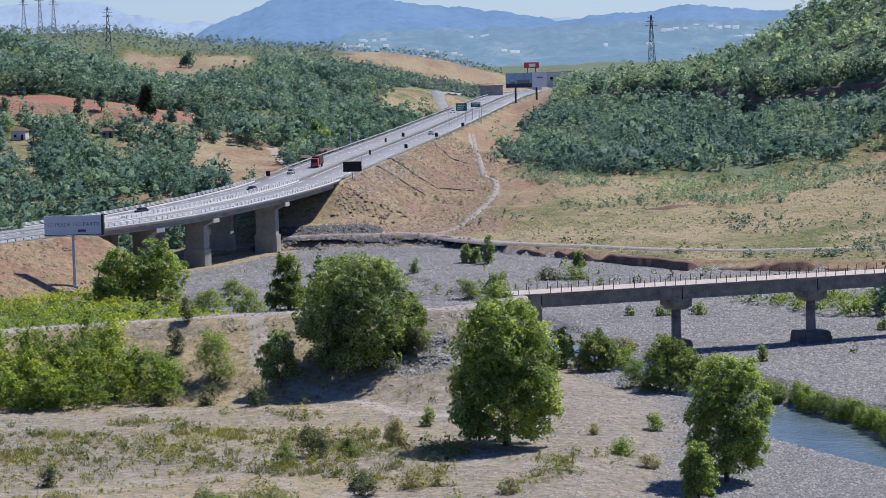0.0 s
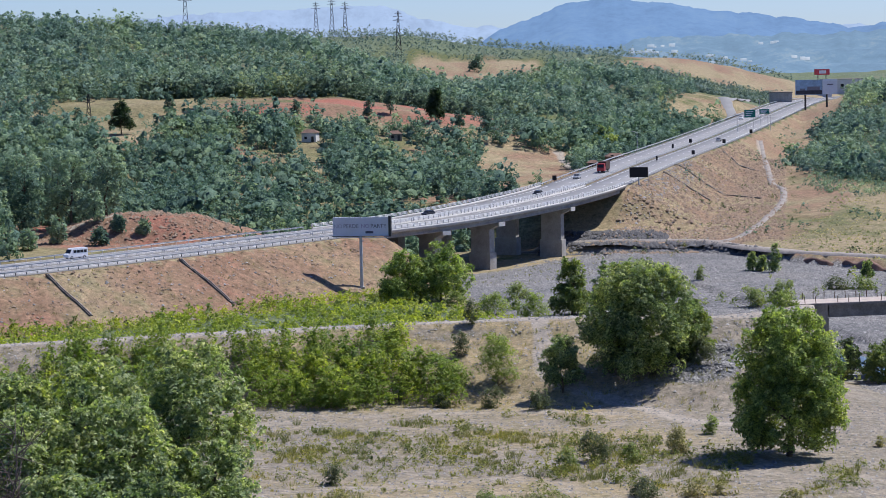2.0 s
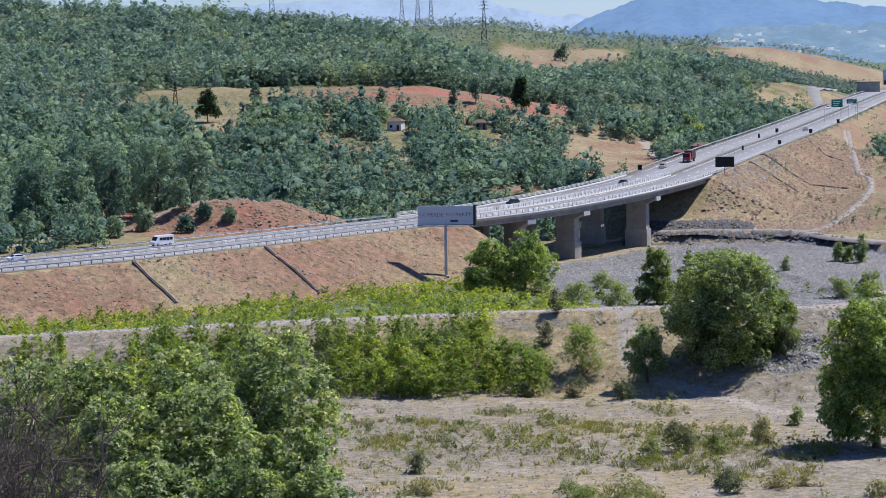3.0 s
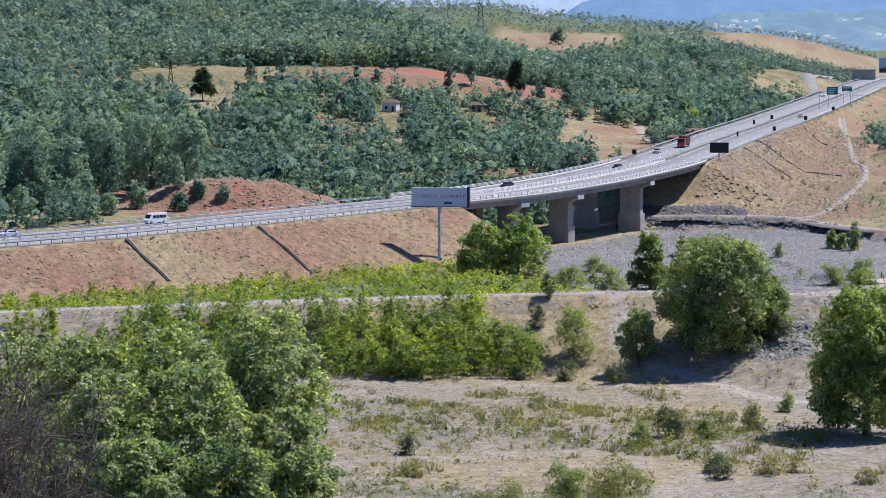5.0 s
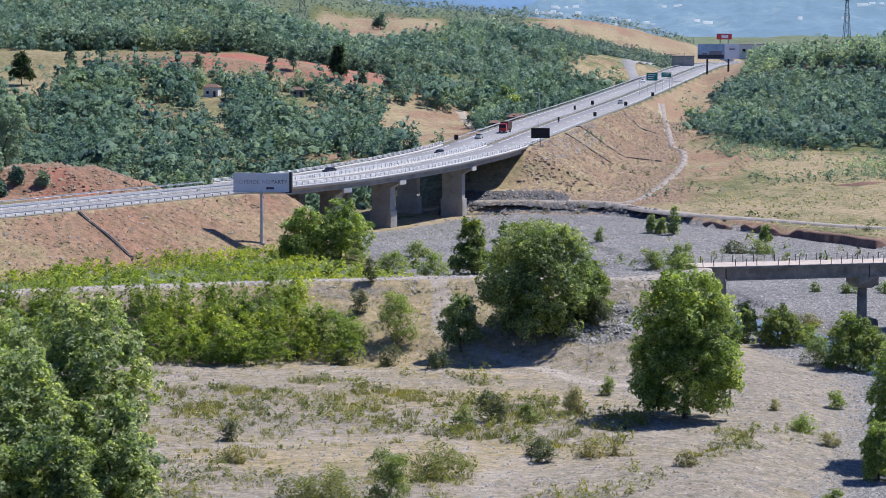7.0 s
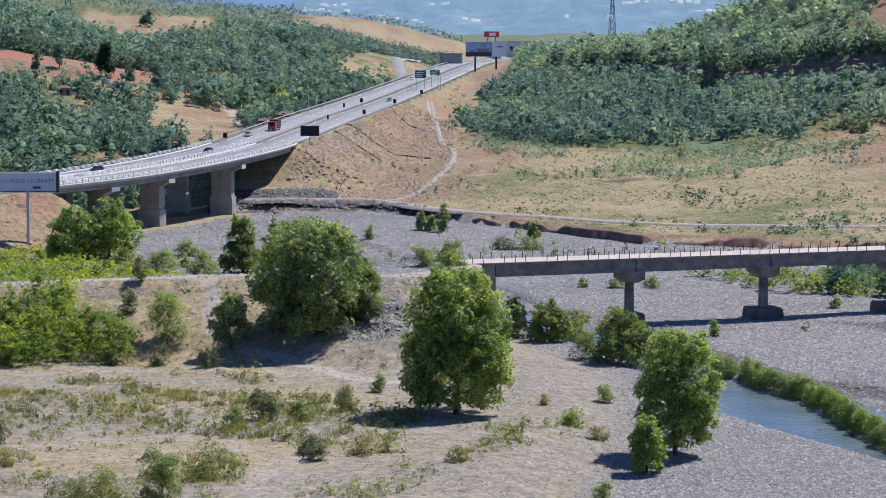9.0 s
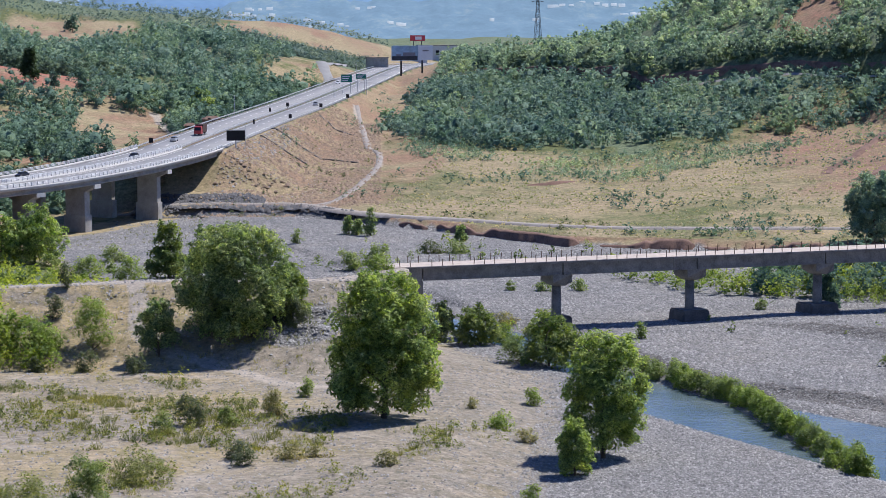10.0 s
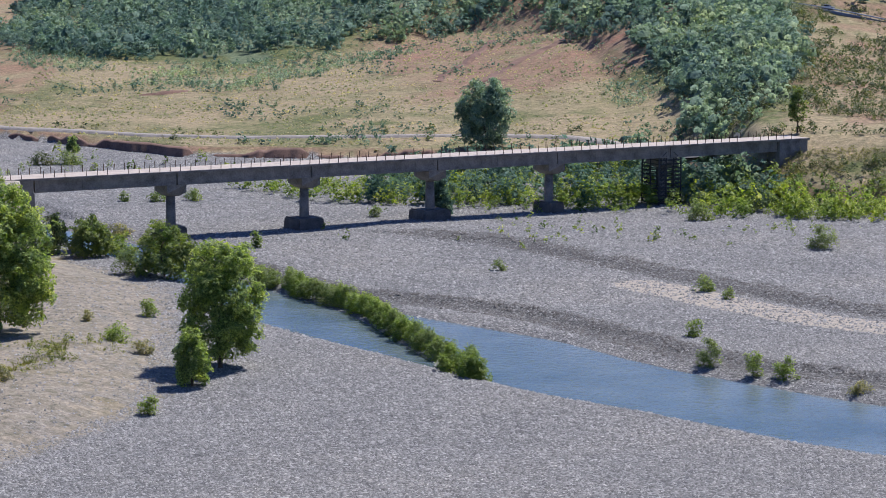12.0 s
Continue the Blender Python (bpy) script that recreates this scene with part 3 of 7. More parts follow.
FAINT_TRACKS = [(curve([(-16, 270, 0), (-15, 296, 0), (-17, 310, 0), (-27.6, 319, 0), (-39, 318, 0), (-50, 313, 0), (-66, 306, 0)]), 3.0),
                (curve([(16, 362, 0), (2, 372, 0), (-12.7, 378, 0), (-28, 381, 0), (-44, 382, 0), (-63, 376, 0), (-80, 362, 0)]), 2.0),
                (curve([(-15, 296, 0), (-8, 316, 0), (4, 326, 0), (18, 322, 0)]), 2.4)]
PATHS = [(curve([(-60, 702, 0), (-46, 704, 0), (-24, 705, 0), (-8, 703, 0), (3, 686, 0), (20, 662, 0), (35, 647, 0), (62, 621, 0), (97, 609, 0), (153, 588, 0), (177, 527, 0)]), 1.8),
         (curve([(13, 1005, 0), (13.8, 915, 0), (14.7, 847, 0), (18, 813, 0), (15, 767, 0), (8, 726, 0), (0, 699, 0), (-6, 697, 0)]), 0.9),
         (curve([(-33, 424, 0), (-31, 412, 0), (-31, 404, 0), (-27, 397, 0), (-16, 388, 0), (-5, 372, 0), (10, 366, 0)]), 1.4),
         (curve([(110, 372, 0), (118, 350, 0), (128, 330, 0), (150, 312, 0)]), 5.0),
         (curve([(-200, 577, 0), (-195, 606, 0), (-186, 640, 0), (-174, 642, 0), (-163, 646, 0)]), 1.6),
         (curve([(-52, 868, 0), (-57, 905, 0), (-66, 965, 0)]), 1.6)]
az_cols = np.concatenate([np.arange(-180, -26, 4.0), np.arange(-26, -21, 0.5), np.arange(-21, 23.01, 0.135), np.arange(23.5, 28, 0.5), np.arange(28, 180.1, 4.0)])
r_rows = np.concatenate([[0.01, 4, 15, 30, 70, 110, 150, 180], np.geomspace(200, 1500, 360), np.geomspace(1520, 4900, 40)])
A, R = np.meshgrid(np.radians(az_cols), r_rows)
GX, GY = R * np.sin(A) + 0.4 * (R < 20), R * np.cos(A) - 1.1 * (R < 20)
GZ = ground(GX, GY)
idx = np.arange(GX.size).reshape(GX.shape)
quads = np.stack([idx[:-1, :-1], idx[:-1, 1:], idx[1:, 1:], idx[1:, :-1]], -1).reshape(-1, 4)[:, ::-1]
land = mesh_of("ground", np.stack([GX, GY, GZ], -1).reshape(-1, 3), quads)
cover = zones(GX, GY).reshape(-1, 4)
attr = land.attributes.new("cover", "FLOAT_COLOR", "POINT")
attr.data.foreach_set("color", np.concatenate([cover[:, :3], np.ones((len(cover), 1))], 1).astype(np.float32).ravel())
attr = land.attributes.new("track", "FLOAT", "POINT")
attr.data.foreach_set("value", cover[:, 3].astype(np.float32))
attr = land.attributes.new("bare", "FLOAT", "POINT")
bare = smooth(440, 415, GY) * (0.64 + 0.45 * ripple(GX * 0.4, GY, 38, 12))
bare = bare + 0.35 * smooth(-25, 8, GX) * smooth(440, 415, GY)
attr.data.foreach_set("value", bare.astype(np.float32).ravel())
shelf_1, shelf_2 = near_line(SHELF_1, GX, GY)[0], near_line(SHELF_2, GX, GY)[0]
dark = 0.85 * smooth(-2.5, 0, shelf_1) * smooth(7.5, 4, shelf_1 + 1.5 * ripple(GX, GY, 12, 2)) * smooth(440, 390, GY)
dark = np.maximum(dark, 0.75 * smooth(-1.5, 1, shelf_2) * smooth(8, 4, shelf_2 + 2 * ripple(GX, GY, 14, 3)) * smooth(455, 430, GY) * (GX > 75))
attr = land.attributes.new("dark_cobble", "FLOAT", "POINT")
attr.data.foreach_set("value", dark.astype(np.float32).ravel())
land.materials.append(GROUND)
land.polygons.foreach_set("use_smooth", np.ones(len(quads), bool))
tagged(new("ground", land), "dry valley floor of gravel, tan grass and red-brown soil", "ground", kind="structure")

bm = bmesh.new()
rows = []
for p in RIVER[RIVER[:, 1] < 500]:
    w = float(np.interp(p[1], *RIVER_HALF_Y)) + 3.5
    rows.append((p, w))
rings = []
for i, (p, w) in enumerate(rows):
    a, c = rows[max(i - 1, 0)][0], rows[min(i + 1, len(rows) - 1)][0]
    h = math.atan2(c[1] - a[1], c[0] - a[0])
    nx, ny = -math.sin(h), math.cos(h)
    rings.append([bm.verts.new((p[0] + nx * w * s, p[1] + ny * w * s, -0.55)) for s in (1, 0.33, -0.33, -1)])
for a, c in zip(rings[:-1], rings[1:]):
    for j in range(3):
        bm.faces.new((a[j], a[j + 1], c[j + 1], c[j]))
bmesh.ops.recalc_face_normals(bm, faces=bm.faces)
if sum(f.normal.z for f in bm.faces) < 0:
    bmesh.ops.reverse_faces(bm, faces=bm.faces)
tagged(part("water", bm, WATER), "clear shallow blue river with fine ripples", "river", kind="structure")

# ---- motorway ----
S_END = float(np.sum(np.hypot(*np.diff(HIGHWAY[:, :2], axis=0).T)))
S = np.arange(0, S_END, 5.0)
EDGE = np.array([at_along(HIGHWAY, s)[0] for s in S])
v, f = ribbon(EDGE, (0.9, 1.0, 12.6, 12.7), (-0.3, 0.0, 0.0, -0.3))
v2, f2 = ribbon(EDGE, (14.3, 14.4, 26.0, 26.1), (-0.3, 0.0, 0.0, -0.3))
tagged(part("road", mesh_of("road", np.vstack([v, v2]), np.vstack([f, f2 + len(v)])), ASPHALT),
       "pale sun-bleached asphalt motorway with two carriageways", "road", kind="structure")


def strip(name, off, width, dash=0.0, gap=0.0, s0=0.0, s1=S_END, z=0.012):
    vs, fs = [], []
    s = s0
    while s < s1 - 1:
        e = min(s + (dash or 20), s1 - 0.5)
        q = []
        for u in (s, e):
            p, h = at_along(HIGHWAY, u)
            n = (-math.sin(h), math.cos(h))
            q += [(p[0] + n[0] * (off - width / 2), p[1] + n[1] * (off - width / 2), p[2] + z), (p[0] + n[0] * (off + width / 2), p[1] + n[1] * (off + width / 2), p[2] + z)]
        k = len(vs)
        vs += q
        fs.append((k, k + 2, k + 3, k + 1))
        s = e + gap
    tagged(part(name, mesh_of(name, vs, fs), PAINT_WHITE), "worn white painted road line", "road marking", kind="structure")


for off in (2.6, 11.4, 15.6, 24.4):
    strip("edge_line", off, 0.22)
for off in (7.1, 19.9):
    strip("lane_line", off, 0.18, 4.0, 8.0, 60.0, 1500.0)

GAP0, GAP1 = GAP_A + 2, GAP_B - 2
POST = one_box(-0.06, -0.07, -0.9, 0.06, 0.07, 0.0)
POST_ME = bpy.data.meshes.new("post")
POST.to_mesh(POST_ME)
POST.free()
POST_ME.materials.append(STEEL)
DARK_POST_ME = POST_ME.copy()
DARK_POST_ME.materials[0] = STEEL_DARK


def guard_rail(off, s0, s1, step, dark, label, low=0.55, high=0.86):
    """A W-beam on posts along the motorway."""
    t = thing("guard_rail", label, "guard rail")
    line = np.array([at_along(HIGHWAY, s)[0] for s in np.arange(s0, s1, 6.0)])
    v, f = ribbon(line, (off - 0.03, off + 0.05, off - 0.02, off + 0.05, off - 0.03, off + 0.08, off + 0.08, off - 0.03),
                  (low, low + 0.08, (low + high) / 2, high - 0.08, high, high, low, low))
    part("beam", mesh_of("beam", v, f), STEEL, t)
    where = []
    for s in np.arange(s0, s1, step):
        p, h = at_along(HIGHWAY, s)
        where.append((pose(p[0] - math.sin(h) * (off + 0.12), p[1] + math.cos(h) * (off + 0.12), p[2] + high, 0, 0, math.degrees(h)), s))
    for m, s in where:
        part("post", DARK_POST_ME if dark else POST_ME, None, t, at=m)
    return t


guard_rail(0.35, 40, GAP0, 2.7, True, "galvanised steel guard rail on dark posts along the bank")
guard_rail(0.35, GAP1, 1500, 4.0, False, "galvanised steel guard rail on the upper bank")
guard_rail(13.1, 40, GAP0, 4.0, False, "galvanised steel median guard rail")
guard_rail(13.9, 40, GAP0, 4.0, False, "galvanised steel median guard rail")
guard_rail(13.5, GAP1, 1600, 4.0, False, "galvanised steel median guard rail on the climb")
guard_rail(26.6, 40, GAP0, 4.0, False, "galvanised steel guard rail on the hill side")
guard_rail(26.6, GAP1, 1500, 4.0, False, "galvanised steel guard rail above the wood")

# ---- viaduct ----
viaduct = thing("viaduct", "long concrete motorway viaduct with white railings over the gravel bed", "viaduct")
VLINE = np.array([at_along(HIGHWAY, s)[0] for s in np.linspace(GAP0 - 3, GAP1 + 3, 40)])
for o0 in (0.0, 13.8):
    o1 = o0 + 13.2
    v, f = ribbon(VLINE, (o0, o0, o0 + 0.9, o0 + 0.9, o1 - 0.9, o1 - 0.9, o1, o1), (0.22, -0.38, -0.42, -0.05, -0.05, -0.42, -0.38, 0.22))
    v3, f3 = ribbon(VLINE, (o1, o0), (-0.40, -0.40))
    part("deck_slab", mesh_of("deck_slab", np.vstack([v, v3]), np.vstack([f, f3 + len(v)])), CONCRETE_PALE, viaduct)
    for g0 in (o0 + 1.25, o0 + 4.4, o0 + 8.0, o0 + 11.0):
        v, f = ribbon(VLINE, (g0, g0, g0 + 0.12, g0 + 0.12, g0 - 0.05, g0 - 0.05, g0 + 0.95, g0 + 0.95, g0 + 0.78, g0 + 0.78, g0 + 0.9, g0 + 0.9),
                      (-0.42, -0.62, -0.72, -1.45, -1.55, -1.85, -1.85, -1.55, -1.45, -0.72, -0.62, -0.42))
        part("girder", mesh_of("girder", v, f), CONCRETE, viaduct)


def railing(off, s0, s1):
    t = part("railing", mesh_of("kerb", *ribbon(np.array([at_along(HIGHWAY, s)[0] for s in np.linspace(s0, s1, 40)]),
                                               (off - 0.22, off - 0.22, off + 0.22, off + 0.22), (0.0, 0.42, 0.42, 0.0))), CONCRETE_PALE, viaduct, "pale kerb with steel railing")
    line = np.array([at_along(HIGHWAY, s)[0] for s in np.linspace(s0, s1, 40)])
    for h in (0.72, 1.02, 1.3):
        v, f = ribbon(line, (off - 0.06, off - 0.06, off + 0.06, off + 0.06, off - 0.06), (h - 0.06, h + 0.06, h + 0.06, h - 0.06, h - 0.06))
        part("rail", mesh_of("rail", v, f), STEEL, t)
    return t


BAL = bmesh.new()
box(BAL, -0.07, -0.07, 0.4, 0.07, 0.07, 1.36)
box(BAL, -0.09, -0.13, 0.62, 0.09, 0.09, 0.8)
BAL_ME = bpy.data.meshes.new("baluster")
BAL.to_mesh(BAL_ME)
BAL.free()
BAL_ME.materials.append(STEEL)
for k, off in enumerate((0.35, 12.85, 14.15, 26.65)):
    t = railing(off, GAP0 - 3, GAP1 + 3)
    for s in np.arange(GAP0 - 2.5, GAP1 + 3, 2.0):
        p, h = at_along(HIGHWAY, s)
        part("baluster", BAL_ME, None, t, at=pose(p[0] - math.sin(h) * off, p[1] + math.cos(h) * off, p[2], 0, 0, math.degrees(h)))


def s_at_x(px):
    i = int(np.argmin(np.abs(HIGHWAY[:, 0] - px)))
    return float(np.sum(np.hypot(*np.diff(HIGHWAY[:i + 1, :2], axis=0).T)))


def viaduct_pier(s, off):
    """A wall pier: plinth, shaft, hammerhead with white end blocks."""
    p, h = at_along(HIGHWAY, s)
    c = (p[0] - math.sin(h) * off, p[1] + math.cos(h) * off)
    g = float(ground(np.array([c[0]]), np.array([c[1]]))[0])
    top = p[2] - 1.86
    m = pose(c[0], c[1], 0, 0, 0, math.degrees(h))
    mid = g + (top - g) * 0.36
    pier = part("pier", one_box(-1.25, -3.0, mid, 1.25, 3.0, top - 1.3, bevel=0.06), CONCRETE, viaduct, at=m)
    part("plinth", one_box(-1.6, -3.35, g - 1.5, 1.6, 3.35, mid, bevel=0.06), CONCRETE, pier)
    bm = bmesh.new()
    prof = [(-3.0, top - 1.9), (-5.4, top - 0.75), (-5.9, top - 0.75), (-5.9, top), (5.9, top), (5.9, top - 0.75), (5.4, top - 0.75), (3.0, top - 1.9)]
    a = [bm.verts.new((-1.3, y, z)) for y, z in prof]
    b = [bm.verts.new((1.3, y, z)) for y, z in prof]
    bm.faces.new(a)
    bm.faces.new(b[::-1])
    for i in range(8):
        bm.faces.new((a[i], b[i], b[(i + 1) % 8], a[(i + 1) % 8]))
    bmesh.ops.recalc_face_normals(bm, faces=bm.faces)
    part("cap", bm, CONCRETE, pier)
    part("end_block", one_box(-1.5, -6.35, top - 0.95, 1.5, -5.9, top + 0.15, bevel=0.04), CONCRETE_PALE, pier, "pale cast end block")


for px in (-70.5, -57.0, -42.8):
    for off in (6.6, 20.4):
        viaduct_pier(s_at_x(px), off)
for s in (GAP0 - 2, GAP1 + 2):
    p, h = at_along(HIGHWAY, s)
    part("abutment", one_box(-0.9, 0.1, p[2] - 5.5, 0.9, 26.9, p[2] - 0.5, bevel=0.05), CONCRETE, viaduct, at=pose(p[0], p[1], 0, 0, 0, math.degrees(h)))

# ---- old bridge ----
BR0, BR_DIR, SPAN, BRW = Vector((17.4, 436.2, 13.4)), Vector((0.9492, 0.3147, 0)), 27.3, 6.4
BRM = Matrix.Translation(BR0) @ pose(0, 0, 0, 0, 0, math.degrees(math.atan2(BR_DIR.y, BR_DIR.x)))
bridge = thing("old_bridge", "weathered narrow concrete girder bridge with bare railing posts", "bridge", BRM)
part("deck", one_box(-6.0, -0.45, -0.30, 6 * SPAN + 8, BRW + 0.45, 0.0, bevel=0.03), DECK_TOP, bridge, "dusty concrete deck slab")
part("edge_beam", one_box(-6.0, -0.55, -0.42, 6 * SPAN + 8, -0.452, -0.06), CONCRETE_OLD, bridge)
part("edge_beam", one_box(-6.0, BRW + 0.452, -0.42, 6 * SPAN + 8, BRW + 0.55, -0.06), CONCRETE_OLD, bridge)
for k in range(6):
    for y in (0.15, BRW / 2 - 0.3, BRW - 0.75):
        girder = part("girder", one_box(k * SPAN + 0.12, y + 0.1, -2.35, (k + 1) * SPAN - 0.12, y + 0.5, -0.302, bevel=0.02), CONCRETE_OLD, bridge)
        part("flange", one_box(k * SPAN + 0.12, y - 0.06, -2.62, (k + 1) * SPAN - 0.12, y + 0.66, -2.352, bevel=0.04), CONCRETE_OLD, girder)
        if y < 1:
            for j in range(7):
                x = k * SPAN + 0.12 + j * (SPAN - 0.54) / 6
                part("stiffener", one_box(x, y + 0.04, -2.35, x + 0.3, y + 0.098, -0.43), CONCRETE_OLD, girder)
RAIL_POST = one_box(-0.05, -0.05, 0.0, 0.05, 0.05, 1.25)
RAIL_POST_ME = bpy.data.meshes.new("railing_post")
RAIL_POST.to_mesh(RAIL_POST_ME)
RAIL_POST.free()
RAIL_POST_ME.materials.append(RUST)
rnd = random.Random(5)
for y in (-0.25, BRW + 0.25):
    for i in range(86):
        if rnd.random() < 0.06:
            continue
        part("railing_post", RAIL_POST_ME, None, bridge, at=pose(-4.5 + i * 2.02, y, 0, rnd.gauss(0, 3), rnd.gauss(0, 3), 0))


def bridge_pier(x, block, trestle=False):
    pier = part("pier", bmesh.new(), CONCRETE_OLD, bridge, at=pose(x, BRW / 2, 0))
    bm = bmesh.new()
    tube(bm, (0, 0, -14.6), (0, 0, -4.6), 1.0, 0.85, 14)
    bm.to_mesh(pier.data)
    bm.free()
    pier.data.polygons.foreach_set("use_smooth", [abs(pl.normal.z) < 0.5 for pl in pier.data.polygons])
    bm = bmesh.new()
    prof = [(-1.1, -4.75), (-1.9, -4.0), (-1.9, -2.64), (1.9, -2.64), (1.9, -4.0), (1.1, -4.75)]
    a = [bm.verts.new((u, -2.9 if z > -4.5 else -1.6, z)) for u, z in prof]
    b = [bm.verts.new((u, 2.9 if z > -4.5 else 1.6, z)) for u, z in prof]
    bm.faces.new(a)
    bm.faces.new(b[::-1])
    for i in range(6):
        bm.faces.new((a[i], b[i], b[(i + 1) % 6], a[(i + 1) % 6]))
    bmesh.ops.recalc_face_normals(bm, faces=bm.faces)
    part("cap", bm, CONCRETE_OLD, pier)
    if block:
        bm = bmesh.new()
        box(bm, -block, -3.4, -15.2, block, 3.4, -10.3)
        for vv in bm.verts:
            if vv.co.z > -11:
                vv.co.x *= 0.86
                vv.co.y *= 0.9
        bmesh.ops.bevel(bm, geom=bm.edges[:], offset=0.25, segments=2, affect="EDGES")
        part("footing", bm, FOOTING, pier, "scoured footing block, dark with wet and painted shade")
    if trestle:
        bm = bmesh.new()
        for u in (-2.7, -0.9, 0.9, 2.7):
            for w in (-3.0, 0.0, 3.0):
                tube(bm, (u, w, -14.5), (u, w, -2.66), 0.16, 0.16, 6)
        for z in np.arange(-13.5, -3, 0.8):
            for w in (-3.0, 3.0):
                tube(bm, (-2.7, w, z), (2.7, w, z), 0.14, 0.14, 6)
                tube(bm, (-2.7, w, z), (-0.9, w, z + 1.6), 0.07, 0.07, 6)
                tube(bm, (2.7, w, z), (0.9, w, z + 1.6), 0.07, 0.07, 6)
            for u in (-2.7, 2.7):
                tube(bm, (u, -3.0, z), (u, 3.0, z), 0.09, 0.09, 6)
        part("trestle", bm, STEEL_DARK, pier, "dark steel propping trestle")


for k, (block, tr) in enumerate(((2.2, 0), (3.1, 0), (3.4, 0), (2.0, 0), (0, 1))):
    bridge_pier((k + 1) * SPAN, block, bool(tr))
part("abutment", one_box(-1.7, 0.0, -13.5, 0.0, BRW, -2.64, bevel=0.08), CONCRETE_OLD, bridge)
part("backwall", one_box(-5.5, 0.1, -5.0, -0.2, BRW - 0.1, -0.43), CONCRETE_OLD, bridge)
part("abutment", one_box(6 * SPAN, -0.6, -13.5, 6 * SPAN + 3.6, BRW + 0.6, -2.64, bevel=0.08), CONCRETE_OLD, bridge)
part("backwall", one_box(6 * SPAN + 0.2, -0.4, -9.0, 6 * SPAN + 7.5, BRW + 0.4, -0.43), CONCRETE_OLD, bridge)

# ---- plants ----
def leaf_cards(rs, pts, normals, size, aspect=0.75, mass=None, leafy=0.5):
    """Pointed leaf sprays at the points, facing roughly along the normals. Returns corners, n x 3 x 3, and their normals."""
    n = len(pts)
    nn = normals + rs.randn(n, 3) * 0.55 + np.array([0, 0, 0.45])
    nn /= np.linalg.norm(nn, axis=1)[:, None] + 1e-9
    t = np.cross(nn, rs.randn(n, 3))
    t /= np.linalg.norm(t, axis=1)[:, None] + 1e-9
    u = np.cross(nn, t)
    s = size * rs.uniform(0.6, 1.35, (n, 1))
    a, b = t * s * 0.5, u * s * 0.5 * aspect
    tip = a * 1.35 + nn * s * -0.15
    sh = nn * leafy + (normals if mass is None else mass)
    sh /= np.linalg.norm(sh, axis=1)[:, None] + 1e-9
    return np.stack([pts - a * 0.8 - b, pts + tip, pts - a * 0.5 + b * 1.2], 1), np.repeat(sh, 3, 0)


def mass_normals(p, d, height, width):
    """Which way the foliage at p faces, as part of its bough and of the whole crown."""
    o = (p - np.array([0, 0, height * 0.45])) / np.array([width, width, height])
    o /= np.linalg.norm(o, axis=1)[:, None] + 1e-9
    return 0.60 * d + 0.38 * o + np.array([0, 0, 0.48])


def lobes(rs, n, height, width, base, shape):
    """Centres and radii of the boughs of a crown."""
    out = []
    for i in range(n):
        u = (i + rs.rand()) / n
        z = base + (height - base) * (0.08 + 0.86 * u)
        w = shape(u) * width / 2
        a = rs.rand() * 6.283
        rad = w * (0.22 + 0.17 * rs.rand()) * (26 / max(n, 26)) ** 0.19
        d = max(w - rad * 0.9, 0) * (0.2 + 0.8 * rs.rand() ** 0.55)
        out.append((d * math.cos(a), d * math.sin(a), z, max(rad, width * (0.09 if n < 60 else 0.05))))
    return np.array(out)


def crown_points(rs, lb, n):
    w = lb[:, 3] ** 2
    i = rs.choice(len(lb), n, p=w / w.sum())
    d = rs.randn(n, 3)
    d[:, 2] += 0.35
    d /= np.linalg.norm(d, axis=1)[:, None]
    rad = lb[i, 3] * (0.40 + 0.75 * rs.rand(n) ** 0.7)
    p = lb[i, :3] + d * rad[:, None] * np.array([1, 1, 0.82])
    return p, d


def spray_points(rs, lb, n, spread, per=13):
    """Leaves gathered in drooping sprays at the ends of twigs: their places and the way each spray faces."""
    k = max(n // per, 1)
    c, d = crown_points(rs, lb, k)
    face = d * 0.9 + rs.randn(k, 3) * 0.38 + np.array([0, 0, 0.45])
    face /= np.linalg.norm(face, axis=1)[:, None]
    t = np.cross(face, rs.randn(k, 3))
    t /= np.linalg.norm(t, axis=1)[:, None]
    u = np.cross(face, t)
    i = np.arange(n) % k
    a, q = rs.rand(n) * 6.283, spread * np.sqrt(rs.rand(n)) * rs.uniform(0.6, 1.35, k)[i]
    p = c[i] + t[i] * (q * np.cos(a))[:, None] + u[i] * (q * np.sin(a) * 0.75)[:, None] - face[i] * (q * q / spread * 0.45)[:, None] + rs.randn(n, 3) * 0.06 * spread
    return p, face[i]


def quad_faces(n):
    return np.arange(n * 4).reshape(n, 4)


def tri_faces(n):
    return np.arange(n * 3).reshape(n, 3)


def _ball():
    bm = bmesh.new()
    bmesh.ops.create_icosphere(bm, subdivisions=1, radius=1.0)
    v = np.array([q.co[:] for q in bm.verts])
    f = np.array([[q.index for q in g.verts] for g in bm.faces])
    bm.free()
    return v, f


BALL_V, BALL_F = _ball()


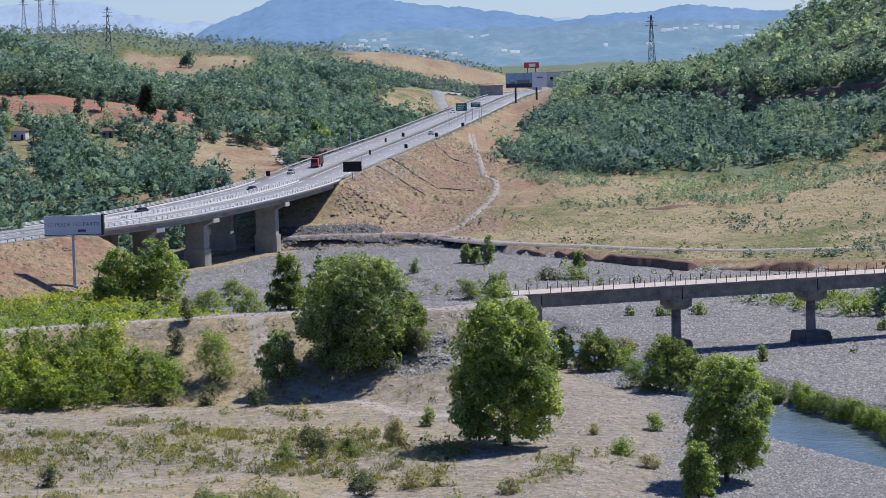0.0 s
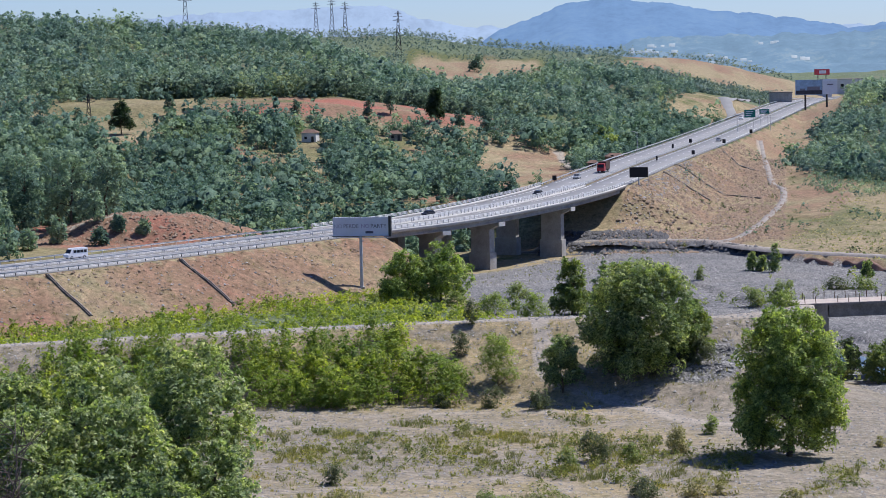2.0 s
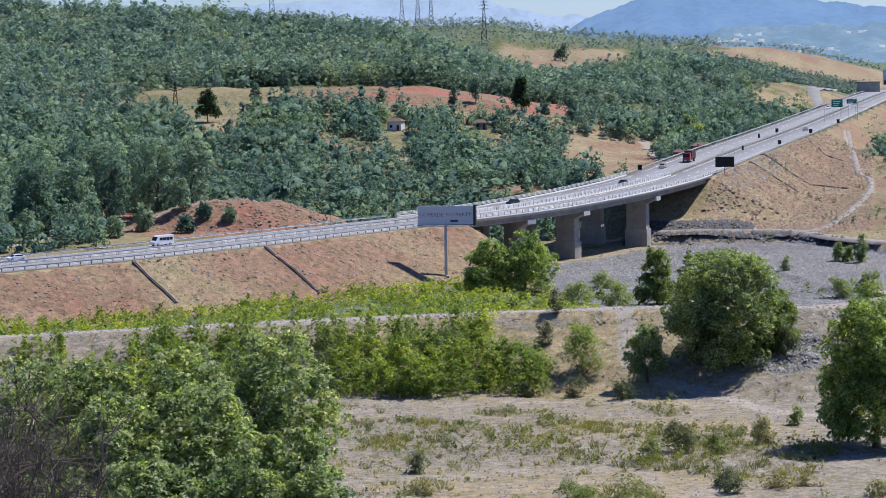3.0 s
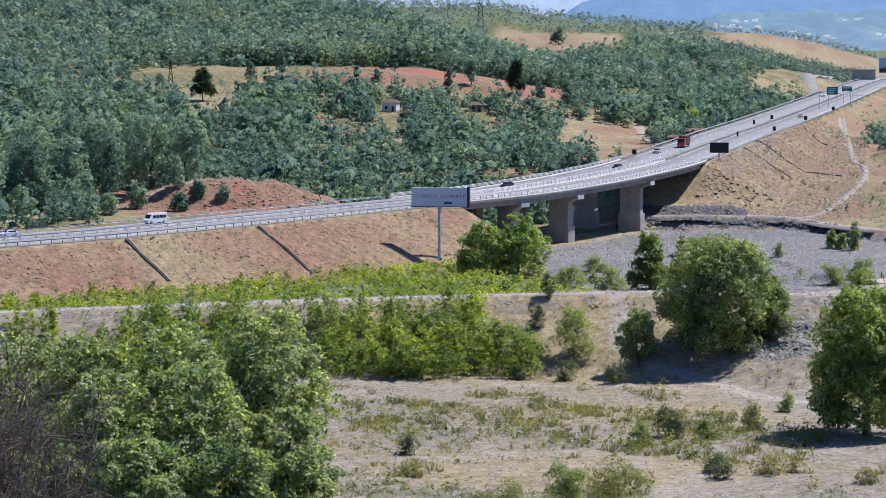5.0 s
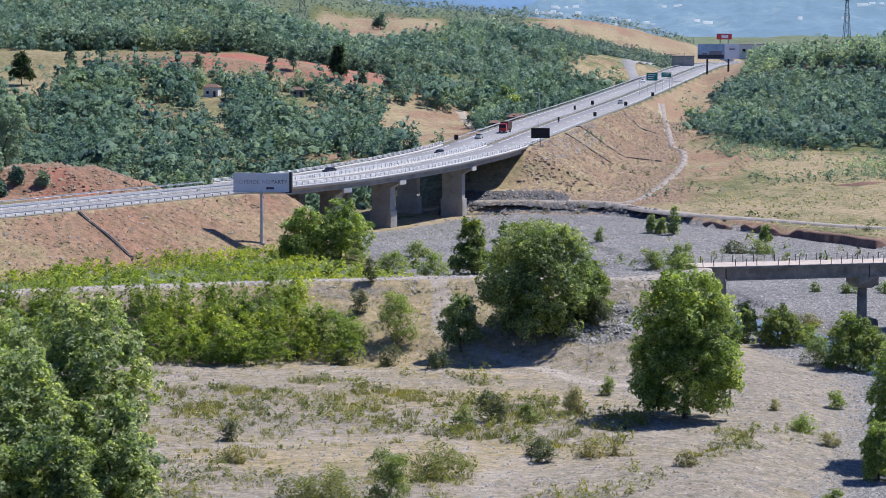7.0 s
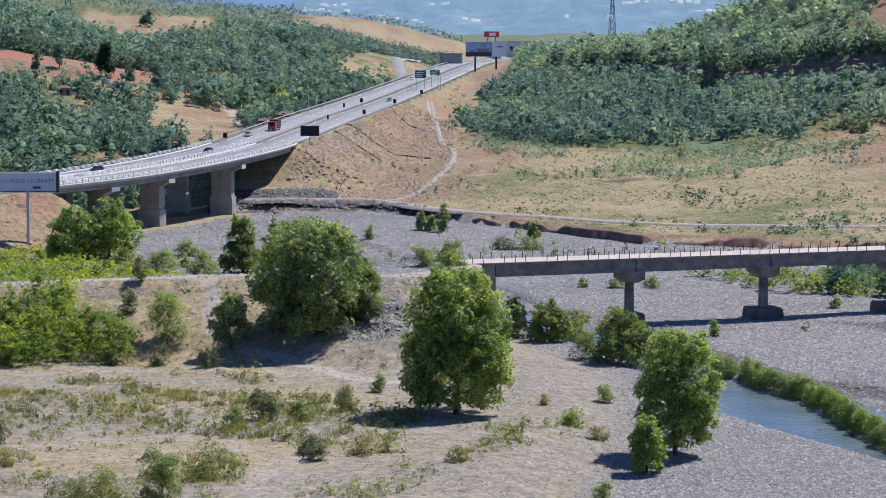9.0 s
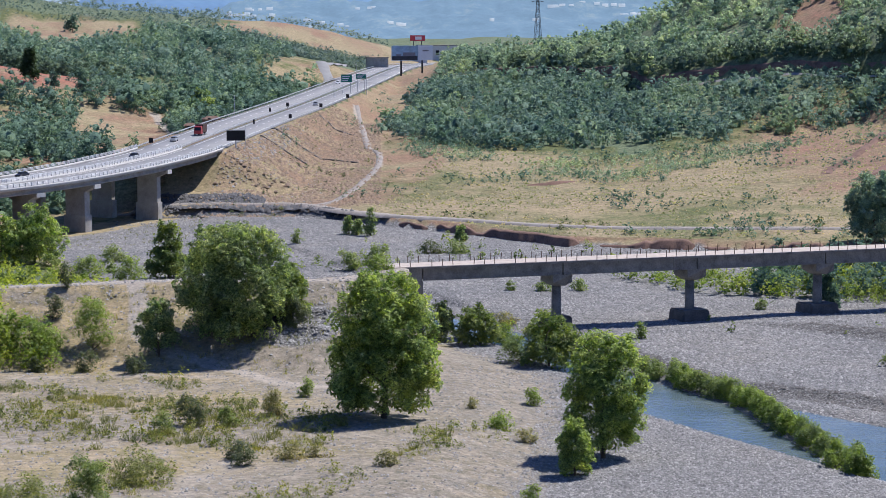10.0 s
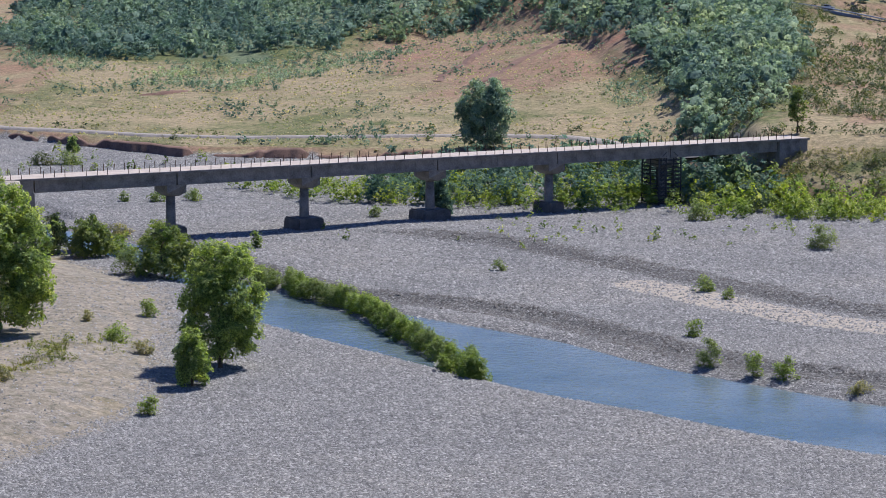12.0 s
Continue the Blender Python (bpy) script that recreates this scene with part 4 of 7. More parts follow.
ROUND = lambda u: 0.55 + 0.45 * math.sin(3.14 * min(1, u * 0.85 + 0.12)) if u < 0.8 else max(0.28, 1.9 - 1.75 * u)
CONE = lambda u: 1.02 - 0.72 * u if u > 0.12 else 0.85
DOME = lambda u: 1.0 if u < 0.55 else max(0.3, 1.0 - 1.5 * (u - 0.55))
EGG = lambda u: float(np.interp(u, [0, 0.2, 0.4, 0.6, 0.8, 1], [0.74, 0.97, 1.0, 0.90, 0.70, 0.34]))
OVAL = lambda u: float(np.interp(u, [0, 0.2, 0.45, 0.7, 0.88, 1], [0.85, 1.0, 0.98, 0.90, 0.72, 0.48]))
BROAD = lambda u: float(np.interp(u, [0, 0.25, 0.6, 0.8, 0.92, 1], [0.85, 1, 1, 0.90, 0.72, 0.42]))
COLUMN = lambda u: 0.8 + 0.2 * math.sin(3.14 * u) if u < 0.8 else 0.9 - 1.4 * (u - 0.8)


def wood(rs, height, width, base, lb, radius, limbs=9):
    bm = bmesh.new()
    p, r = Vector((0, 0, -0.4)), radius
    steps = 5
    pts = [p]
    for i in range(1, steps + 1):
        q = Vector((rs.uniform(-1, 1) * width * 0.02 * i, rs.uniform(-1, 1) * width * 0.02 * i, height * 0.72 * i / steps))
        tube(bm, pts[-1], q, radius * (1 - 0.17 * (i - 1)), radius * (1 - 0.17 * i), 8)
        pts.append(q)
    for k in rs.choice(len(lb), min(limbs, len(lb)), replace=False):
        c = Vector(lb[k, :3])
        z0 = max(base * 0.7, min(c.z - 0.25 * math.hypot(c.x, c.y) - 0.8, height * 0.65))
        j = min(int(z0 / (height * 0.72) * steps), steps - 1)
        a = pts[j].lerp(pts[j + 1], 0.5)
        midp = a.lerp(c, 0.55) + Vector((0, 0, 0.3))
        tube(bm, a, midp, radius * 0.36, radius * 0.22, 6)
        tube(bm, midp, c, radius * 0.22, radius * 0.07, 5)
    return bm


def tree(name, x, y, height, width, leaves, size, mat, label, seed, shape=ROUND, base=0.18, boughs=26, squash=(1, 1), trunk=None, group="", category="tree", turn=0, sink=0.0):
    rs = np.random.RandomState(seed)
    z = float(ground(np.array([x]), np.array([y]))[0])
    t = thing(name, label, category, pose(x, y, z - sink, 0, 0, turn), group)
    lb = lobes(rs, int(boughs * 2.2), height, width, height * base, shape)
    lb[:, 0] *= squash[0]
    lb[:, 1] *= squash[1]
    part("trunk", wood(rs, height, width, height * base, lb, trunk or height * 0.022), BARK, t)
    leaves = int(leaves * 1.85)
    p, d = spray_points(rs, lb, leaves, size * 1.5)
    tris, nrm = leaf_cards(rs, p, d, size * 0.76, 0.75, mass_normals(p, d, height, width) * 0.6, 1.5)
    shade = np.clip(rs.randn(max(leaves // 13, 1)) * 0.55, -1, 1)[np.arange(leaves) % max(leaves // 13, 1)]
    part("crown", mesh_of("crown", tris.reshape(-1, 3), tri_faces(leaves), nrm, np.repeat(shade, 3)), mat, t)
    return t


# the large trees on the near terrace and by the river
tree("plane_tree", 8.0, 340.0, 21.6, 17.4, 44000, 0.44, LEAF_LIME, "tall broad plane tree with bright sunlit leaves", 1, OVAL, 0.0, 110)
tree("round_tree", -26.8, 394.1, 9.8, 8.2, 6500, 0.40, LEAF_POPLAR, "small round leafy tree on the bank", 2, EGG, 0.08, 34)
tree("plane_tree", -14.8, 398.5, 19.8, 20.5, 38000, 0.46, LEAF_PLANE, "large dark broad-crowned plane tree on the bank", 3, BROAD, 0.0, 110, sink=0.6)
tree("plane_tree", -6.6, 405.0, 9.0, 9.0, 7000, 0.48, LEAF_BUSH, "leafy tree beside a larger plane tree", 4, DOME, 0.0, 40)
tree("conical_tree", -34.5, 540.0, 13.2, 12.5, 6000, 0.62, LEAF_BUSH, "dense dark green tree on the gravel", 5, CONE, 0.0, 46)
tree("round_tree", -27.1, 553.0, 11.0, 9.0, 3000, 0.62, LEAF_PLANE, "leafy green tree behind a darker one", 6, DOME, 0.02, 30)
tree("willow", -74.0, 562.0, 12.6, 14.5, 6500, 0.62, LEAF_LIME, "bright green spreading tree under the viaduct", 7, DOME, 0.02, 40)
tree("willow", -66.5, 565.0, 14.4, 16.0, 8000, 0.62, LEAF_LIME, "bright green spreading tree before the pier", 8, DOME, 0.02, 46)
tree("poplar", 36.4, 318.5, 17.4, 13.0, 24000, 0.40, LEAF_LIME, "green poplar with a loose tall crown", 9, COLUMN, 0.03, 60)
tree("poplar", 31.4, 306.0, 7.6, 6.0, 7000, 0.34, LEAF_LIME, "young pale green poplar", 10, EGG, 0.0, 26)
tree("willow", 37.0, 404.0, 9.8, 12.0, 6000, 0.52, LEAF_BUSH, "bushy willow at the water's edge", 11, DOME, 0.0, 40)
tree("willow", 26.5, 431.0, 7.2, 10.0, 3800, 0.52, LEAF_BUSH, "low willow by the old abutment", 12, DOME, 0.0, 30)
tree("willow", 20.5, 436.0, 7.5, 7.0, 2200, 0.52, LEAF_PLANE, "dark shrub against the old abutment", 13, DOME, 0.0, 20)
tree("poplar", 131.0, 579.0, 17.6, 15.5, 13000, 0.62, LEAF_UPLAND, "dense upright poplar grove tree in the dry field", 14, COLUMN, 0.0, 70)
tree("sapling", 181.5, 500.0, 10.0, 4.6, 1300, 0.5, LEAF_BUSH, "thin young tree at the end of the old bridge", 15, EGG, 0.2, 20)
tree("bush_tree", 97.5, 472.0, 7.6, 7.4, 2600, 0.55, LEAF_WOOD, "dark bushy tree against a bridge pier", 16, CONE, 0.0, 24)
for i, (x, y, h, w) in enumerate(((11.6, 629, 7.6, 5.2), (5.9, 634, 5.0, 5.0), (33.8, 612, 4.2, 4.2), (8.5, 632, 4.0, 4.5))):
    tree("bush_tree", x, y, h, w, 1100, 0.5, LEAF_PLANE, "dark bushy tree on the gravel edge", 30 + i, CONE, 0.0, 18)

# the clump beside the viewer's hill
for i, (x, y, h, w, n, mat) in enumerate(((-55.0, 180, 22.0, 13.0, 17000, LEAF_PLANE), (-49.0, 183, 23.2, 13.0, 19000, LEAF_POPLAR), (-42.0, 186, 24.4, 13.5, 21000, LEAF_POPLAR),
                                          (-44.5, 176, 19.0, 13.0, 19000, LEAF_POPLAR), (-51.0, 174, 18.5, 12.0, 16000, LEAF_POPLAR), (-38.6, 178, 15.5, 8.5, 11000, LEAF_POPLAR),
                                          (-47.0, 167, 13.0, 11.0, 13000, LEAF_POPLAR), (-40.5, 169, 12.5, 9.0, 10000, LEAF_PLANE), (-58.5, 186, 23.0, 12.0, 12000, LEAF_PLANE), (-63.0, 190, 24.0, 12.0, 12000, LEAF_POPLAR),
                                          (-53.5, 168, 12.5, 9.0, 9000, LEAF_PLANE))):
    tree("field_tree", x, y, h, w, int(n * 1.15), 0.38, mat, "leafy green tree in a dense clump", 50 + i, BROAD, 0.02, 60)
rs = np.random.RandomState(77)
for i, (x, y, h) in enumerate(((-32.6, 92.0, 10.4), (-30.8, 90.5, 9.8), (-31.6, 95.5, 9.8), (-29.6, 92.0, 8.8), (-33.6, 97.0, 10.2), (-30.4, 97.0, 8.6), (-32.0, 88.5, 9.8), (-29.2, 89.0, 8.4), (-33.4, 93.5, 10.6))):
    z = float(ground(np.array([x]), np.array([y]))[0])
    t = thing("dead_shrub", "bare grey-brown branches of a dead shrub", "shrub", pose(x, y, z), "dead shrubs")
    for k in range(7):
        bm = bmesh.new()
        a0 = rs.rand() * 6.28
        tip = Vector((math.cos(a0) * h * 0.28, math.sin(a0) * h * 0.28, h * rs.uniform(0.7, 1.0)))
        last = Vector((0, 0, -0.4))
        for j in range(1, 6):
            q = tip * (j / 5) + Vector(rs.randn(3) * 0.12 * h * 0.3)
            tube(bm, last, q, 0.07 * (1.15 - j / 5.5), 0.07 * (1.0 - j / 5.5) + 0.008, 5)
            for _ in range(5):
                d = Vector(rs.randn(3)) + Vector((0, 0, 0.5))
                d = d.normalized() * h * rs.uniform(0.08, 0.22)
                tube(bm, q, q + d, 0.022, 0.008, 4)
                e = (d.normalized() + Vector(rs.randn(3)) * 0.6).normalized() * h * rs.uniform(0.04, 0.12)
                tube(bm, q + d * 0.6, q + d * 0.6 + e, 0.014, 0.006, 4)
            last = q
        part("branch", bm, DEADWOOD, t)


def jagged(r2, centre, radius):
    """An uneven clump of foliage without its underside: triangles and the way they face."""
    v = BALL_V * radius * r2.uniform(0.7, 1.2, (len(BALL_V), 1)) * np.array([1, 1, 0.9]) + centre
    f = BALL_F[BALL_V[BALL_F].mean(1)[:, 2] > -0.45]
    t = v[f]
    n = np.cross(t[:, 1] - t[:, 0], t[:, 2] - t[:, 0])
    return t, n / (np.linalg.norm(n, axis=1)[:, None] + 1e-9)


def forest(name, spots, mat, label, seed, height=(7, 11), cards=50, size=1.1, slim=0.55, category="trees", base=-0.06, trunks=True, balls=4, vary=0.55):
    """A far wood: every tree has a trunk and a crown of ragged leafy clumps and loose sprays; all in one mesh."""
    rs = np.random.RandomState(seed)
    kinds = 12
    shapes = []
    for k in range(kinds):
        r2 = np.random.RandomState(seed * 10 + k)
        lb = lobes(r2, 9, 1.0, slim * r2.uniform(0.8, 1.2), base, (EGG, CONE, DOME)[k % 3])
        lb[:, 3] *= 1.3
        p, d = spray_points(r2, lb, cards, size / 6.0, 5)
        tris, nrm = leaf_cards(r2, p, d, size / 9.0, 0.75, mass_normals(p, d, 1.0, slim) * 0.8, 0.9)
        tris, nrm = [tris], [nrm.reshape(-1, 3, 3)]
        for j in r2.choice(9, balls, replace=False):
            t, face = jagged(r2, lb[j, :3], lb[j, 3] * (0.78 if trunks else 0.6))
            q = mass_normals(t.reshape(-1, 3), np.repeat(face, 3, 0) * 0.4, 1.0, slim)
            tris.append(t)
            nrm.append((q / np.linalg.norm(q, axis=1)[:, None]).reshape(-1, 3, 3))
        if trunks:
            tris.append(np.array([[[-0.016, 0, -0.06], [0.016, 0, -0.06], [0, 0, 0.7]], [[0, -0.016, -0.06], [0, 0.016, -0.06], [0, 0, 0.7]]]))
            nrm.append(np.array([[[0, -1, 0]] * 3, [[1, 0, 0]] * 3]))
        shapes.append((np.concatenate(tris), np.concatenate(nrm)))
    x, y = spots[:, 0], spots[:, 1]
    z = ground(x, y)
    hs = rs.uniform(*height, len(x)) * (1 + 0.25 * ripple(x, y, 40, 3)) * rs.choice((0.75, 1.0, 1.0, 1.3), len(x))
    kind, turn = rs.randint(0, kinds, len(x)), rs.rand(len(x)) * 6.283
    shade = np.clip(rs.randn(len(x)) * vary + 0.35 * ripple(x, y, 48, 8), -1, 1)
    out, facing, tint = [], [], []
    for k in range(kinds):
        i = np.where(kind == k)[0]
        if not len(i):
            continue
        s = shapes[k][0][None] * hs[i, None, None, None]
        c, sn = np.cos(turn[i])[:, None, None], np.sin(turn[i])[:, None, None]
        wide = rs.uniform(0.85, 1.25, len(i))[:, None, None]
        px, py = (s[..., 0] * c - s[..., 1] * sn) * wide, (s[..., 0] * sn + s[..., 1] * c) * wide
        out.append(np.stack([px + x[i][:, None, None], py + y[i][:, None, None], s[..., 2] + z[i][:, None, None]], -1).reshape(-1, 3))
        m = shapes[k][1][None]
        facing.append(np.stack([m[..., 0] * c - m[..., 1] * sn, m[..., 0] * sn + m[..., 1] * c, m[..., 2] + 0 * c], -1).reshape(-1, 3))
        tint.append(np.repeat(shade[i], 3 * len(shapes[k][0])))
    v = np.concatenate(out)
    return tagged(part(name, mesh_of(name, v, tri_faces(len(v) // 3), np.concatenate(facing), np.concatenate(tint)), mat), label, category, kind="stuff")


def scatter(rs, n, az, r, keep):
    """Up to n spots, evenly spread over the land between bearings and distances, where keep(x, y, r, az) allows."""
    a = np.radians(rs.uniform(az[0], az[1], n))
    d = np.sqrt(rs.uniform(r[0] ** 2, r[1] ** 2, n))
    x, y = d * np.sin(a), d * np.cos(a)
    ok = keep(x, y, d, np.degrees(a))
    return np.stack([x[ok], y[ok]], 1)


def clear_of_road(x, y, lo, hi):
    h = near_line(HIGHWAY, x, y)[0]
    return (h < lo) | (h > hi)


rs = np.random.RandomState(11)
STEP_R = lambda az: np.interp(az, [-20, -6, -3, 0], [985, 985, 1060, 1250])


def left_hill(x, y, r, az):
    h = near_line(HIGHWAY, x, y)[0]
    return (h > 40) & ~((h < 62) & (r > 1210)) & ~((az > -0.8) & (r > 1200)) & (r > STEP_R(az) + np.interp(az, [-16.4, -15.6, -12.6, -7.2, -5.6], [-150, 40, 66, 66, 4]) + 8 * ripple(x, y, 40, 6)) & ~((az > -7.2) & (az < -4.1) & (r > 1340)) & (ripple(x, y, 170, 4) > -0.62 - 0.3 * (az < -9))


def valley_wood(x, y, r, az):
    h = near_line(HIGHWAY, x, y)[0]
    glade = (r > STEP_R(az) - np.interp(az, [-15.9, -15.0, -13.2, -12.2, -10, -5.6], [0, 75, 75, 14, 14, 30]) + 14 * ripple(x, y, 30, 2)) & (az > -15.9) & (az < -5.6)
    heap = (np.hypot((x + 156) * 0.6, y - 648) < 27) | ((r < 688) & (az > -16.6) & (az < -11.4))
    for px, pr, deep in ((-9.67, 922, 80), (-6.75, 985, 45), (-14.02, 933, 60), (-7.7, 935, 50)):
        heap = heap | ((np.abs(az - px) < 0.45) & (r > pr - deep) & (r < pr + 12))
    bare = (az > -5.9 + 0.4 * ripple(x, y, 40, 3)) & (az < -3.6) & (r > 800) & (r < 950 + 12 * ripple(x, y, 25, 5))
    return (h > 36) & (r < STEP_R(az) - 4) & ~glade & ~bare & ~heap & (ripple(x, y, 90, 2) + 0.5 * ripple(x, y, 31, 5) > -0.62)


def right_hill(x, y, r, az):
    h = near_line(HIGHWAY, x, y)[0]
    toe = np.interp(az, *TOE_R)
    cut = r - np.interp(az, *CUT_R)
    band = (cut > -7) & (cut < 3) & (az < 14.5) & (az > 3.2)
    scar = (np.hypot((az - 11.3) / 0.6, (r - 975) / 18) + 0.45 * ripple(x, y, 20, 4) < 1) | (np.hypot((az - 9.4) / 0.4, (r - 997) / 9) < 1) | (np.hypot((az - 17.3) / 0.6, (r - 760) / 22) < 1)
    return (h < -25) & (r > toe + 8 + 25 * ripple(x, y, 60, 1)) & ~band & ~scar & (r < np.interp(az, *TOP_R) + 30) & (r > np.interp(az, [10.8, 12.8, 14.1, 15.4, 16.4, 16.9, 17.3], [820, 830, 806, 764, 718, 680, 600]) + 9 * ripple(x, y, 30, 6)) & ~((az > 19.1) & (r > 690) & (r < 758)) & ~((az > 20.1 + 0.5 * ripple(x, y, 40, 2)) & (r < 760)) & (ripple(x, y, 90, 6) + 0.4 * ripple(x, y, 33, 2) > -0.92 + 0.2 * (az < 15) * (r < np.interp(az, *TOE_R) + 60))


FAR_GLADE = lambda r, az: ((az > -7.4) & (az < -4.2) & (r > 1400) & (r < 1712)) | ((az > -2.4) & (r > 1640) & (r < 1900) & (ripple(x, y, 40, 3) < 0.12))
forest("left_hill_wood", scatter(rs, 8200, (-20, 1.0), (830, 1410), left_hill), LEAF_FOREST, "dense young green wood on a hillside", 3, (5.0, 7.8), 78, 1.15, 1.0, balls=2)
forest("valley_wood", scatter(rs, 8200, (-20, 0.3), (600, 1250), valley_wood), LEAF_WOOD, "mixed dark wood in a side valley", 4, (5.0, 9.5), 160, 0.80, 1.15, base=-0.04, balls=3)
right_spots = scatter(rs, 12500, (1.2, 22), (540, 1330), right_hill)
above = np.hypot(*right_spots.T) > np.interp(np.degrees(np.arctan2(*right_spots.T)), *CUT_R)
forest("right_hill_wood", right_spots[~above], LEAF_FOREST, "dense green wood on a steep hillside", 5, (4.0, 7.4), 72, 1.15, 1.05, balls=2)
# Above the cut the slope's brightness is put into a lighter leaf colour.
forest("upper_hill_wood", right_spots[above], LEAF_UPLAND, "wood on an upper hillside, leaf painted lighter for the bright slope", 64, (4.0, 7.0), 62, 1.2, 1.05, balls=2)
forest("far_wood", scatter(rs, 8500, (-12.5, 3), (1450, 1960), lambda x, y, r, az: clear_of_road(x, y, -40, 70) & ~FAR_GLADE(r, az) & (ripple(x, y, 210, 2) > -0.6)), LEAF_FAR_HAZE, "woods on a distant ridge, paled by painted haze", 6, (4.0, 6.0), 8, 1.5, 1.2, vary=0.3, balls=1, trunks=False)
forest("slip_road_wood", scatter(rs, 2200, (-1.8, 2.0), (1490, 1640), lambda x, y, r, az: (near_line(HIGHWAY, x, y)[0] > 36)), LEAF_FAR_HAZE, "low green wood beyond a slip road", 63, (3.0, 4.6), 20, 1.5, 1.2, balls=1)
# Terrace row and wood edge wear the leaf that has shade painted in.
forest("terrace_row", scatter(rs, 7000, (3.4, 15), (860, 1150), lambda x, y, r, az: (np.abs(r - np.interp(az, *CUT_R) - 9) < 6)), LEAF_SHADE, "row of trees along a hillside terrace, shade put into their leaf colour", 7, (7, 11), 54, 0.8, 0.8, balls=3)
forest("wood_edge", scatter(rs, 3000, (-15.8, -4.5), (1030, 1100), lambda x, y, r, az: (np.abs(r - STEP_R(az) - 74 + 6 * ripple(x, y, 60, 4)) < 9)), LEAF_SHADE, "lower edge of the hillside wood, darkened by painted shade", 8, (6.5, 9.5), 44, 0.8, 0.75, balls=3)
def steep_wood(x, y, r, az):
    s = np.interp(az, [14.0, 15.2, 16.4, 16.9, 17.3, 18.4, 19.4, 20.2], [815, 772, 722, 685, 605, 552, 560, 640])
    return (r > s + 14 * ripple(x, y, 30, 3)) & (r < np.interp(az, [14, 18, 20.3], [960, 850, 690])) & (az < 20.0 + 0.4 * ripple(x, y, 45, 2) - 0.004 * (r - 600)) & (ripple(x, y, 55, 2) > -0.75)


forest("steep_wood", scatter(rs, 2100, (14.0, 20.6), (540, 960), steep_wood), LEAF_UPLAND, "thick scrub wood on a steep slope above the old bridge", 9, (3.4, 6.6), 110, 0.9, 1.05, base=0.0, balls=3)
# larger trees behind the motorway
for i, (x, y, h, w) in enumerate(((-207, 598, 17, 13), (-199, 612, 20, 14), (-192, 624, 20, 13), (-206, 632, 24, 15), (-186, 636, 20, 13), (-177, 650, 21, 14), (-169, 657, 20, 13), (-215, 618, 22, 14),
                                  (-191, 652, 24, 15), (-184, 662, 24, 15), (-200, 650, 25, 15), (-168, 640, 9, 7), (-175, 628, 8, 6), (-160, 634, 5, 4), (-186, 606, 10, 8), (-153, 633, 4, 3.5), (-163, 626, 5, 5),
                                  (-196, 596, 9, 8), (-178, 612, 6, 6))):
    tree("hill_tree", x, y, h, w, 4200 if h > 10 else 1100, 0.66, (LEAF_UPLAND, LEAF_WOOD, LEAF_UPLAND)[i % 3], "leafy tree on red soil behind the motorway", 120 + i, BROAD if h > 10 else DOME, 0.08 if h > 10 else 0.0, 34)
# trees that stand out on the slopes
tree("pine", -115.8, 978, 14.0, 10.5, 3000, 0.85, LEAF_PINE, "dark spreading pine at the red terrace", 140, CONE, 0.1, 26)
tree("pine", -226.0, 905, 12.5, 11.0, 3000, 0.85, LEAF_PINE, "dark round pine in a clearing", 141, DOME, 0.12, 26)
tree("round_tree", -162, 1600, 12, 11, 500, 1.5, LEAF_WOOD, "dark lone tree on the far ridge", 142, EGG, 0.1, 20)
tree("round_tree", -48.7, 985, 12.0, 12.5, 1500, 0.9, LEAF_POPLAR, "pale grey-green tree below the wood", 143, EGG, 0.03, 30)
tree("round_tree", -60.0, 975, 9.5, 9.0, 1000, 0.9, LEAF_WOOD, "dark round tree below the wood", 144, EGG, 0.03, 26)
for i, az in enumerate((-15.0, -12.9, -12.2, -10.0, -8.3, -7.8, -6.2, -5.6)):
    rr = 978 + 9 * (i % 3)
    tree("hill_tree", rr * math.sin(radians(az)), rr * math.cos(radians(az)), 7.5 + 1.5 * (i % 3), 5.5, 600, 0.8, LEAF_WOOD, "tree at the edge of the red terrace", 150 + i, EGG, 0.12, 18)

# ---- bushes, grass and stones ----
BUSH_SHAPE = lambda u: float(np.interp(u, [0, 0.3, 0.6, 1], [0.9, 1.0, 0.85, 0.35]))


def bush(x, y, h, w, mat, label, seed, size=0.34, dense=1.0, group="", upright=False):
    rs = np.random.RandomState(seed)
    z = float(ground(np.array([x]), np.array([y]))[0])
    t = thing("bush", label, "bush", pose(x, y, z - 0.1), group)
    n = int(np.clip(dense * 78 * h * w, 420, 7000))
    lb = lobes(rs, 16, h, w, 0.0, COLUMN if upright else BUSH_SHAPE)
    lb[:, 3] = np.clip(lb[:, 3] * 1.5, 0.16 * w, 0.34 * w)
    p, d = spray_points(rs, lb, n, size * 1.6, 9)
    p[:, 2] = np.abs(p[:, 2])
    tris, nrm = leaf_cards(rs, p, d + np.array([0, 0, 0.3]), size * 0.76, 0.55, mass_normals(p, d, h, w))
    part("foliage", mesh_of("foliage", tris.reshape(-1, 3), tri_faces(n), nrm), mat, t)
    bm = bmesh.new()
    for k in range(5):
        c = lb[k, :3]
        tube(bm, (0.1 * k - 0.2, 0, -0.2), Vector(c), 0.06, 0.02, 5)
    part("stem", bm, BARK, t)


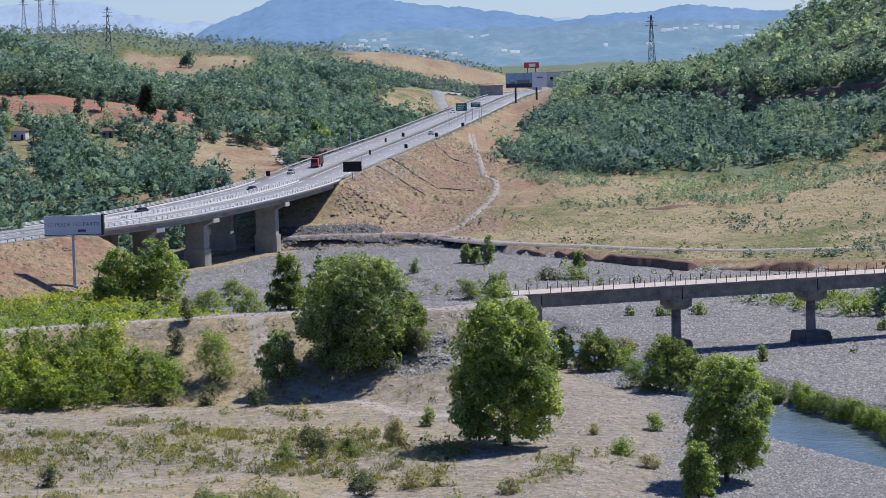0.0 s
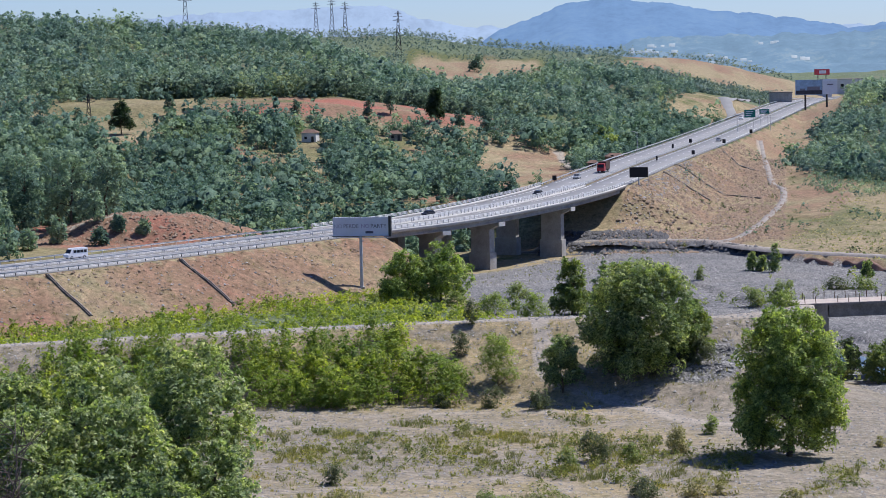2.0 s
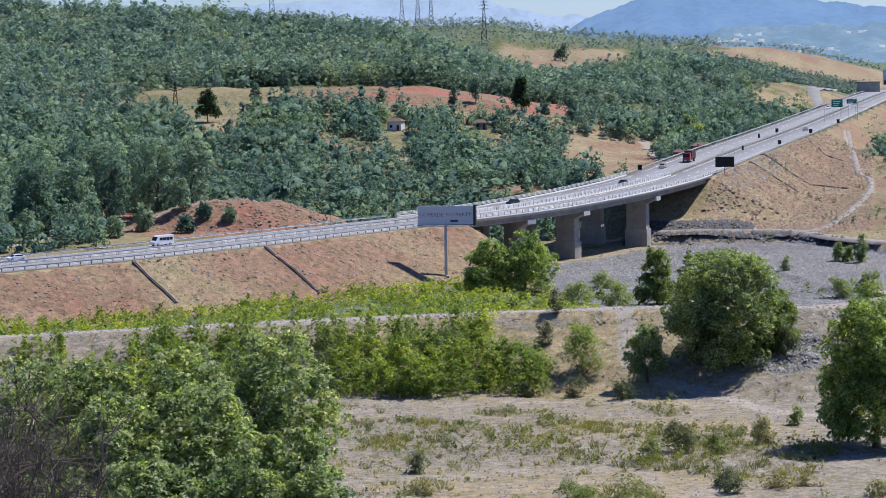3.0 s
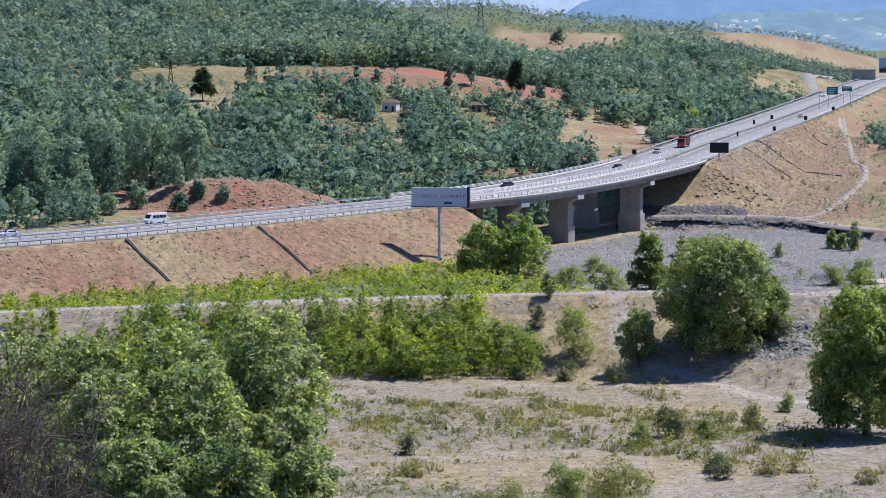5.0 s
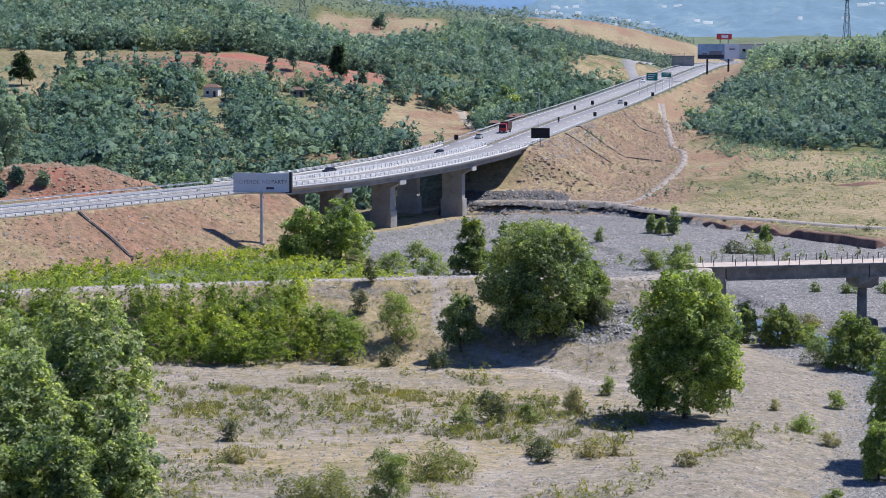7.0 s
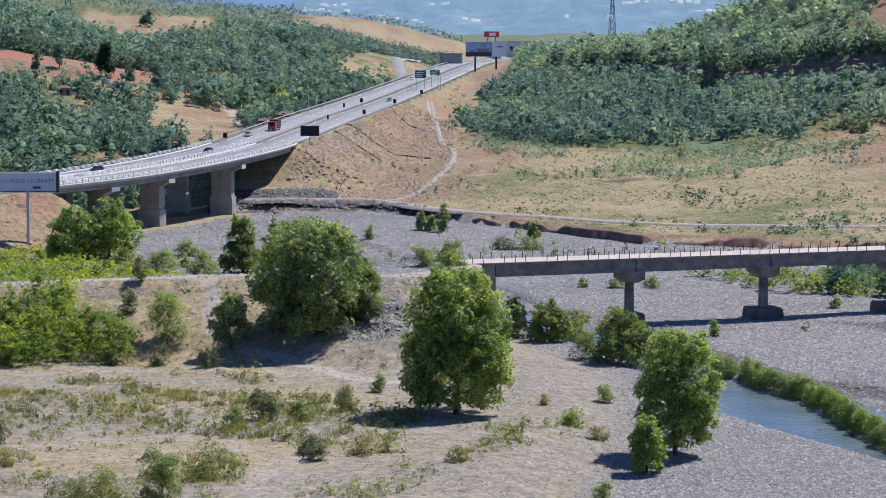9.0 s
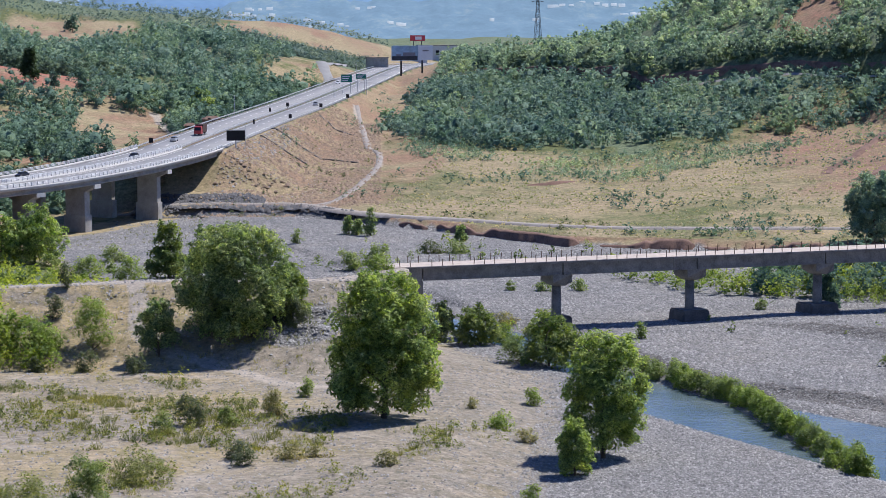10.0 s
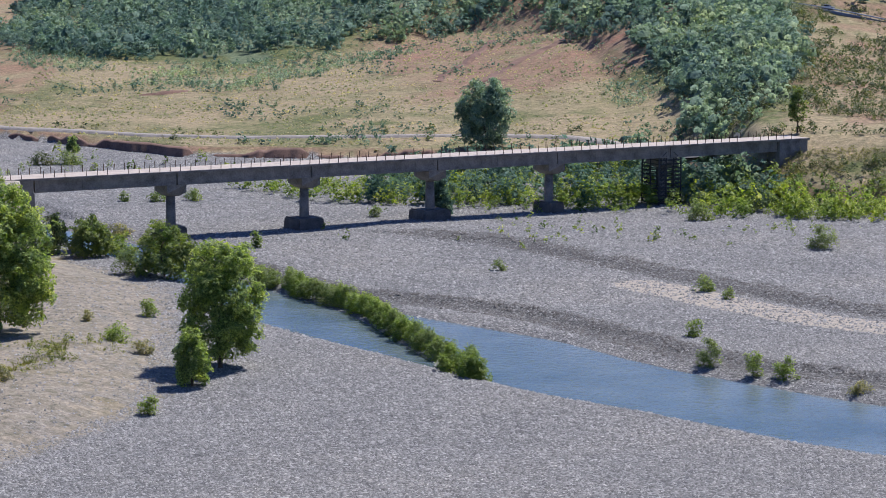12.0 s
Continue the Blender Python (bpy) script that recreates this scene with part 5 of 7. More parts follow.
for i, (x, y, h, w, mat, label) in enumerate((
        (-37.8, 398.2, 8.8, 7.2, LEAF_REED, "tall upright green bush on the bank"), (-44.1, 419.7, 4.4, 3.2, LEAF_DULL, "dark bush beside the dirt road"),
        (-29.9, 383.8, 3.3, 5.2, LEAF_DULL, "low grey-green rounded bush"), (-18.6, 333.5, 4.2, 5.6, LEAF_DULL, "dark rounded bush on dry ground"),
        (-37.9, 389.2, 3.4, 4.4, LEAF_DULL, "dark bush at the foot of the bank"), (-51.8, 317.8, 2.8, 3.6, LEAF_DULL, "dark half-dry bush on stony ground"),
        (-2.7, 360.0, 2.9, 3.2, LEAF_REED, "small bright bush on dry ground"), (30.5, 360.7, 2.7, 3.6, LEAF_REED, "small feathery bush on gravel"),
        (-45.9, 388.3, 2.6, 2.6, LEAF_DULL, "small dark bush below the bank"), (-45.1, 407.5, 4.2, 3.6, LEAF_DULL, "dark bush on the bank"),
        (-46.0, 396.5, 6.0, 8.2, LEAF_REED, "yellow-green bush on the bank"), (24.3, 336.1, 2.4, 5.8, LEAF_REED, "low spreading grassy bush"),
        (26.9, 328.9, 1.9, 4.0, LEAF_DRY, "low yellowed bush on gravel"), (-7.6, 341.9, 4.0, 4.6, LEAF_DRY, "thin half-dry bush beside a plane tree"),
        (-13.4, 332.7, 2.7, 3.2, LEAF_BUSH, "thin green bush on dry ground"), (-22.0, 327.3, 3.1, 4.2, LEAF_BUSH, "thin green bush in grass"),
        (-10.8, 308.8, 2.3, 4.4, LEAF_DULL, "low dark bush on dry ground"), (-4.0, 309.0, 2.0, 6.0, LEAF_DRY, "low yellowed scrub on stony ground"),
        (7.7, 301.9, 1.8, 4.4, LEAF_DRY, "low brown scrub on stony ground"), (20.8, 349.4, 1.6, 2.4, LEAF_DRY, "dry grass tuft on gravel"),
        (32.2, 434.8, 4.5, 6.4, LEAF_REED, "bright reeds at the water"), (31.5, 408.0, 4.2, 7.0, LEAF_BUSH, "bush at the water below willows"),
        (55.6, 429.4, 3.0, 2.8, LEAF_BUSH, "small bush on gravel"), (33.7, 459.8, 2.4, 5.6, LEAF_DRY, "thin scrub by the water"),
        (151.2, 402.5, 4.2, 6.8, LEAF_BUSH, "round grey-green bush on gravel"), (144.1, 451.6, 3.5, 6.2, LEAF_BUSH, "round bush on gravel"),
        (117.2, 363.6, 2.5, 4.2, LEAF_REED, "small green bush on bare gravel"), (118.7, 355.7, 1.9, 2.2, LEAF_REED, "small green bush on bare gravel"),
        (103.3, 323.9, 2.4, 3.4, LEAF_REED, "small green bush on bare gravel"), (99.6, 306.2, 3.8, 3.6, LEAF_BUSH, "upright bush at the river"),
        (103.2, 298.7, 3.3, 2.8, LEAF_REED, "upright bush at the river"), (106.4, 295.4, 2.9, 3.8, LEAF_REED, "yellow-green bush at the river"),
        (112.5, 284.6, 1.4, 4.4, LEAF_DRY, "low scrub at the river"), (91.3, 393.5, 2.0, 2.6, LEAF_BUSH, "small bush on gravel"),
        (84.6, 471.5, 2.2, 3.4, LEAF_BUSH, "small bush by the footing"), (24.5, 289.0, 2.4, 3.2, LEAF_REED, "small bright bush on gravel"),
        (38.3, 505.6, 2.1, 2.4, LEAF_BUSH, "small bush on gravel"), (45.1, 504.0, 2.4, 4.8, LEAF_BUSH, "small bush on gravel"), (52.2, 505.3, 2.3, 4.4, LEAF_BUSH, "small bush on gravel"),
        (-52.3, 543.5, 5.0, 8.0, LEAF_REED, "bright green bush by the meadow"), (-42.0, 530.0, 6.0, 8.0, LEAF_REED, "bright green bush by the meadow"),
        (-49.9, 575.8, 3.6, 8.0, LEAF_BUSH, "low bush on gravel"), (4.9, 552.0, 4.4, 8.6, LEAF_BUSH, "grey-green willow scrub on gravel"),
        (12.0, 556.0, 4.6, 8.0, LEAF_BUSH, "grey-green willow scrub on gravel"), (9.3, 431.9, 2.8, 6.4, LEAF_REED, "bush at the end of the dirt road"),
        (30.8, 583.2, 2.6, 9.4, LEAF_BUSH, "low willow scrub on gravel"), (25.0, 582.4, 3.0, 6.4, LEAF_DULL, "dark low scrub on gravel"), (-7.0, 608.0, 3.8, 3.0, LEAF_BUSH, "small tree-like bush on gravel"),
        (-34.7, 277.5, 3.2, 11.5, LEAF_WEED, "low yellow-green bush on stony ground"), (-26.7, 273.7, 7.0, 6.0, LEAF_BUSH, "leafy grey-green bush on stony ground"), (-22.9, 293.1, 3.0, 9.6, LEAF_WEED, "spreading green bush on stony ground"),
        (-48.7, 301.1, 1.8, 4.4, LEAF_DRY, "dry scrub on stony ground"), (-10.3, 304.8, 2.1, 4.4, LEAF_DULL, "dark low scrub on gravel"), (-1.2, 310.0, 1.4, 4.4, LEAF_DRY, "dry scrub on stony ground"),
        (-62.0, 556.0, 3.6, 6.0, LEAF_BUSH, "bush at the meadow's end"), (-80.0, 574.0, 2.6, 7.0, LEAF_DULL, "low scrub at the billboard's foot"),
        (-5.0, 400.0, 5.0, 6.0, LEAF_DULL, "pale grey twiggy bush"), (65.0, 311.0, 2.4, 3.4, LEAF_REED, "bright bush on the river bar"))):
    bush(x, y, h, w, mat, label, 200 + i, 0.36 if y < 420 else 0.5, 1.5 if y < 420 else 0.9, upright=h > 1.1 * w)

rs = np.random.RandomState(21)
BARP = np.array([at_along(BAR, s)[0] for s in np.arange(0, 106, 2.6)])
for i, p in enumerate(BARP):
    if 78 < i * 2.6 < 82:
        continue
    h = rs.uniform(2.4, 3.8) * (1.15 if 40 < i else 1.0)
    bush(p[0] + rs.uniform(-0.8, 0.8), p[1], h, rs.uniform(3.6, 5.0), LEAF_REED if rs.rand() < 0.6 else LEAF_BUSH, "bright green riverside bush on a gravel bar", 400 + i, 0.36, 1.6, "river bar bushes")


def thicket(name, spots, mat, label, seed, height, cards, size, slim, category="bushes", balls=1):
    return forest(name, spots, mat, label, seed, height, cards, size, slim, category, 0.0, False, balls)


def on_bank(x, y, r, az):
    b = near_line(BERM, x, y)[0]
    return (b < -7) & (b > -34) & ~((az > -7.6) & (b > -22)) & (ripple(x, y, 26, 4) > -0.5)


thicket("bank_thicket", scatter(rs, 1700, (-18.6, -6.3), (378, 425), on_bank), LEAF_REED, "thicket of yellow-green bushes on the bank", 12, (2.8, 5.2), 210, 0.60, 0.75, balls=0)


def in_meadow(x, y, r, az):
    b, h = near_line(BERM, x, y)[0], near_line(HIGHWAY, x, y)[0]
    edge = np.interp(y, [445, 500, 545, 640], [10, -22, -60, -78])
    return (b > 18) & (h < -22 - 3 * ripple(x, y, 20, 3)) & (x < edge - 6) & (ripple(x, y, 40, 6) > -0.75)


thicket("meadow_growth", scatter(rs, 4200, (-20, -5), (470, 590), in_meadow), LEAF_MEADOW, "lush yellow-green meadow plants", 13, (1.2, 2.2), 34, 2.0, 1.1, "plants", 1)
thicket("meadow_shrubs", scatter(rs, 160, (-20, -5), (490, 590), in_meadow), LEAF_BUSH, "darker shrubs in the meadow", 14, (2.0, 3.6), 70, 1.4, 0.9)


def belt(x, y, r, az):
    s = np.interp(az, *SCARP)
    back = np.where(az < 9, s - r < np.interp(az, [6, 9], [62, 95]), True) & (r > np.interp(az, [6, 8.5, 12, 19], [535, 505, 492, 478]))
    return (r < s - 1.5) & (r < np.interp(az, [6, 10, 14, 17.5], [528, 545, 562, 600])) & back & (ripple(x, y, 30, 2) > -0.55) & (az > 5.8)


thicket("river_belt", scatter(rs, 2000, (5.8, 19), (470, 600), belt), LEAF_REED, "belt of bright green willows along the far bank", 15, (2.4, 4.8), 100, 0.85, 0.9)
thicket("river_belt_dark", scatter(rs, 600, (10, 19.5), (500, 600), belt), LEAF_WOOD, "darker willows along the far bank", 16, (4.5, 7.5), 120, 0.9, 0.85)


def corner(x, y, r, az):
    s = np.interp(az, *SCARP)
    return (r < s + 3) & (r > s - 28)


thicket("bank_foot_willows", scatter(rs, 700, (18.2, 23), (400, 540), corner), LEAF_REED, "yellow-green willows at the foot of the far bank", 17, (2.6, 5.2), 110, 0.85, 0.9)


thicket("bank_scrub", scatter(rs, 2600, (18.1, 22), (470, 522), lambda x, y, r, az: (r > np.interp(az, *SCARP) - 3) & (ripple(x, y, 14, 5) > -0.35)), LEAF_OLIVE, "low olive scrub on the far bank", 25, (0.5, 1.6), 40, 1.3, 1.4, "shrubs")
# The old bridge's shade is painted into these willows' leaves.
thicket("shaded_bank_willows", scatter(rs, 110, (17.2, 19.1), (490, 545), corner), LEAF_SHADE, "willows by the old bridge, its shade put into their leaf colour", 26, (4.0, 6.5), 160, 0.8, 0.9)


def sparse_gravel(x, y, r, az):
    return (r < np.interp(az, *SCARP) - 4) & (ripple(x, y, 25, 7) > 0.1)


thicket("gravel_tufts", scatter(rs, 420, (9, 22.5), (430, 520), sparse_gravel), LEAF_BUSH, "small scattered tufts on the gravel", 18, (0.7, 1.6), 28, 2.2, 1.2, "tufts")
thicket("upper_gravel_scrub", scatter(rs, 160, (-6.5, 8), (525, 650), lambda x, y, r, az: (r < np.interp(az, *SCARP) - 3) & (ripple(x, y, 45, 3) > 0.25)), LEAF_BUSH, "low scrub on the upper gravel bed", 19, (1.2, 2.8), 60, 1.7, 1.1)


def field_spots(x, y, r, az):
    toe, s = np.interp(az, *TOE_R), np.interp(az, *SCARP)
    h = near_line(HIGHWAY, x, y)[0]
    return (r > s + 6) & (r < toe + 40) & (h < -40) & (ripple(x, y, 60, 1) + 0.6 * ripple(x, y, 22, 5) > 0.5 - 0.55 * smooth(-90, 10, r - toe))


thicket("field_shrubs", scatter(rs, 6000, (-2, 20), (590, 900), field_spots), LEAF_WOOD, "scattered dark shrubs on the dry slope", 20, (0.7, 2.4), 34, 1.7, 1.3, "shrubs")
thicket("field_ferns", scatter(rs, 13000, (0.5, 18), (640, 900), lambda x, y, r, az: (near_line(HIGHWAY, x, y)[0] < -40) & (np.abs(r - np.interp(az, *TOE_R) + 6) < 34) & (ripple(x, y, 75, 8) > -0.25)), LEAF_UPLAND, "bright bracken along the edge of the wood", 21, (0.8, 1.8), 20, 2.3, 1.5, "plants", 0)
thicket("track_scrub", scatter(rs, 1500, (-1.5, 15), (600, 710), lambda x, y, r, az: (np.abs(near_line(PATHS[0][0], x, y)[0]) > 2.5) & (np.abs(near_line(PATHS[0][0], x, y)[0]) < 9) & (ripple(x, y, 26, 6) > 0.28)), LEAF_DULL, "dark low scrub beside a dirt track", 27, (0.8, 2.0), 50, 1.5, 1.4, "shrubs")
thicket("slope_scrub", scatter(rs, 5200, (17.8, 22), (440, 780), lambda x, y, r, az: (r > np.interp(az, *SCARP) + 4) & ~((r > 515) & (r < 530)) & (ripple(x, y, 38, 5) > -0.3)), LEAF_DULL, "low dull scrub on a brown slope", 22, (0.7, 2.2), 26, 1.8, 1.4, "shrubs")


def terrace(x, y, r, az):
    edge = np.interp(y, [180, 240, 266, 281, 295, 346, 390, 428], [-25, -10, 6, 18, 26, 33, 36, 22])
    b = near_line(BERM, x, y)[0]
    bands = ripple(x * 0.3, y, 40, 2) + 0.6 * ripple(x, y, 16, 6) + 0.75 * smooth(318, 334, y) * smooth(366, 348, y) * smooth(14, -8, x)
    clear = (np.abs(near_line(FAINT_TRACKS[0][0], x, y)[0]) > 3) & (np.abs(near_line(FAINT_TRACKS[1][0], x, y)[0]) > 2.6)
    return (x < edge - 5 - 14 * smooth(330, 300, y)) & (b < -33) & (bands > 0.14) & clear


def tufts(name, spots, mat, label, seed, height, blades, wide):
    """Grass tufts: fans of narrow upright blades."""
    rs = np.random.RandomState(seed)
    x, y = spots[:, 0], spots[:, 1]
    n = len(x)
    z = ground(x, y)
    h = height[0] + (height[1] - height[0]) * rs.rand(n) ** 2
    a = rs.rand(n, blades) * 6.283
    d = rs.rand(n, blades) ** 0.7 * wide * h[:, None]
    bx, by = x[:, None] + d * np.cos(a), y[:, None] + d * np.sin(a)
    hh = h[:, None] * rs.uniform(0.6, 1.1, (n, blades))
    lx, ly = np.cos(a) * hh * 0.5 + rs.randn(n, blades) * 0.06, np.sin(a) * hh * 0.5 + rs.randn(n, blades) * 0.06
    w = 0.018 + 0.03 * rs.rand(n, blades)
    b2 = rs.rand(n, blades) * 3.14
    wx, wy = np.cos(b2) * w, np.sin(b2) * w
    zz = np.repeat(z[:, None], blades, 1)
    q = np.stack([np.stack([bx - wx, by - wy, zz - 0.05], -1), np.stack([bx + wx, by + wy, zz - 0.05], -1),
                  np.stack([bx + lx + wx * 0.5, by + ly + wy * 0.5, zz + hh], -1), np.stack([bx + lx - wx * 0.5, by + ly - wy * 0.5, zz + hh], -1)], 2)
    v = q.reshape(-1, 3)
    return tagged(part(name, mesh_of(name, v, quad_faces(len(v) // 4)), mat), label, "grass", kind="stuff")


tufts("dry_grass", scatter(rs, 3600, (-18, 5.5), (262, 392), terrace), LEAF_DRY, "clumps of half-dry grass on stony ground", 31, (0.2, 0.7), 15, 1.3)
tufts("green_grass", scatter(rs, 2600, (-18, 4.5), (290, 385), lambda x, y, r, az: terrace(x, y, r, az) & (ripple(x, y, 14, 9) > 0.1)), LEAF_OLIVE, "clumps of green weeds on stony ground", 32, (0.4, 1.3), 40, 0.7)
thicket("terrace_weeds", scatter(rs, 11000, (-18, 5), (275, 388), lambda x, y, r, az: terrace(x, y, r, az) & (ripple(x, y, 12, 3) > -0.2)), LEAF_WEED, "feathery olive weeds on stony ground", 34, (0.4, 1.5), 44, 1.25, 1.3, "weeds", 0)
tufts("bank_weeds", scatter(rs, 5200, (-20, 0), (490, 860), lambda x, y, r, az: (near_line(HIGHWAY, x, y)[0] < -1.5) & (near_line(HIGHWAY, x, y)[0] > -30)), LEAF_OLIVE, "sparse dry weeds on the motorway bank", 34, (0.3, 0.8), 7, 1.0)
thicket("bank_shrubs", scatter(rs, 900, (-4, 1.6), (690, 960), lambda x, y, r, az: (near_line(HIGHWAY, x, y)[0] < -3) & (near_line(HIGHWAY, x, y)[0] > -62) & (ripple(x, y, 24, 4) > 0.05)), LEAF_DULL, "low dull scrub on the motorway bank", 61, (0.5, 1.5), 30, 1.6, 1.4, "shrubs")
thicket("bank_edge_trees", scatter(rs, 260, (-2.2, 1.8), (800, 1180), lambda x, y, r, az: (near_line(HIGHWAY, x, y)[0] < -4) & (near_line(HIGHWAY, x, y)[0] > -14) & (ripple(x, y, 30, 5) > 0.1)), LEAF_WOOD, "bushes along the motorway's edge", 62, (1.4, 3.6), 60, 1.0, 1.1, "bushes")
tufts("dyke_weeds", scatter(rs, 2200, (-18, 2), (385, 440), lambda x, y, r, az: (np.abs(near_line(BERM, x, y)[0]) > 4) & (near_line(BERM, x, y)[0] > -34) & (near_line(BERM, x, y)[0] < 14)), LEAF_DRY, "dry weeds on the stony dyke", 35, (0.4, 0.9), 8, 0.9)


def stones(name, spots, mat, label, seed, size):
    """Loose stones: squat, uneven lumps."""
    rs = np.random.RandomState(seed)
    n = len(spots)
    base = np.array([(1, 0, -0.1), (0.2, 0.9, -0.1), (-0.9, 0.3, -0.1), (-0.3, -0.9, -0.1), (0.6, -0.7, -0.1), (0.1, 0.05, 0.72)])
    tri = np.array([(0, 1, 5), (1, 2, 5), (2, 3, 5), (3, 4, 5), (4, 0, 5)])
    s = size[0] + (size[1] - size[0]) * rs.rand(n) ** 3
    v = base[None] * s[:, None, None] * rs.uniform(0.7, 1.3, (n, 6, 3))
    a = rs.rand(n) * 6.283
    c, sn = np.cos(a)[:, None], np.sin(a)[:, None]
    z = ground(spots[:, 0], spots[:, 1])
    out = np.stack([v[..., 0] * c - v[..., 1] * sn + spots[:, :1], v[..., 0] * sn + v[..., 1] * c + spots[:, 1:2], v[..., 2] + z[:, None] + 0.02], -1)
    f = (tri[None] + 6 * np.arange(n)[:, None, None]).reshape(-1, 3)
    return tagged(part(name, mesh_of(name, out.reshape(-1, 3), f), mat), label, "stones", kind="stuff")


def stone_material():
    m, n, l, b = material("river_stone", 0.9)
    g = n.new("ShaderNodeNewGeometry")
    c = ramp(n, l, g.outputs["Random Per Island"], [(0.0, (0.085, 0.084, 0.083)), (0.5, (0.195, 0.192, 0.188)), (0.85, (0.29, 0.284, 0.276)), (1.0, (0.40, 0.392, 0.378))])
    c = mix(n, l, 0.3, c, ramp(n, l, noise_node(n, l, 7.0, 3), [(0.3, (0.09, 0.09, 0.09)), (0.7, (0.33, 0.32, 0.31))]))
    l.new(c, b.inputs["Base Color"])
    return m


STONE = stone_material()


def gravel_bed(x, y, r, az):
    edge = np.interp(y, [180, 240, 266, 281, 295, 346, 390, 428], [-25, -10, 6, 18, 26, 33, 36, 22])
    d = np.abs(near_line(RIVER, x, y)[0]) - np.interp(y, *RIVER_HALF_Y)
    return (x > edge - 3) & (d > -1.5) & ~((shelf_face(x, y) > 0.4) & (ripple(x, y, 3, 8) < 0.45))


def shelf_face(x, y):
    """Where the dark steps of the gravel shelves lie."""
    d1, d2 = near_line(SHELF_1, x, y)[0], near_line(SHELF_2, x, y)[0]
    one = smooth(-2.5, 0, d1) * smooth(7.5, 4, d1 + 1.5 * ripple(x, y, 12, 2)) * smooth(440, 390, y)
    return np.maximum(one, smooth(-1.5, 1, d2) * smooth(8, 4, d2 + 2 * ripple(x, y, 14, 3)) * smooth(455, 430, y) * (x > 75))


stones("near_cobbles", scatter(rs, 68000, (0.5, 22.5), (235, 345), gravel_bed), STONE, "grey river cobbles", 41, (0.10, 0.30))
stones("dark_cobbles", scatter(rs, 60000, (4, 22.5), (240, 455), lambda x, y, r, az: shelf_face(x, y) > 0.5), FOOTING, "dark cobbles on the steps of the gravel shelves", 40, (0.14, 0.38))
stones("river_cobbles", scatter(rs, 42000, (3, 22.5), (345, 500), gravel_bed), STONE, "grey river cobbles beyond the water", 42, (0.14, 0.40))
stones("upper_cobbles", scatter(rs, 16000, (-5, 19), (500, 690), lambda x, y, r, az: (r < np.interp(az, *SCARP) - 2) & (x > np.interp(y, [445, 500, 545, 640], [10, -22, -55, -78]))), STONE, "grey boulders and cobbles on the upper gravel bed", 46, (0.16, 0.5))
stones("terrace_stones", scatter(rs, 15000, (-18, 5), (262, 395), lambda x, y, r, az: near_line(BERM, x, y)[0] < -6), STONE, "small stones on the dry terrace", 43, (0.09, 0.30))
stones("dyke_stones", scatter(rs, 9000, (-18, 2), (395, 432), lambda x, y, r, az: np.abs(near_line(BERM, x, y)[0]) < 30), STONE, "rubble on the dyke", 44, (0.08, 0.34))


stones("pale_rubble", scatter(rs, 420, (-1.1, 0.1), (394, 408), lambda x, y, r, az: r > 0), STONE, "heap of pale river stones beside the plane tree", 47, (0.16, 0.5))
stones("bank_rubble", scatter(rs, 16000, (-20, 0), (490, 860), lambda x, y, r, az: (near_line(HIGHWAY, x, y)[0] < -1) & (near_line(HIGHWAY, x, y)[0] > -34)), STONE, "grey rubble on the motorway bank", 45, (0.14, 0.5))


def pasture(x, y, r, az):
    return (r > np.interp(az, *SCARP) + 4) & (r < np.interp(az, *TOE_R) + 30) & (near_line(HIGHWAY, x, y)[0] < -55)


stones("pasture_tussocks", scatter(rs, 16000, (-2, 20), (580, 900), lambda x, y, r, az: pasture(x, y, r, az) & (ripple(x, y, 40, 3) > -0.3)), LEAF_DRY, "tussocks of yellowed pasture grass", 54, (0.25, 0.8))
stones("green_tussocks", scatter(rs, 12000, (-2, 20), (580, 900), lambda x, y, r, az: pasture(x, y, r, az) & (ripple(x, y, 34, 7) > 0.05)), LEAF_WEED, "green tussocks in the dry pasture", 55, (0.25, 0.8))
CLOD = plain("brown_clod", (0.225, 0.165, 0.12), 0.95, 0, 0.35, 0.8, 0.4)
stones("bank_clods", scatter(rs, 12000, (-3.2, 1.3), (690, 960), lambda x, y, r, az: (near_line(HIGHWAY, x, y)[0] < -1) & (near_line(HIGHWAY, x, y)[0] > -62)), CLOD, "brown earth clods and stones on the motorway bank", 48, (0.25, 1.0))
stones("bank_clods", scatter(rs, 9000, (-20, -8), (470, 610), lambda x, y, r, az: (near_line(HIGHWAY, x, y)[0] < -1) & (near_line(HIGHWAY, x, y)[0] > -24)), CLOD, "brown earth clods on the lower motorway bank", 49, (0.14, 0.55))
stones("heap_rubble", scatter(rs, 5200, (-16.5, -11.5), (595, 672), lambda x, y, r, az: (np.hypot((x + 156) * 0.55, y - 648) < 25) & (near_line(HIGHWAY, x, y)[0] > 29)), CLOD, "dark red-brown clods on a spoil heap", 57, (0.18, 0.75))
stones("heap_rocks", scatter(rs, 2200, (-14.2, -11.4), (595, 650), lambda x, y, r, az: (np.hypot((x + 156) * 0.55, y - 648) < 27) & (near_line(HIGHWAY, x, y)[0] > 28) & (near_line(HIGHWAY, x, y)[0] < 40)), RIPRAP, "grey rocks at the foot of a spoil heap", 58, (0.25, 0.8))
stones("crest_rubble", scatter(rs, 2600, (-3.4, -0.8), (690, 860), lambda x, y, r, az: (near_line(HIGHWAY, x, y)[0] < -0.8) & (near_line(HIGHWAY, x, y)[0] > -9)), STONE, "grey crushed rock along the top of the bank", 50, (0.25, 0.8))


def wall_foot(x, y, r, az):
    d = r - np.interp(az, *SCARP)
    return (d > -2.2) & (d < 3.2)


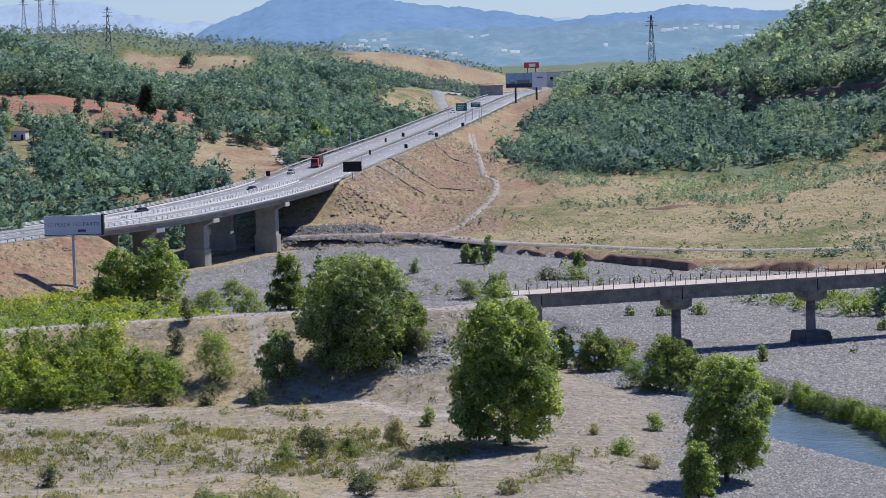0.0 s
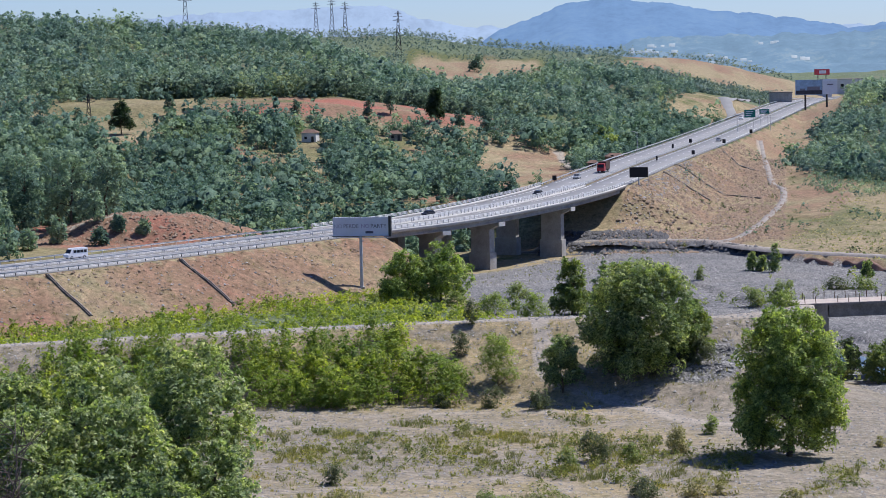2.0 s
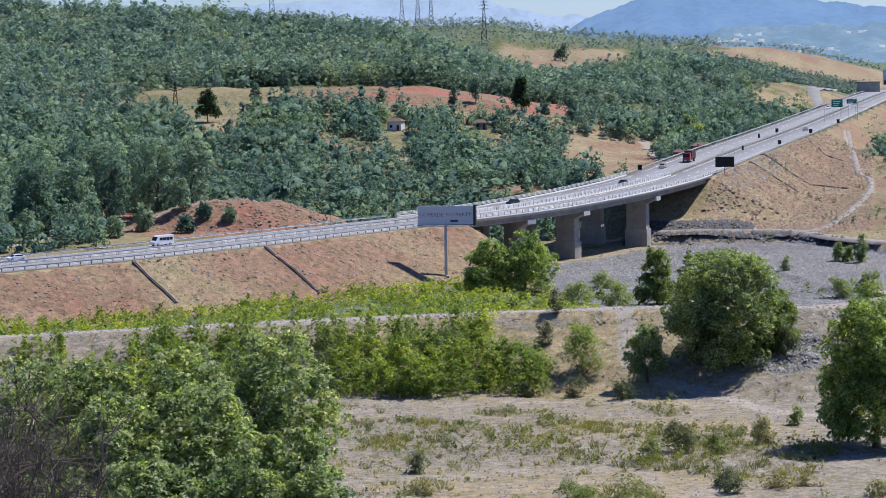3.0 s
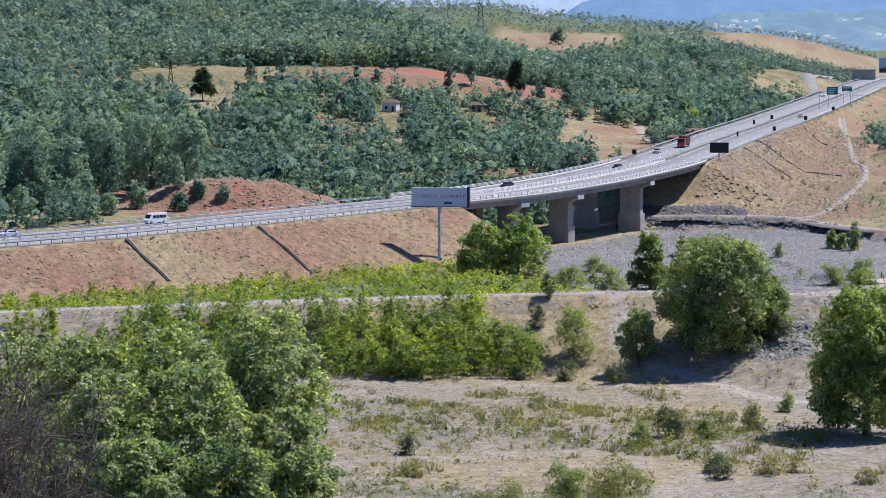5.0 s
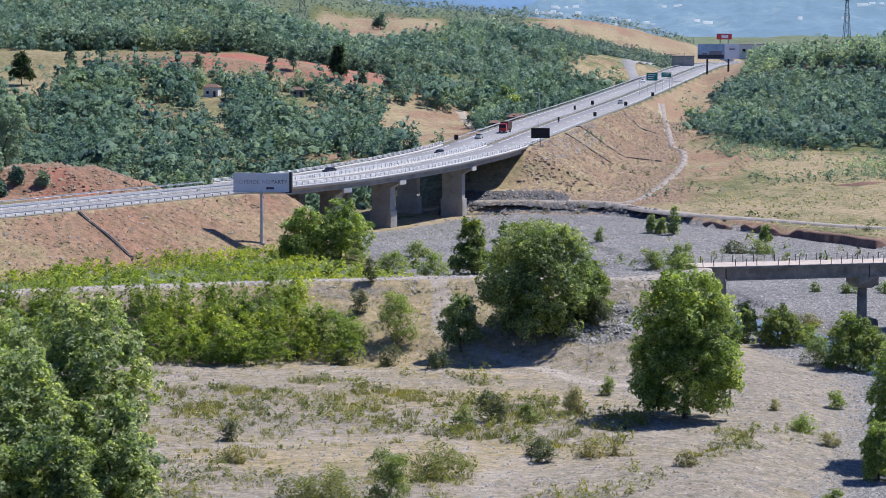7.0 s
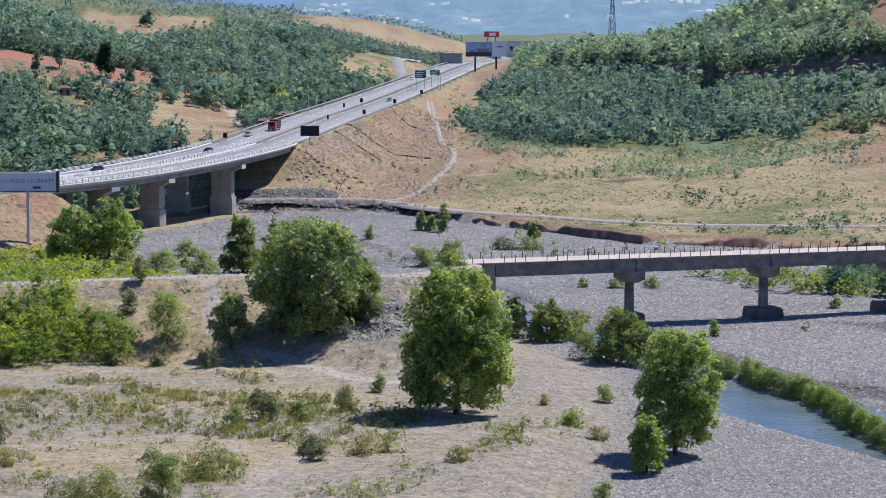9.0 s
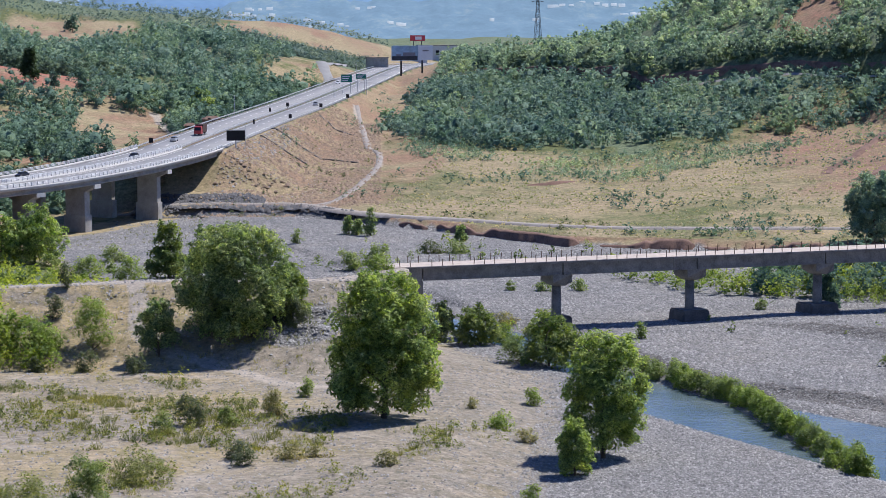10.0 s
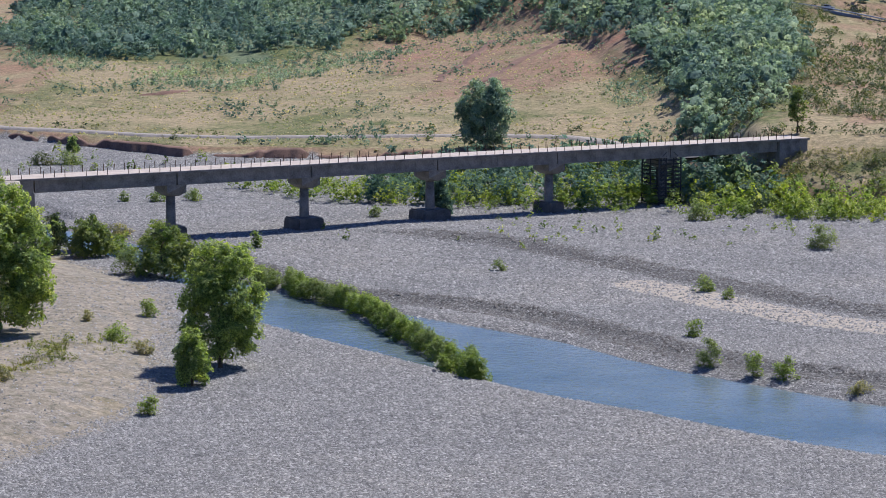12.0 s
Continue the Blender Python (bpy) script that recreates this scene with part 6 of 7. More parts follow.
stones("riprap_wall", scatter(rs, 11000, (-4.4, 0.75), (650, 705), wall_foot), RIPRAP, "low wall of dark quarried boulders below a track", 51, (0.5, 1.25))
stones("riprap_wall", scatter(rs, 1300, (-4.2, -1.4), (705.5, 711.5), lambda x, y, r, az: r > 0), RIPRAP, "upper tier of dark quarried boulders", 52, (0.35, 1.0))
stones("rubble_heap", scatter(rs, 260, (11.2, 12.8), (573, 587), lambda x, y, r, az: r > 0), RIPRAP, "heap of grey rubble on the far bank", 53, (0.4, 1.1))

# ---- signs, masts, vehicles and small buildings ----
PANEL_GREY = plain("billboard_sheet", (0.58, 0.59, 0.65), 0.6, 0, 0.05, 0.3)
PANEL_WHITE = plain("white_sheet", (0.72, 0.75, 0.80), 0.6, 0, 0.06, 0.3)
PANEL_BLACK = plain("black_screen", (0.012, 0.012, 0.015), 0.45, 0, 0.2, 0.5)
PANEL_GREEN = plain("green_sign", (0.012, 0.16, 0.13), 0.5, 0, 0.08, 0.6)
PANEL_BLUE = plain("pale_blue_print", (0.30, 0.42, 0.55), 0.6, 0, 0.25, 0.25)
PANEL_DARK = plain("dark_print", (0.05, 0.055, 0.07), 0.6, 0, 0.3, 0.4)
PANEL_RED = plain("red_print", (0.50, 0.07, 0.09), 0.6, 0, 0.1, 0.4)
INK = plain("dark_ink", (0.07, 0.07, 0.10), 0.6)
INK_MID = plain("grey_ink", (0.20, 0.20, 0.24), 0.6)
INK_LILAC = plain("lilac_ink", (0.33, 0.27, 0.40), 0.6)
INK_FAINT = plain("faint_ink", (0.36, 0.36, 0.42), 0.6)
PAINT_CAR = {"white": plain("white_car_paint", (0.75, 0.76, 0.78), 0.25, 0, 0.04), "dark": plain("dark_car_paint", (0.04, 0.045, 0.055), 0.25, 0.1, 0.1),
             "silver": plain("silver_car_paint", (0.42, 0.44, 0.46), 0.25, 0.4, 0.05), "red": plain("red_truck_paint", (0.36, 0.04, 0.045), 0.3, 0, 0.1)}
GLASS = plain("dark_car_glass", (0.02, 0.024, 0.03), 0.1, 0, 0.1)
RUBBER = plain("tyre_rubber", (0.02, 0.02, 0.02), 0.9)
LOAD = plain("dark_load", (0.07, 0.045, 0.04), 0.9, 0, 0.3, 0.8)
ROOF_TILE = plain("weathered_roof", (0.17, 0.11, 0.085), 0.95, 0, 0.25, 0.8, 0.3)
PLASTER = plain("whitewash", (0.62, 0.61, 0.60), 0.9, 0, 0.12, 0.5, 0.1)
CHUTE = plain("dark_drain_concrete", (0.115, 0.10, 0.085), 0.95, 0, 0.3, 0.6, 0.3)


def words(text, size, mat, parent, at, name="word"):
    cu = bpy.data.curves.new(name, "FONT")
    cu.body, cu.size, cu.extrude = text, size, 0.006
    ob = new(name, cu)
    me = bpy.data.meshes.new_from_object(ob)
    bpy.data.objects.remove(ob)
    return part(name, me, mat, parent, at=at)


def ground_at(x, y):
    return float(ground(np.array([x]), np.array([y]))[0])


# the billboard at the foot of the bank
bx, by = -87.7, 583.0
billboard = thing("billboard", "grey roadside billboard with lettering on one tall steel post", "billboard", pose(bx, by, ground_at(bx, by), 0, 0, 1.0))
bm = bmesh.new()
tube(bm, (0, 0, -0.5), (0, 0, 12.6), 0.42, 0.36, 16)
part("post", bm, STEEL, billboard)
part("foot_plate", one_box(-0.8, -0.8, -0.2, 0.8, 0.8, 0.15, bevel=0.04), CONCRETE, billboard)
panel = part("panel", one_box(-6.7, -0.30, 12.4, 6.75, 0.35, 16.9, bevel=0.03), PANEL_GREY, billboard, "pale grey printed sheet")
part("frame", one_box(6.76, -0.42, 12.2, 7.35, 1.6, 17.1, bevel=0.03), STEEL_DARK, billboard, "dark steel end frame")
part("frame", one_box(-6.9, -0.26, 12.22, 6.75, 0.3, 12.38), STEEL_DARK, billboard)
x = -6.45
for text, mat, step in (("NO", INK_FAINT, 2.3), ("PERDE", INK_MID, 4.25), ("NO", INK_LILAC, 2.35), ("PARTY", INK, 4.0)):
    words(text, 1.3, mat, panel, pose(x, -0.315, 14.35, 90, 0, 0))
    x += step
part("logo_mark", one_box(1.2, -0.315, 13.0, 3.1, -0.305, 13.55), INK, panel, "dark block standing for a mark")
part("catwalk", one_box(-6.6, -1.2, 12.0, 6.7, -0.45, 12.12), STEEL, billboard)

# black message screen at the motorway's edge
p, h = at_along(HIGHWAY, s_at_x(-29.0))
screen = thing("message_screen", "black electronic message screen on a steel post", "road sign", pose(p[0] + 1.6, p[1], ground_at(p[0] + 1.6, p[1]), 0, 0, 6))
bm = bmesh.new()
tube(bm, (0, 0, -0.5), (0, 0, 2.6), 0.22, 0.2, 10)
part("post", bm, STEEL, screen)
part("cabinet", one_box(-2.8, -0.25, 2.2, 2.8, 0.25, 5.2, bevel=0.05), PANEL_BLACK, screen)
part("visor", one_box(-2.8, -0.75, 5.21, 2.8, 0.25, 5.3), STEEL_DARK, screen)
bm = bmesh.new()
tube(bm, (-0.6, 0, 5.3), (-0.6, 0, 7.6), 0.05, 0.04, 6)
tube(bm, (2.9, 0, -0.2), (2.9, 0, 7.0), 0.06, 0.05, 6)
part("aerial", bm, STEEL, screen)

# twin billboard at the top of the climb
tx, ty = 43.0, 1318.0
twin = thing("twin_billboard", "large double billboard on steel posts at the roadside", "billboard", pose(tx, ty, 24.5, 0, 0, -2))
for px_ in (-2.0, 9.2):
    bm = bmesh.new()
    tube(bm, (px_, 0.6, -6), (px_, 0.6, 10.5), 0.55, 0.5, 12)
    part("post", bm, STEEL_DARK, twin)
panel = part("panel", one_box(-7.2, -0.3, 9.2, 7.0, 0.3, 17.2, bevel=0.04), PANEL_BLUE, twin, "pale blue printed sheet")
part("print", one_box(-6.9, -0.33, 9.5, 6.7, -0.302, 11.6), PANEL_DARK, panel)
part("print", one_box(-1.0, -0.33, 11.61, 5.6, -0.302, 13.6), INK_MID, panel)
part("print", one_box(-4.6, -0.33, 11.61, -2.2, -0.302, 12.6), INK_MID, panel)
panel = part("panel", one_box(7.1, -0.3, 9.4, 14.8, 0.3, 17.3, bevel=0.04), PANEL_WHITE, twin, "white printed sheet")
part("print", one_box(9.4, -0.33, 14.2, 12.6, -0.302, 14.9), INK_MID, panel)

# green direction signs and lamp posts on the motorway
for x, y, w, hh, zb, label in ((9.5, 1060, 4.7, 3.3, 5.2, "large green motorway direction sign"), (16.0, 1085, 4.3, 2.0, 5.8, "smaller green motorway direction sign")):
    sign = thing("direction_sign", label + " on two posts", "road sign", pose(x, y, float(near_line(HIGHWAY, np.array([x]), np.array([y]))[1][0]), 0, 0, 0), "direction signs")
    part("board", one_box(-w / 2, -0.1, zb, w / 2, 0.1, zb + hh, bevel=0.04), PANEL_GREEN, sign)
    for k in range(3):
        part("text_bar", one_box(-w * 0.38, -0.115, zb + hh * (0.2 + 0.25 * k), w * (0.12 + 0.1 * k), -0.105, zb + hh * (0.28 + 0.25 * k)), PANEL_WHITE, sign)
    for u in (-w * 0.35, w * 0.35):
        bm = bmesh.new()
        tube(bm, (u, 0.15, -0.3), (u, 0.15, zb + hh * 0.9), 0.12, 0.1, 8)
        part("post", bm, STEEL, sign)
for x, y, hh in ((4.0, 1036, 8.0), (18.4, 1078, 8.4), (-33.0, 905, 7.0), (16.0, 1240, 8.0)):
    lamp = thing("street_lamp", "slim grey steel lamp post beside the motorway", "street lamp", pose(x, y, ground_at(x, y), 0, 0, 0), "lamp posts")
    bm = bmesh.new()
    tube(bm, (0, 0, -0.3), (0, 0, hh), 0.14, 0.09, 8)
    part("pole", bm, STEEL, lamp)
    bm = bmesh.new()
    tube(bm, (0, 0, hh), (-1.2, 0, hh + 0.35), 0.06, 0.05, 6)
    box(bm, -1.9, -0.14, hh + 0.28, -1.1, 0.14, hh + 0.46)
    part("lamp_head", bm, STEEL, lamp)
for x, y, hh, w in ((-12.0, 861, 2.4, 1.1), (-1.4, 929, 2.4, 1.2), (9.4, 1006, 2.4, 1.2), (-14.0, 934, 2.5, 1.1), (-20.0, 905, 2.2, 0.7), (-53.1, 756, 2.0, 1.3), (-24.0, 838, 2.0, 0.6)):
    z = float(near_line(HIGHWAY, np.array([x]), np.array([y]))[1][0])
    sign = thing("traffic_sign", "small dark-backed traffic sign on a post", "road sign", pose(x, y, z), "traffic signs")
    bm = bmesh.new()
    tube(bm, (0, 0, -0.3), (0, 0, hh), 0.05, 0.05, 6)
    part("post", bm, STEEL_DARK, sign)
    part("plate", one_box(-w / 2, -0.06, hh - 1.5, w / 2, -0.02, hh, bevel=0.015), PANEL_BLACK, sign)


def pylon(x, y, height, spread, label):
    """A lattice mast with cross-arms."""
    t = thing("pylon", label, "pylon", pose(x, y, ground_at(x, y), 0, 0, 12), "power line pylons")
    bm = bmesh.new()
    n = 7
    wide = lambda k: spread * (1 - 0.86 * k / n)
    for k in range(n):
        z0, z1, a, b = height * k / n, height * (k + 1) / n, wide(k) / 2, wide(k + 1) / 2
        for sx, sy in ((1, 1), (1, -1), (-1, 1), (-1, -1)):
            tube(bm, (sx * a, sy * a, z0 - (0.5 if k == 0 else 0)), (sx * b, sy * b, z1), 0.16, 0.14, 4)
        for s in (1, -1):
            tube(bm, (-a, s * a, z0), (b, s * b, z1), 0.09, 0.09, 4)
            tube(bm, (a, s * a, z0), (-b, s * b, z1), 0.09, 0.09, 4)
            tube(bm, (s * a, -a, z0), (s * b, b, z1), 0.09, 0.09, 4)
    part("mast", bm, STEEL_DARK, t)
    for z, w in ((0.80, 0.95), (0.88, 0.8), (0.95, 0.6)):
        bm = bmesh.new()
        for s in (1, -1):
            tube(bm, (0, 0, z * height + 0.5), (s * w * spread, 0, z * height), 0.12, 0.06, 4)
            tube(bm, (0, 0, z * height - 0.3), (s * w * spread, 0, z * height), 0.12, 0.06, 4)
        part("cross_arm", bm, STEEL_DARK, t)


pylon(-285, 1287, 25, 4.0, "tall grey lattice pylon above the wood")
pylon(-227, 1705, 32, 4.2, "grey lattice pylon on the ridge")
for x, y, hh in ((-313, 1874, 24), (-301, 1876, 28), (-291, 1878, 25)):
    pylon(x, y, hh, 3.8, "far grey lattice pylon on the skyline")
pylon(138, 1594, 34, 4.4, "grey lattice pylon beyond the wooded hill")
pylon(-241, 915, 15, 2.6, "small lattice mast in a clearing")


def house(x, y, w, d, hh, turn, wall_mat, label):
    t = thing("house", label, "house", pose(x, y, ground_at(x, y), 0, 0, turn))
    part("wall", one_box(-w / 2, -d / 2, -0.8, w / 2, d / 2, hh, bevel=0.03), wall_mat, t)
    bm = bmesh.new()
    e = 0.45
    a = [bm.verts.new(q) for q in ((-w / 2 - e, -d / 2 - e, hh - 0.1), (w / 2 + e, -d / 2 - e, hh - 0.1), (w / 2 + e, d / 2 + e, hh - 0.1), (-w / 2 - e, d / 2 + e, hh - 0.1),
                                   (-w / 2 + d * 0.3, 0, hh + d * 0.26), (w / 2 - d * 0.3, 0, hh + d * 0.26))]
    for q in ((0, 1, 5, 4), (1, 2, 5), (2, 3, 4, 5), (3, 0, 4), (3, 2, 1, 0)):
        bm.faces.new([a[i] for i in q])
    part("roof", bm, ROOF_TILE, t)
    part("door", one_box(w * 0.18, -d / 2 - 0.06, -0.2, w * 0.18 + 0.95, -d / 2 - 0.003, 1.9), STEEL_DARK, t)
    part("window", one_box(-w * 0.3, -d / 2 - 0.06, 0.9, -w * 0.3 + 1.0, -d / 2 - 0.003, 1.9), GLASS, t)


house(-154.9, 909, 5.6, 4.5, 3.4, -8, PLASTER, "small whitewashed house among trees")
house(-125.5, 927, 5.0, 4.2, 2.6, 10, CONCRETE_OLD, "small grey stone hut with a low roof")
house(-40.0, 876, 6.0, 4.0, 1.5, 14, ROOF_TILE, "low brown shed beside the motorway")
house(-46.0, 845, 3.6, 3.0, 2.2, 4, ROOF_TILE, "tiny brown hut beside the motorway")
for x, y, w, d, hh, mat, label in ((32.0, 1500, 13, 8, 6, CONCRETE, "grey concrete retaining wall at the hilltop"), (92, 1990, 34, 14, 12, PLASTER, "pale warehouse on the skyline"),
                                   (70, 1800, 9, 8, 8, PLASTER, "small white roadside building")):
    t = thing("building", label, "building", pose(x, y, ground_at(x, y), 0, 0, 4))
    part("wall", one_box(-w / 2, -d / 2, -3, w / 2, d / 2, hh), mat, t)
    part("roof", one_box(-w / 2 - 0.4, -d / 2 - 0.4, hh + 0.003, w / 2 + 0.4, d / 2 + 0.4, hh + 0.5), CONCRETE_OLD, t)
    for k in range(3 if w > 14 else 0):
        part("window", one_box(-w / 2 + 2 + 6 * k, -d / 2 - 0.1, hh * 0.4, -w / 2 + 4.5 + 6 * k, -d / 2 - 0.003, hh * 0.7), GLASS, t)
red_board = thing("red_billboard", "far red printed billboard on two posts", "billboard", pose(71, 1880, ground_at(71, 1880)))
part("panel", one_box(-5.7, -0.3, 13.6, 5.7, 0.3, 17.9), PANEL_RED, red_board)
part("print", one_box(-2, -0.34, 14.6, 3, -0.302, 16.9), PANEL_WHITE, red_board)
for u in (-5, 5):
    bm = bmesh.new()
    tube(bm, (u * 0.6, 0.5, -1), (u * 0.6, 0.5, 14), 0.35, 0.3, 8)
    part("post", bm, STEEL_DARK, red_board)


# ---- vehicles ----
def wheels(t, xs, half, radius):
    for x in xs:
        for s in (1, -1):
            bm = bmesh.new()
            tube(bm, (x, s * half - 0.11, radius), (x, s * half + 0.11, radius), radius, radius, 14)
            w = part("wheel", bm, RUBBER, t)
            bm = bmesh.new()
            tube(bm, (x, s * (half + 0.112), radius), (x, s * (half + 0.13), radius), radius * 0.55, radius * 0.5, 10)
            part("rim", bm, STEEL, w)


def loft(profile, half, tuck):
    """A body from a side profile, drawn in towards the top."""
    bm = bmesh.new()
    top = max(z for _, z in profile)
    a = [bm.verts.new((x, half - tuck * max(0, z - 0.9) / max(top - 0.9, 0.01), z)) for x, z in profile]
    b = [bm.verts.new((x, -half + tuck * max(0, z - 0.9) / max(top - 0.9, 0.01), z)) for x, z in profile]
    bm.faces.new(a)
    bm.faces.new(b[::-1])
    n = len(profile)
    for i in range(n):
        bm.faces.new((a[i], b[i], b[(i + 1) % n], a[(i + 1) % n]))
    bmesh.ops.recalc_face_normals(bm, faces=bm.faces)
    bmesh.ops.bevel(bm, geom=bm.edges[:], offset=0.05, segments=2, affect="EDGES")
    return bm


def on_road(s, off, flip):
    p, h = at_along(HIGHWAY, s)
    return pose(p[0] - math.sin(h) * off, p[1] + math.cos(h) * off, p[2] + 0.02, 0, 0, math.degrees(h) + (180 if flip else 0))


def car(m, paint, label):
    t = thing("car", label, "car", m, "cars on the motorway")
    part("body", loft([(-2.1, 0.3), (2.1, 0.3), (2.15, 0.72), (1.1, 0.92), (0.45, 1.42), (-1.2, 1.45), (-1.95, 0.98), (-2.15, 0.9)], 0.86, 0.18), PAINT_CAR[paint], t)
    for s in (1, -1):
        part("side_window", one_box(-1.35, s * 0.80 - 0.03, 0.98, 0.55, s * 0.80 + 0.03, 1.33), GLASS, t)
    part("windscreen", one_box(-0.02, -0.68, -0.3, 0.02, 0.68, 0.3), GLASS, t, at=pose(0.84, 0, 1.2, 0, -52, 0))
    part("rear_window", one_box(-0.02, -0.66, -0.22, 0.02, 0.66, 0.22), GLASS, t, at=pose(-1.62, 0, 1.24, 0, 58, 0))
    wheels(t, (-1.3, 1.32), 0.78, 0.31)


def minibus(m, label):
    t = thing("minibus", label, "van", m)
    part("body", loft([(-2.9, 0.4), (2.9, 0.4), (2.95, 1.0), (2.35, 1.28), (1.75, 2.25), (1.3, 2.5), (-2.9, 2.5)], 1.0, 0.12), PAINT_CAR["white"], t)
    for s in (1, -1):
        for k in range(4):
            part("side_window", one_box(-2.5 + k * 1.0, s * 0.96 - 0.03, 1.38, -1.68 + k * 1.0, s * 0.96 + 0.03, 2.02), GLASS, t)
    part("windscreen", one_box(-0.02, -0.86, -0.5, 0.02, 0.86, 0.5), GLASS, t, at=pose(2.1, 0, 1.78, 0, -32, 0))
    wheels(t, (-1.8, 1.85), 0.9, 0.36)


def lorry(m, label):
    t = thing("lorry", label, "truck", m)
    part("cab", loft([(2.2, 0.6), (4.4, 0.6), (4.45, 1.6), (4.1, 2.9), (2.2, 3.0)], 1.22, 0.1), PAINT_CAR["red"], t)
    part("windscreen", one_box(-0.03, -1.0, -0.5, 0.03, 1.0, 0.5), GLASS, t, at=pose(4.33, 0, 2.15, 0, -14, 0))
    part("chassis", one_box(-4.6, -0.9, 0.6, 2.2, 0.9, 0.95), STEEL_DARK, t)
    part("load_body", one_box(-4.7, -1.25, 0.96, 2.0, 1.25, 3.5, bevel=0.06), LOAD, t, "dark covered load")
    wheels(t, (-3.6, -2.3, 3.3), 1.05, 0.5)


s_of = lambda x, y: float(near_line(HIGHWAY, np.array([x]), np.array([y]))[2][0])
minibus(on_road(s_of(-137, 551), 21.5, True), "white minibus with dark side windows")
car(on_road(s_of(-166, 521), 21.5, True), "white", "white hatchback on the far carriageway")
lorry(on_road(s_of(-24, 790), 18.0, True), "red lorry with a dark covered load")
car(on_road(s_of(-26, 764), 21.0, True), "silver", "silver car on the far carriageway")
car(on_road(s_of(-62, 646), 21.0, True), "dark", "dark saloon car crossing the viaduct")
car(on_road(s_of(-36, 705), 17.5, True), "dark", "dark car leaving the viaduct")
car(on_road(s_of(27, 1180), 20.0, True), "white", "white car near the hilltop")
car(on_road(s_of(2, 960), 6.0, False), "silver", "silver car climbing the near carriageway")

# ---- drains on the banks ----
def chute(a, b, label, width=0.6):
    """A stepped concrete channel down a bank."""
    t = thing("drain_chute", label, "drain", group="bank drains")
    n = max(6, int(math.hypot(b[0] - a[0], b[1] - a[1]) / 1.1))
    xs, ys = np.linspace(a[0], b[0], n), np.linspace(a[1], b[1], n)
    line = np.stack([xs, ys, ground(xs, ys) + 0.06], 1)
    for side in (-1, 1):
        o = side * width / 2
        v, f = ribbon(line, (o - 0.12, o - 0.12, o + 0.12, o + 0.12), (-0.3, 0.26, 0.26, -0.3))
        part("kerb", mesh_of("kerb", v, f), CONCRETE_OLD if side > 0 else CHUTE, t)
    v, f = ribbon(line, (-width / 2 + 0.12, width / 2 - 0.12), (0.03, 0.03))
    part("channel", mesh_of("channel", v, f), CHUTE, t)


for a, b in (((-150.3, 530.4), (-138.1, 521.0)), ((-126.6, 559.2), (-112.4, 549.7)), 
             ((-20.5, 793), (-5.5, 783)), ((-17.5, 824), (10.5, 794)), ((-2.0, 909), (10.7, 877))):
    chute(a, b, "dark concrete drain channel down the bank")

# road on the far hillside with a parked car
hill_road = curve([(225, 760, 0), (240, 733, 0), (252, 712, 0), (264, 703, 0), (281, 697, 0), (310, 690, 0)])
hill_road[:, 2] = np.interp(hill_road[:, 0], [225, 252, 264, 281, 310], [37.0, 34.6, 32.6, 29.0, 24.0])
hw_thing = thing("hillside_road", "narrow pale hillside road with a low guard rail", "road")
v, f = ribbon(hill_road, (-3.2, -3.2, 3.2, 3.2), (-2.5, 0.0, 0.0, -2.5))
part("surface", mesh_of("surface", v, f), ASPHALT, hw_thing)
v, f = ribbon(hill_road, (-3.1, -3.1, -2.95, -2.95), (0.45, 0.8, 0.8, 0.45))
part("beam", mesh_of("beam", v, f), STEEL, hw_thing)
for q in hill_road[::1]:
    part("post", DARK_POST_ME, None, hw_thing, at=pose(q[0] - 0.9, q[1] - 2.9, q[2] + 0.8))
i = int(np.argmin(np.abs(hill_road[:, 0] - 263)))
car(pose(hill_road[i, 0], hill_road[i, 1], hill_road[i, 2] + 0.02, 0, 0, -22), "silver", "pale blue-grey car on the hillside road")


# ---- tracks ----
TRACK = plain("beaten_track", (0.265, 0.24, 0.215), 0.95, 0, 0.25, 0.5, 0.3)


def strip(name, line, half, mat, label, lift):
    """A road or track laid on the land; its crown stands a little proud."""
    n = max(int(np.sum(np.hypot(*np.diff(line[:, :2], axis=0).T)) / 4), 8)
    s = np.linspace(0, np.sum(np.hypot(*np.diff(line[:, :2], axis=0).T)), n)
    pts = np.array([at_along(line, q)[0] for q in s])
    pts[:, 2] = ground(pts[:, 0], pts[:, 1]) + lift
    wob = half * (1 + 0.25 * ripple(pts[:, 0], pts[:, 1], 12, 3))
    d = np.gradient(pts[:, :2], axis=0)
    d /= np.linalg.norm(d, axis=1)[:, None]
    nrm = np.stack([-d[:, 1], d[:, 0]], 1)
    v = []
    for o, h in ((1.25, -0.7), (1.0, 0), (0, 0.05), (-1.0, 0), (-1.25, -0.7)):
        q = pts.copy()
        q[:, :2] += nrm * (wob * o)[:, None]
        q[:, 2] += h
        v.append(q)
    i = np.arange(5 * n).reshape(5, n)
    f = np.stack([i[:-1, :-1], i[1:, :-1], i[1:, 1:], i[:-1, 1:]], -1).reshape(-1, 4)
    me = mesh_of(name, np.concatenate(v), f)
    return tagged(part(name, me, mat), label, "road", kind="structure")


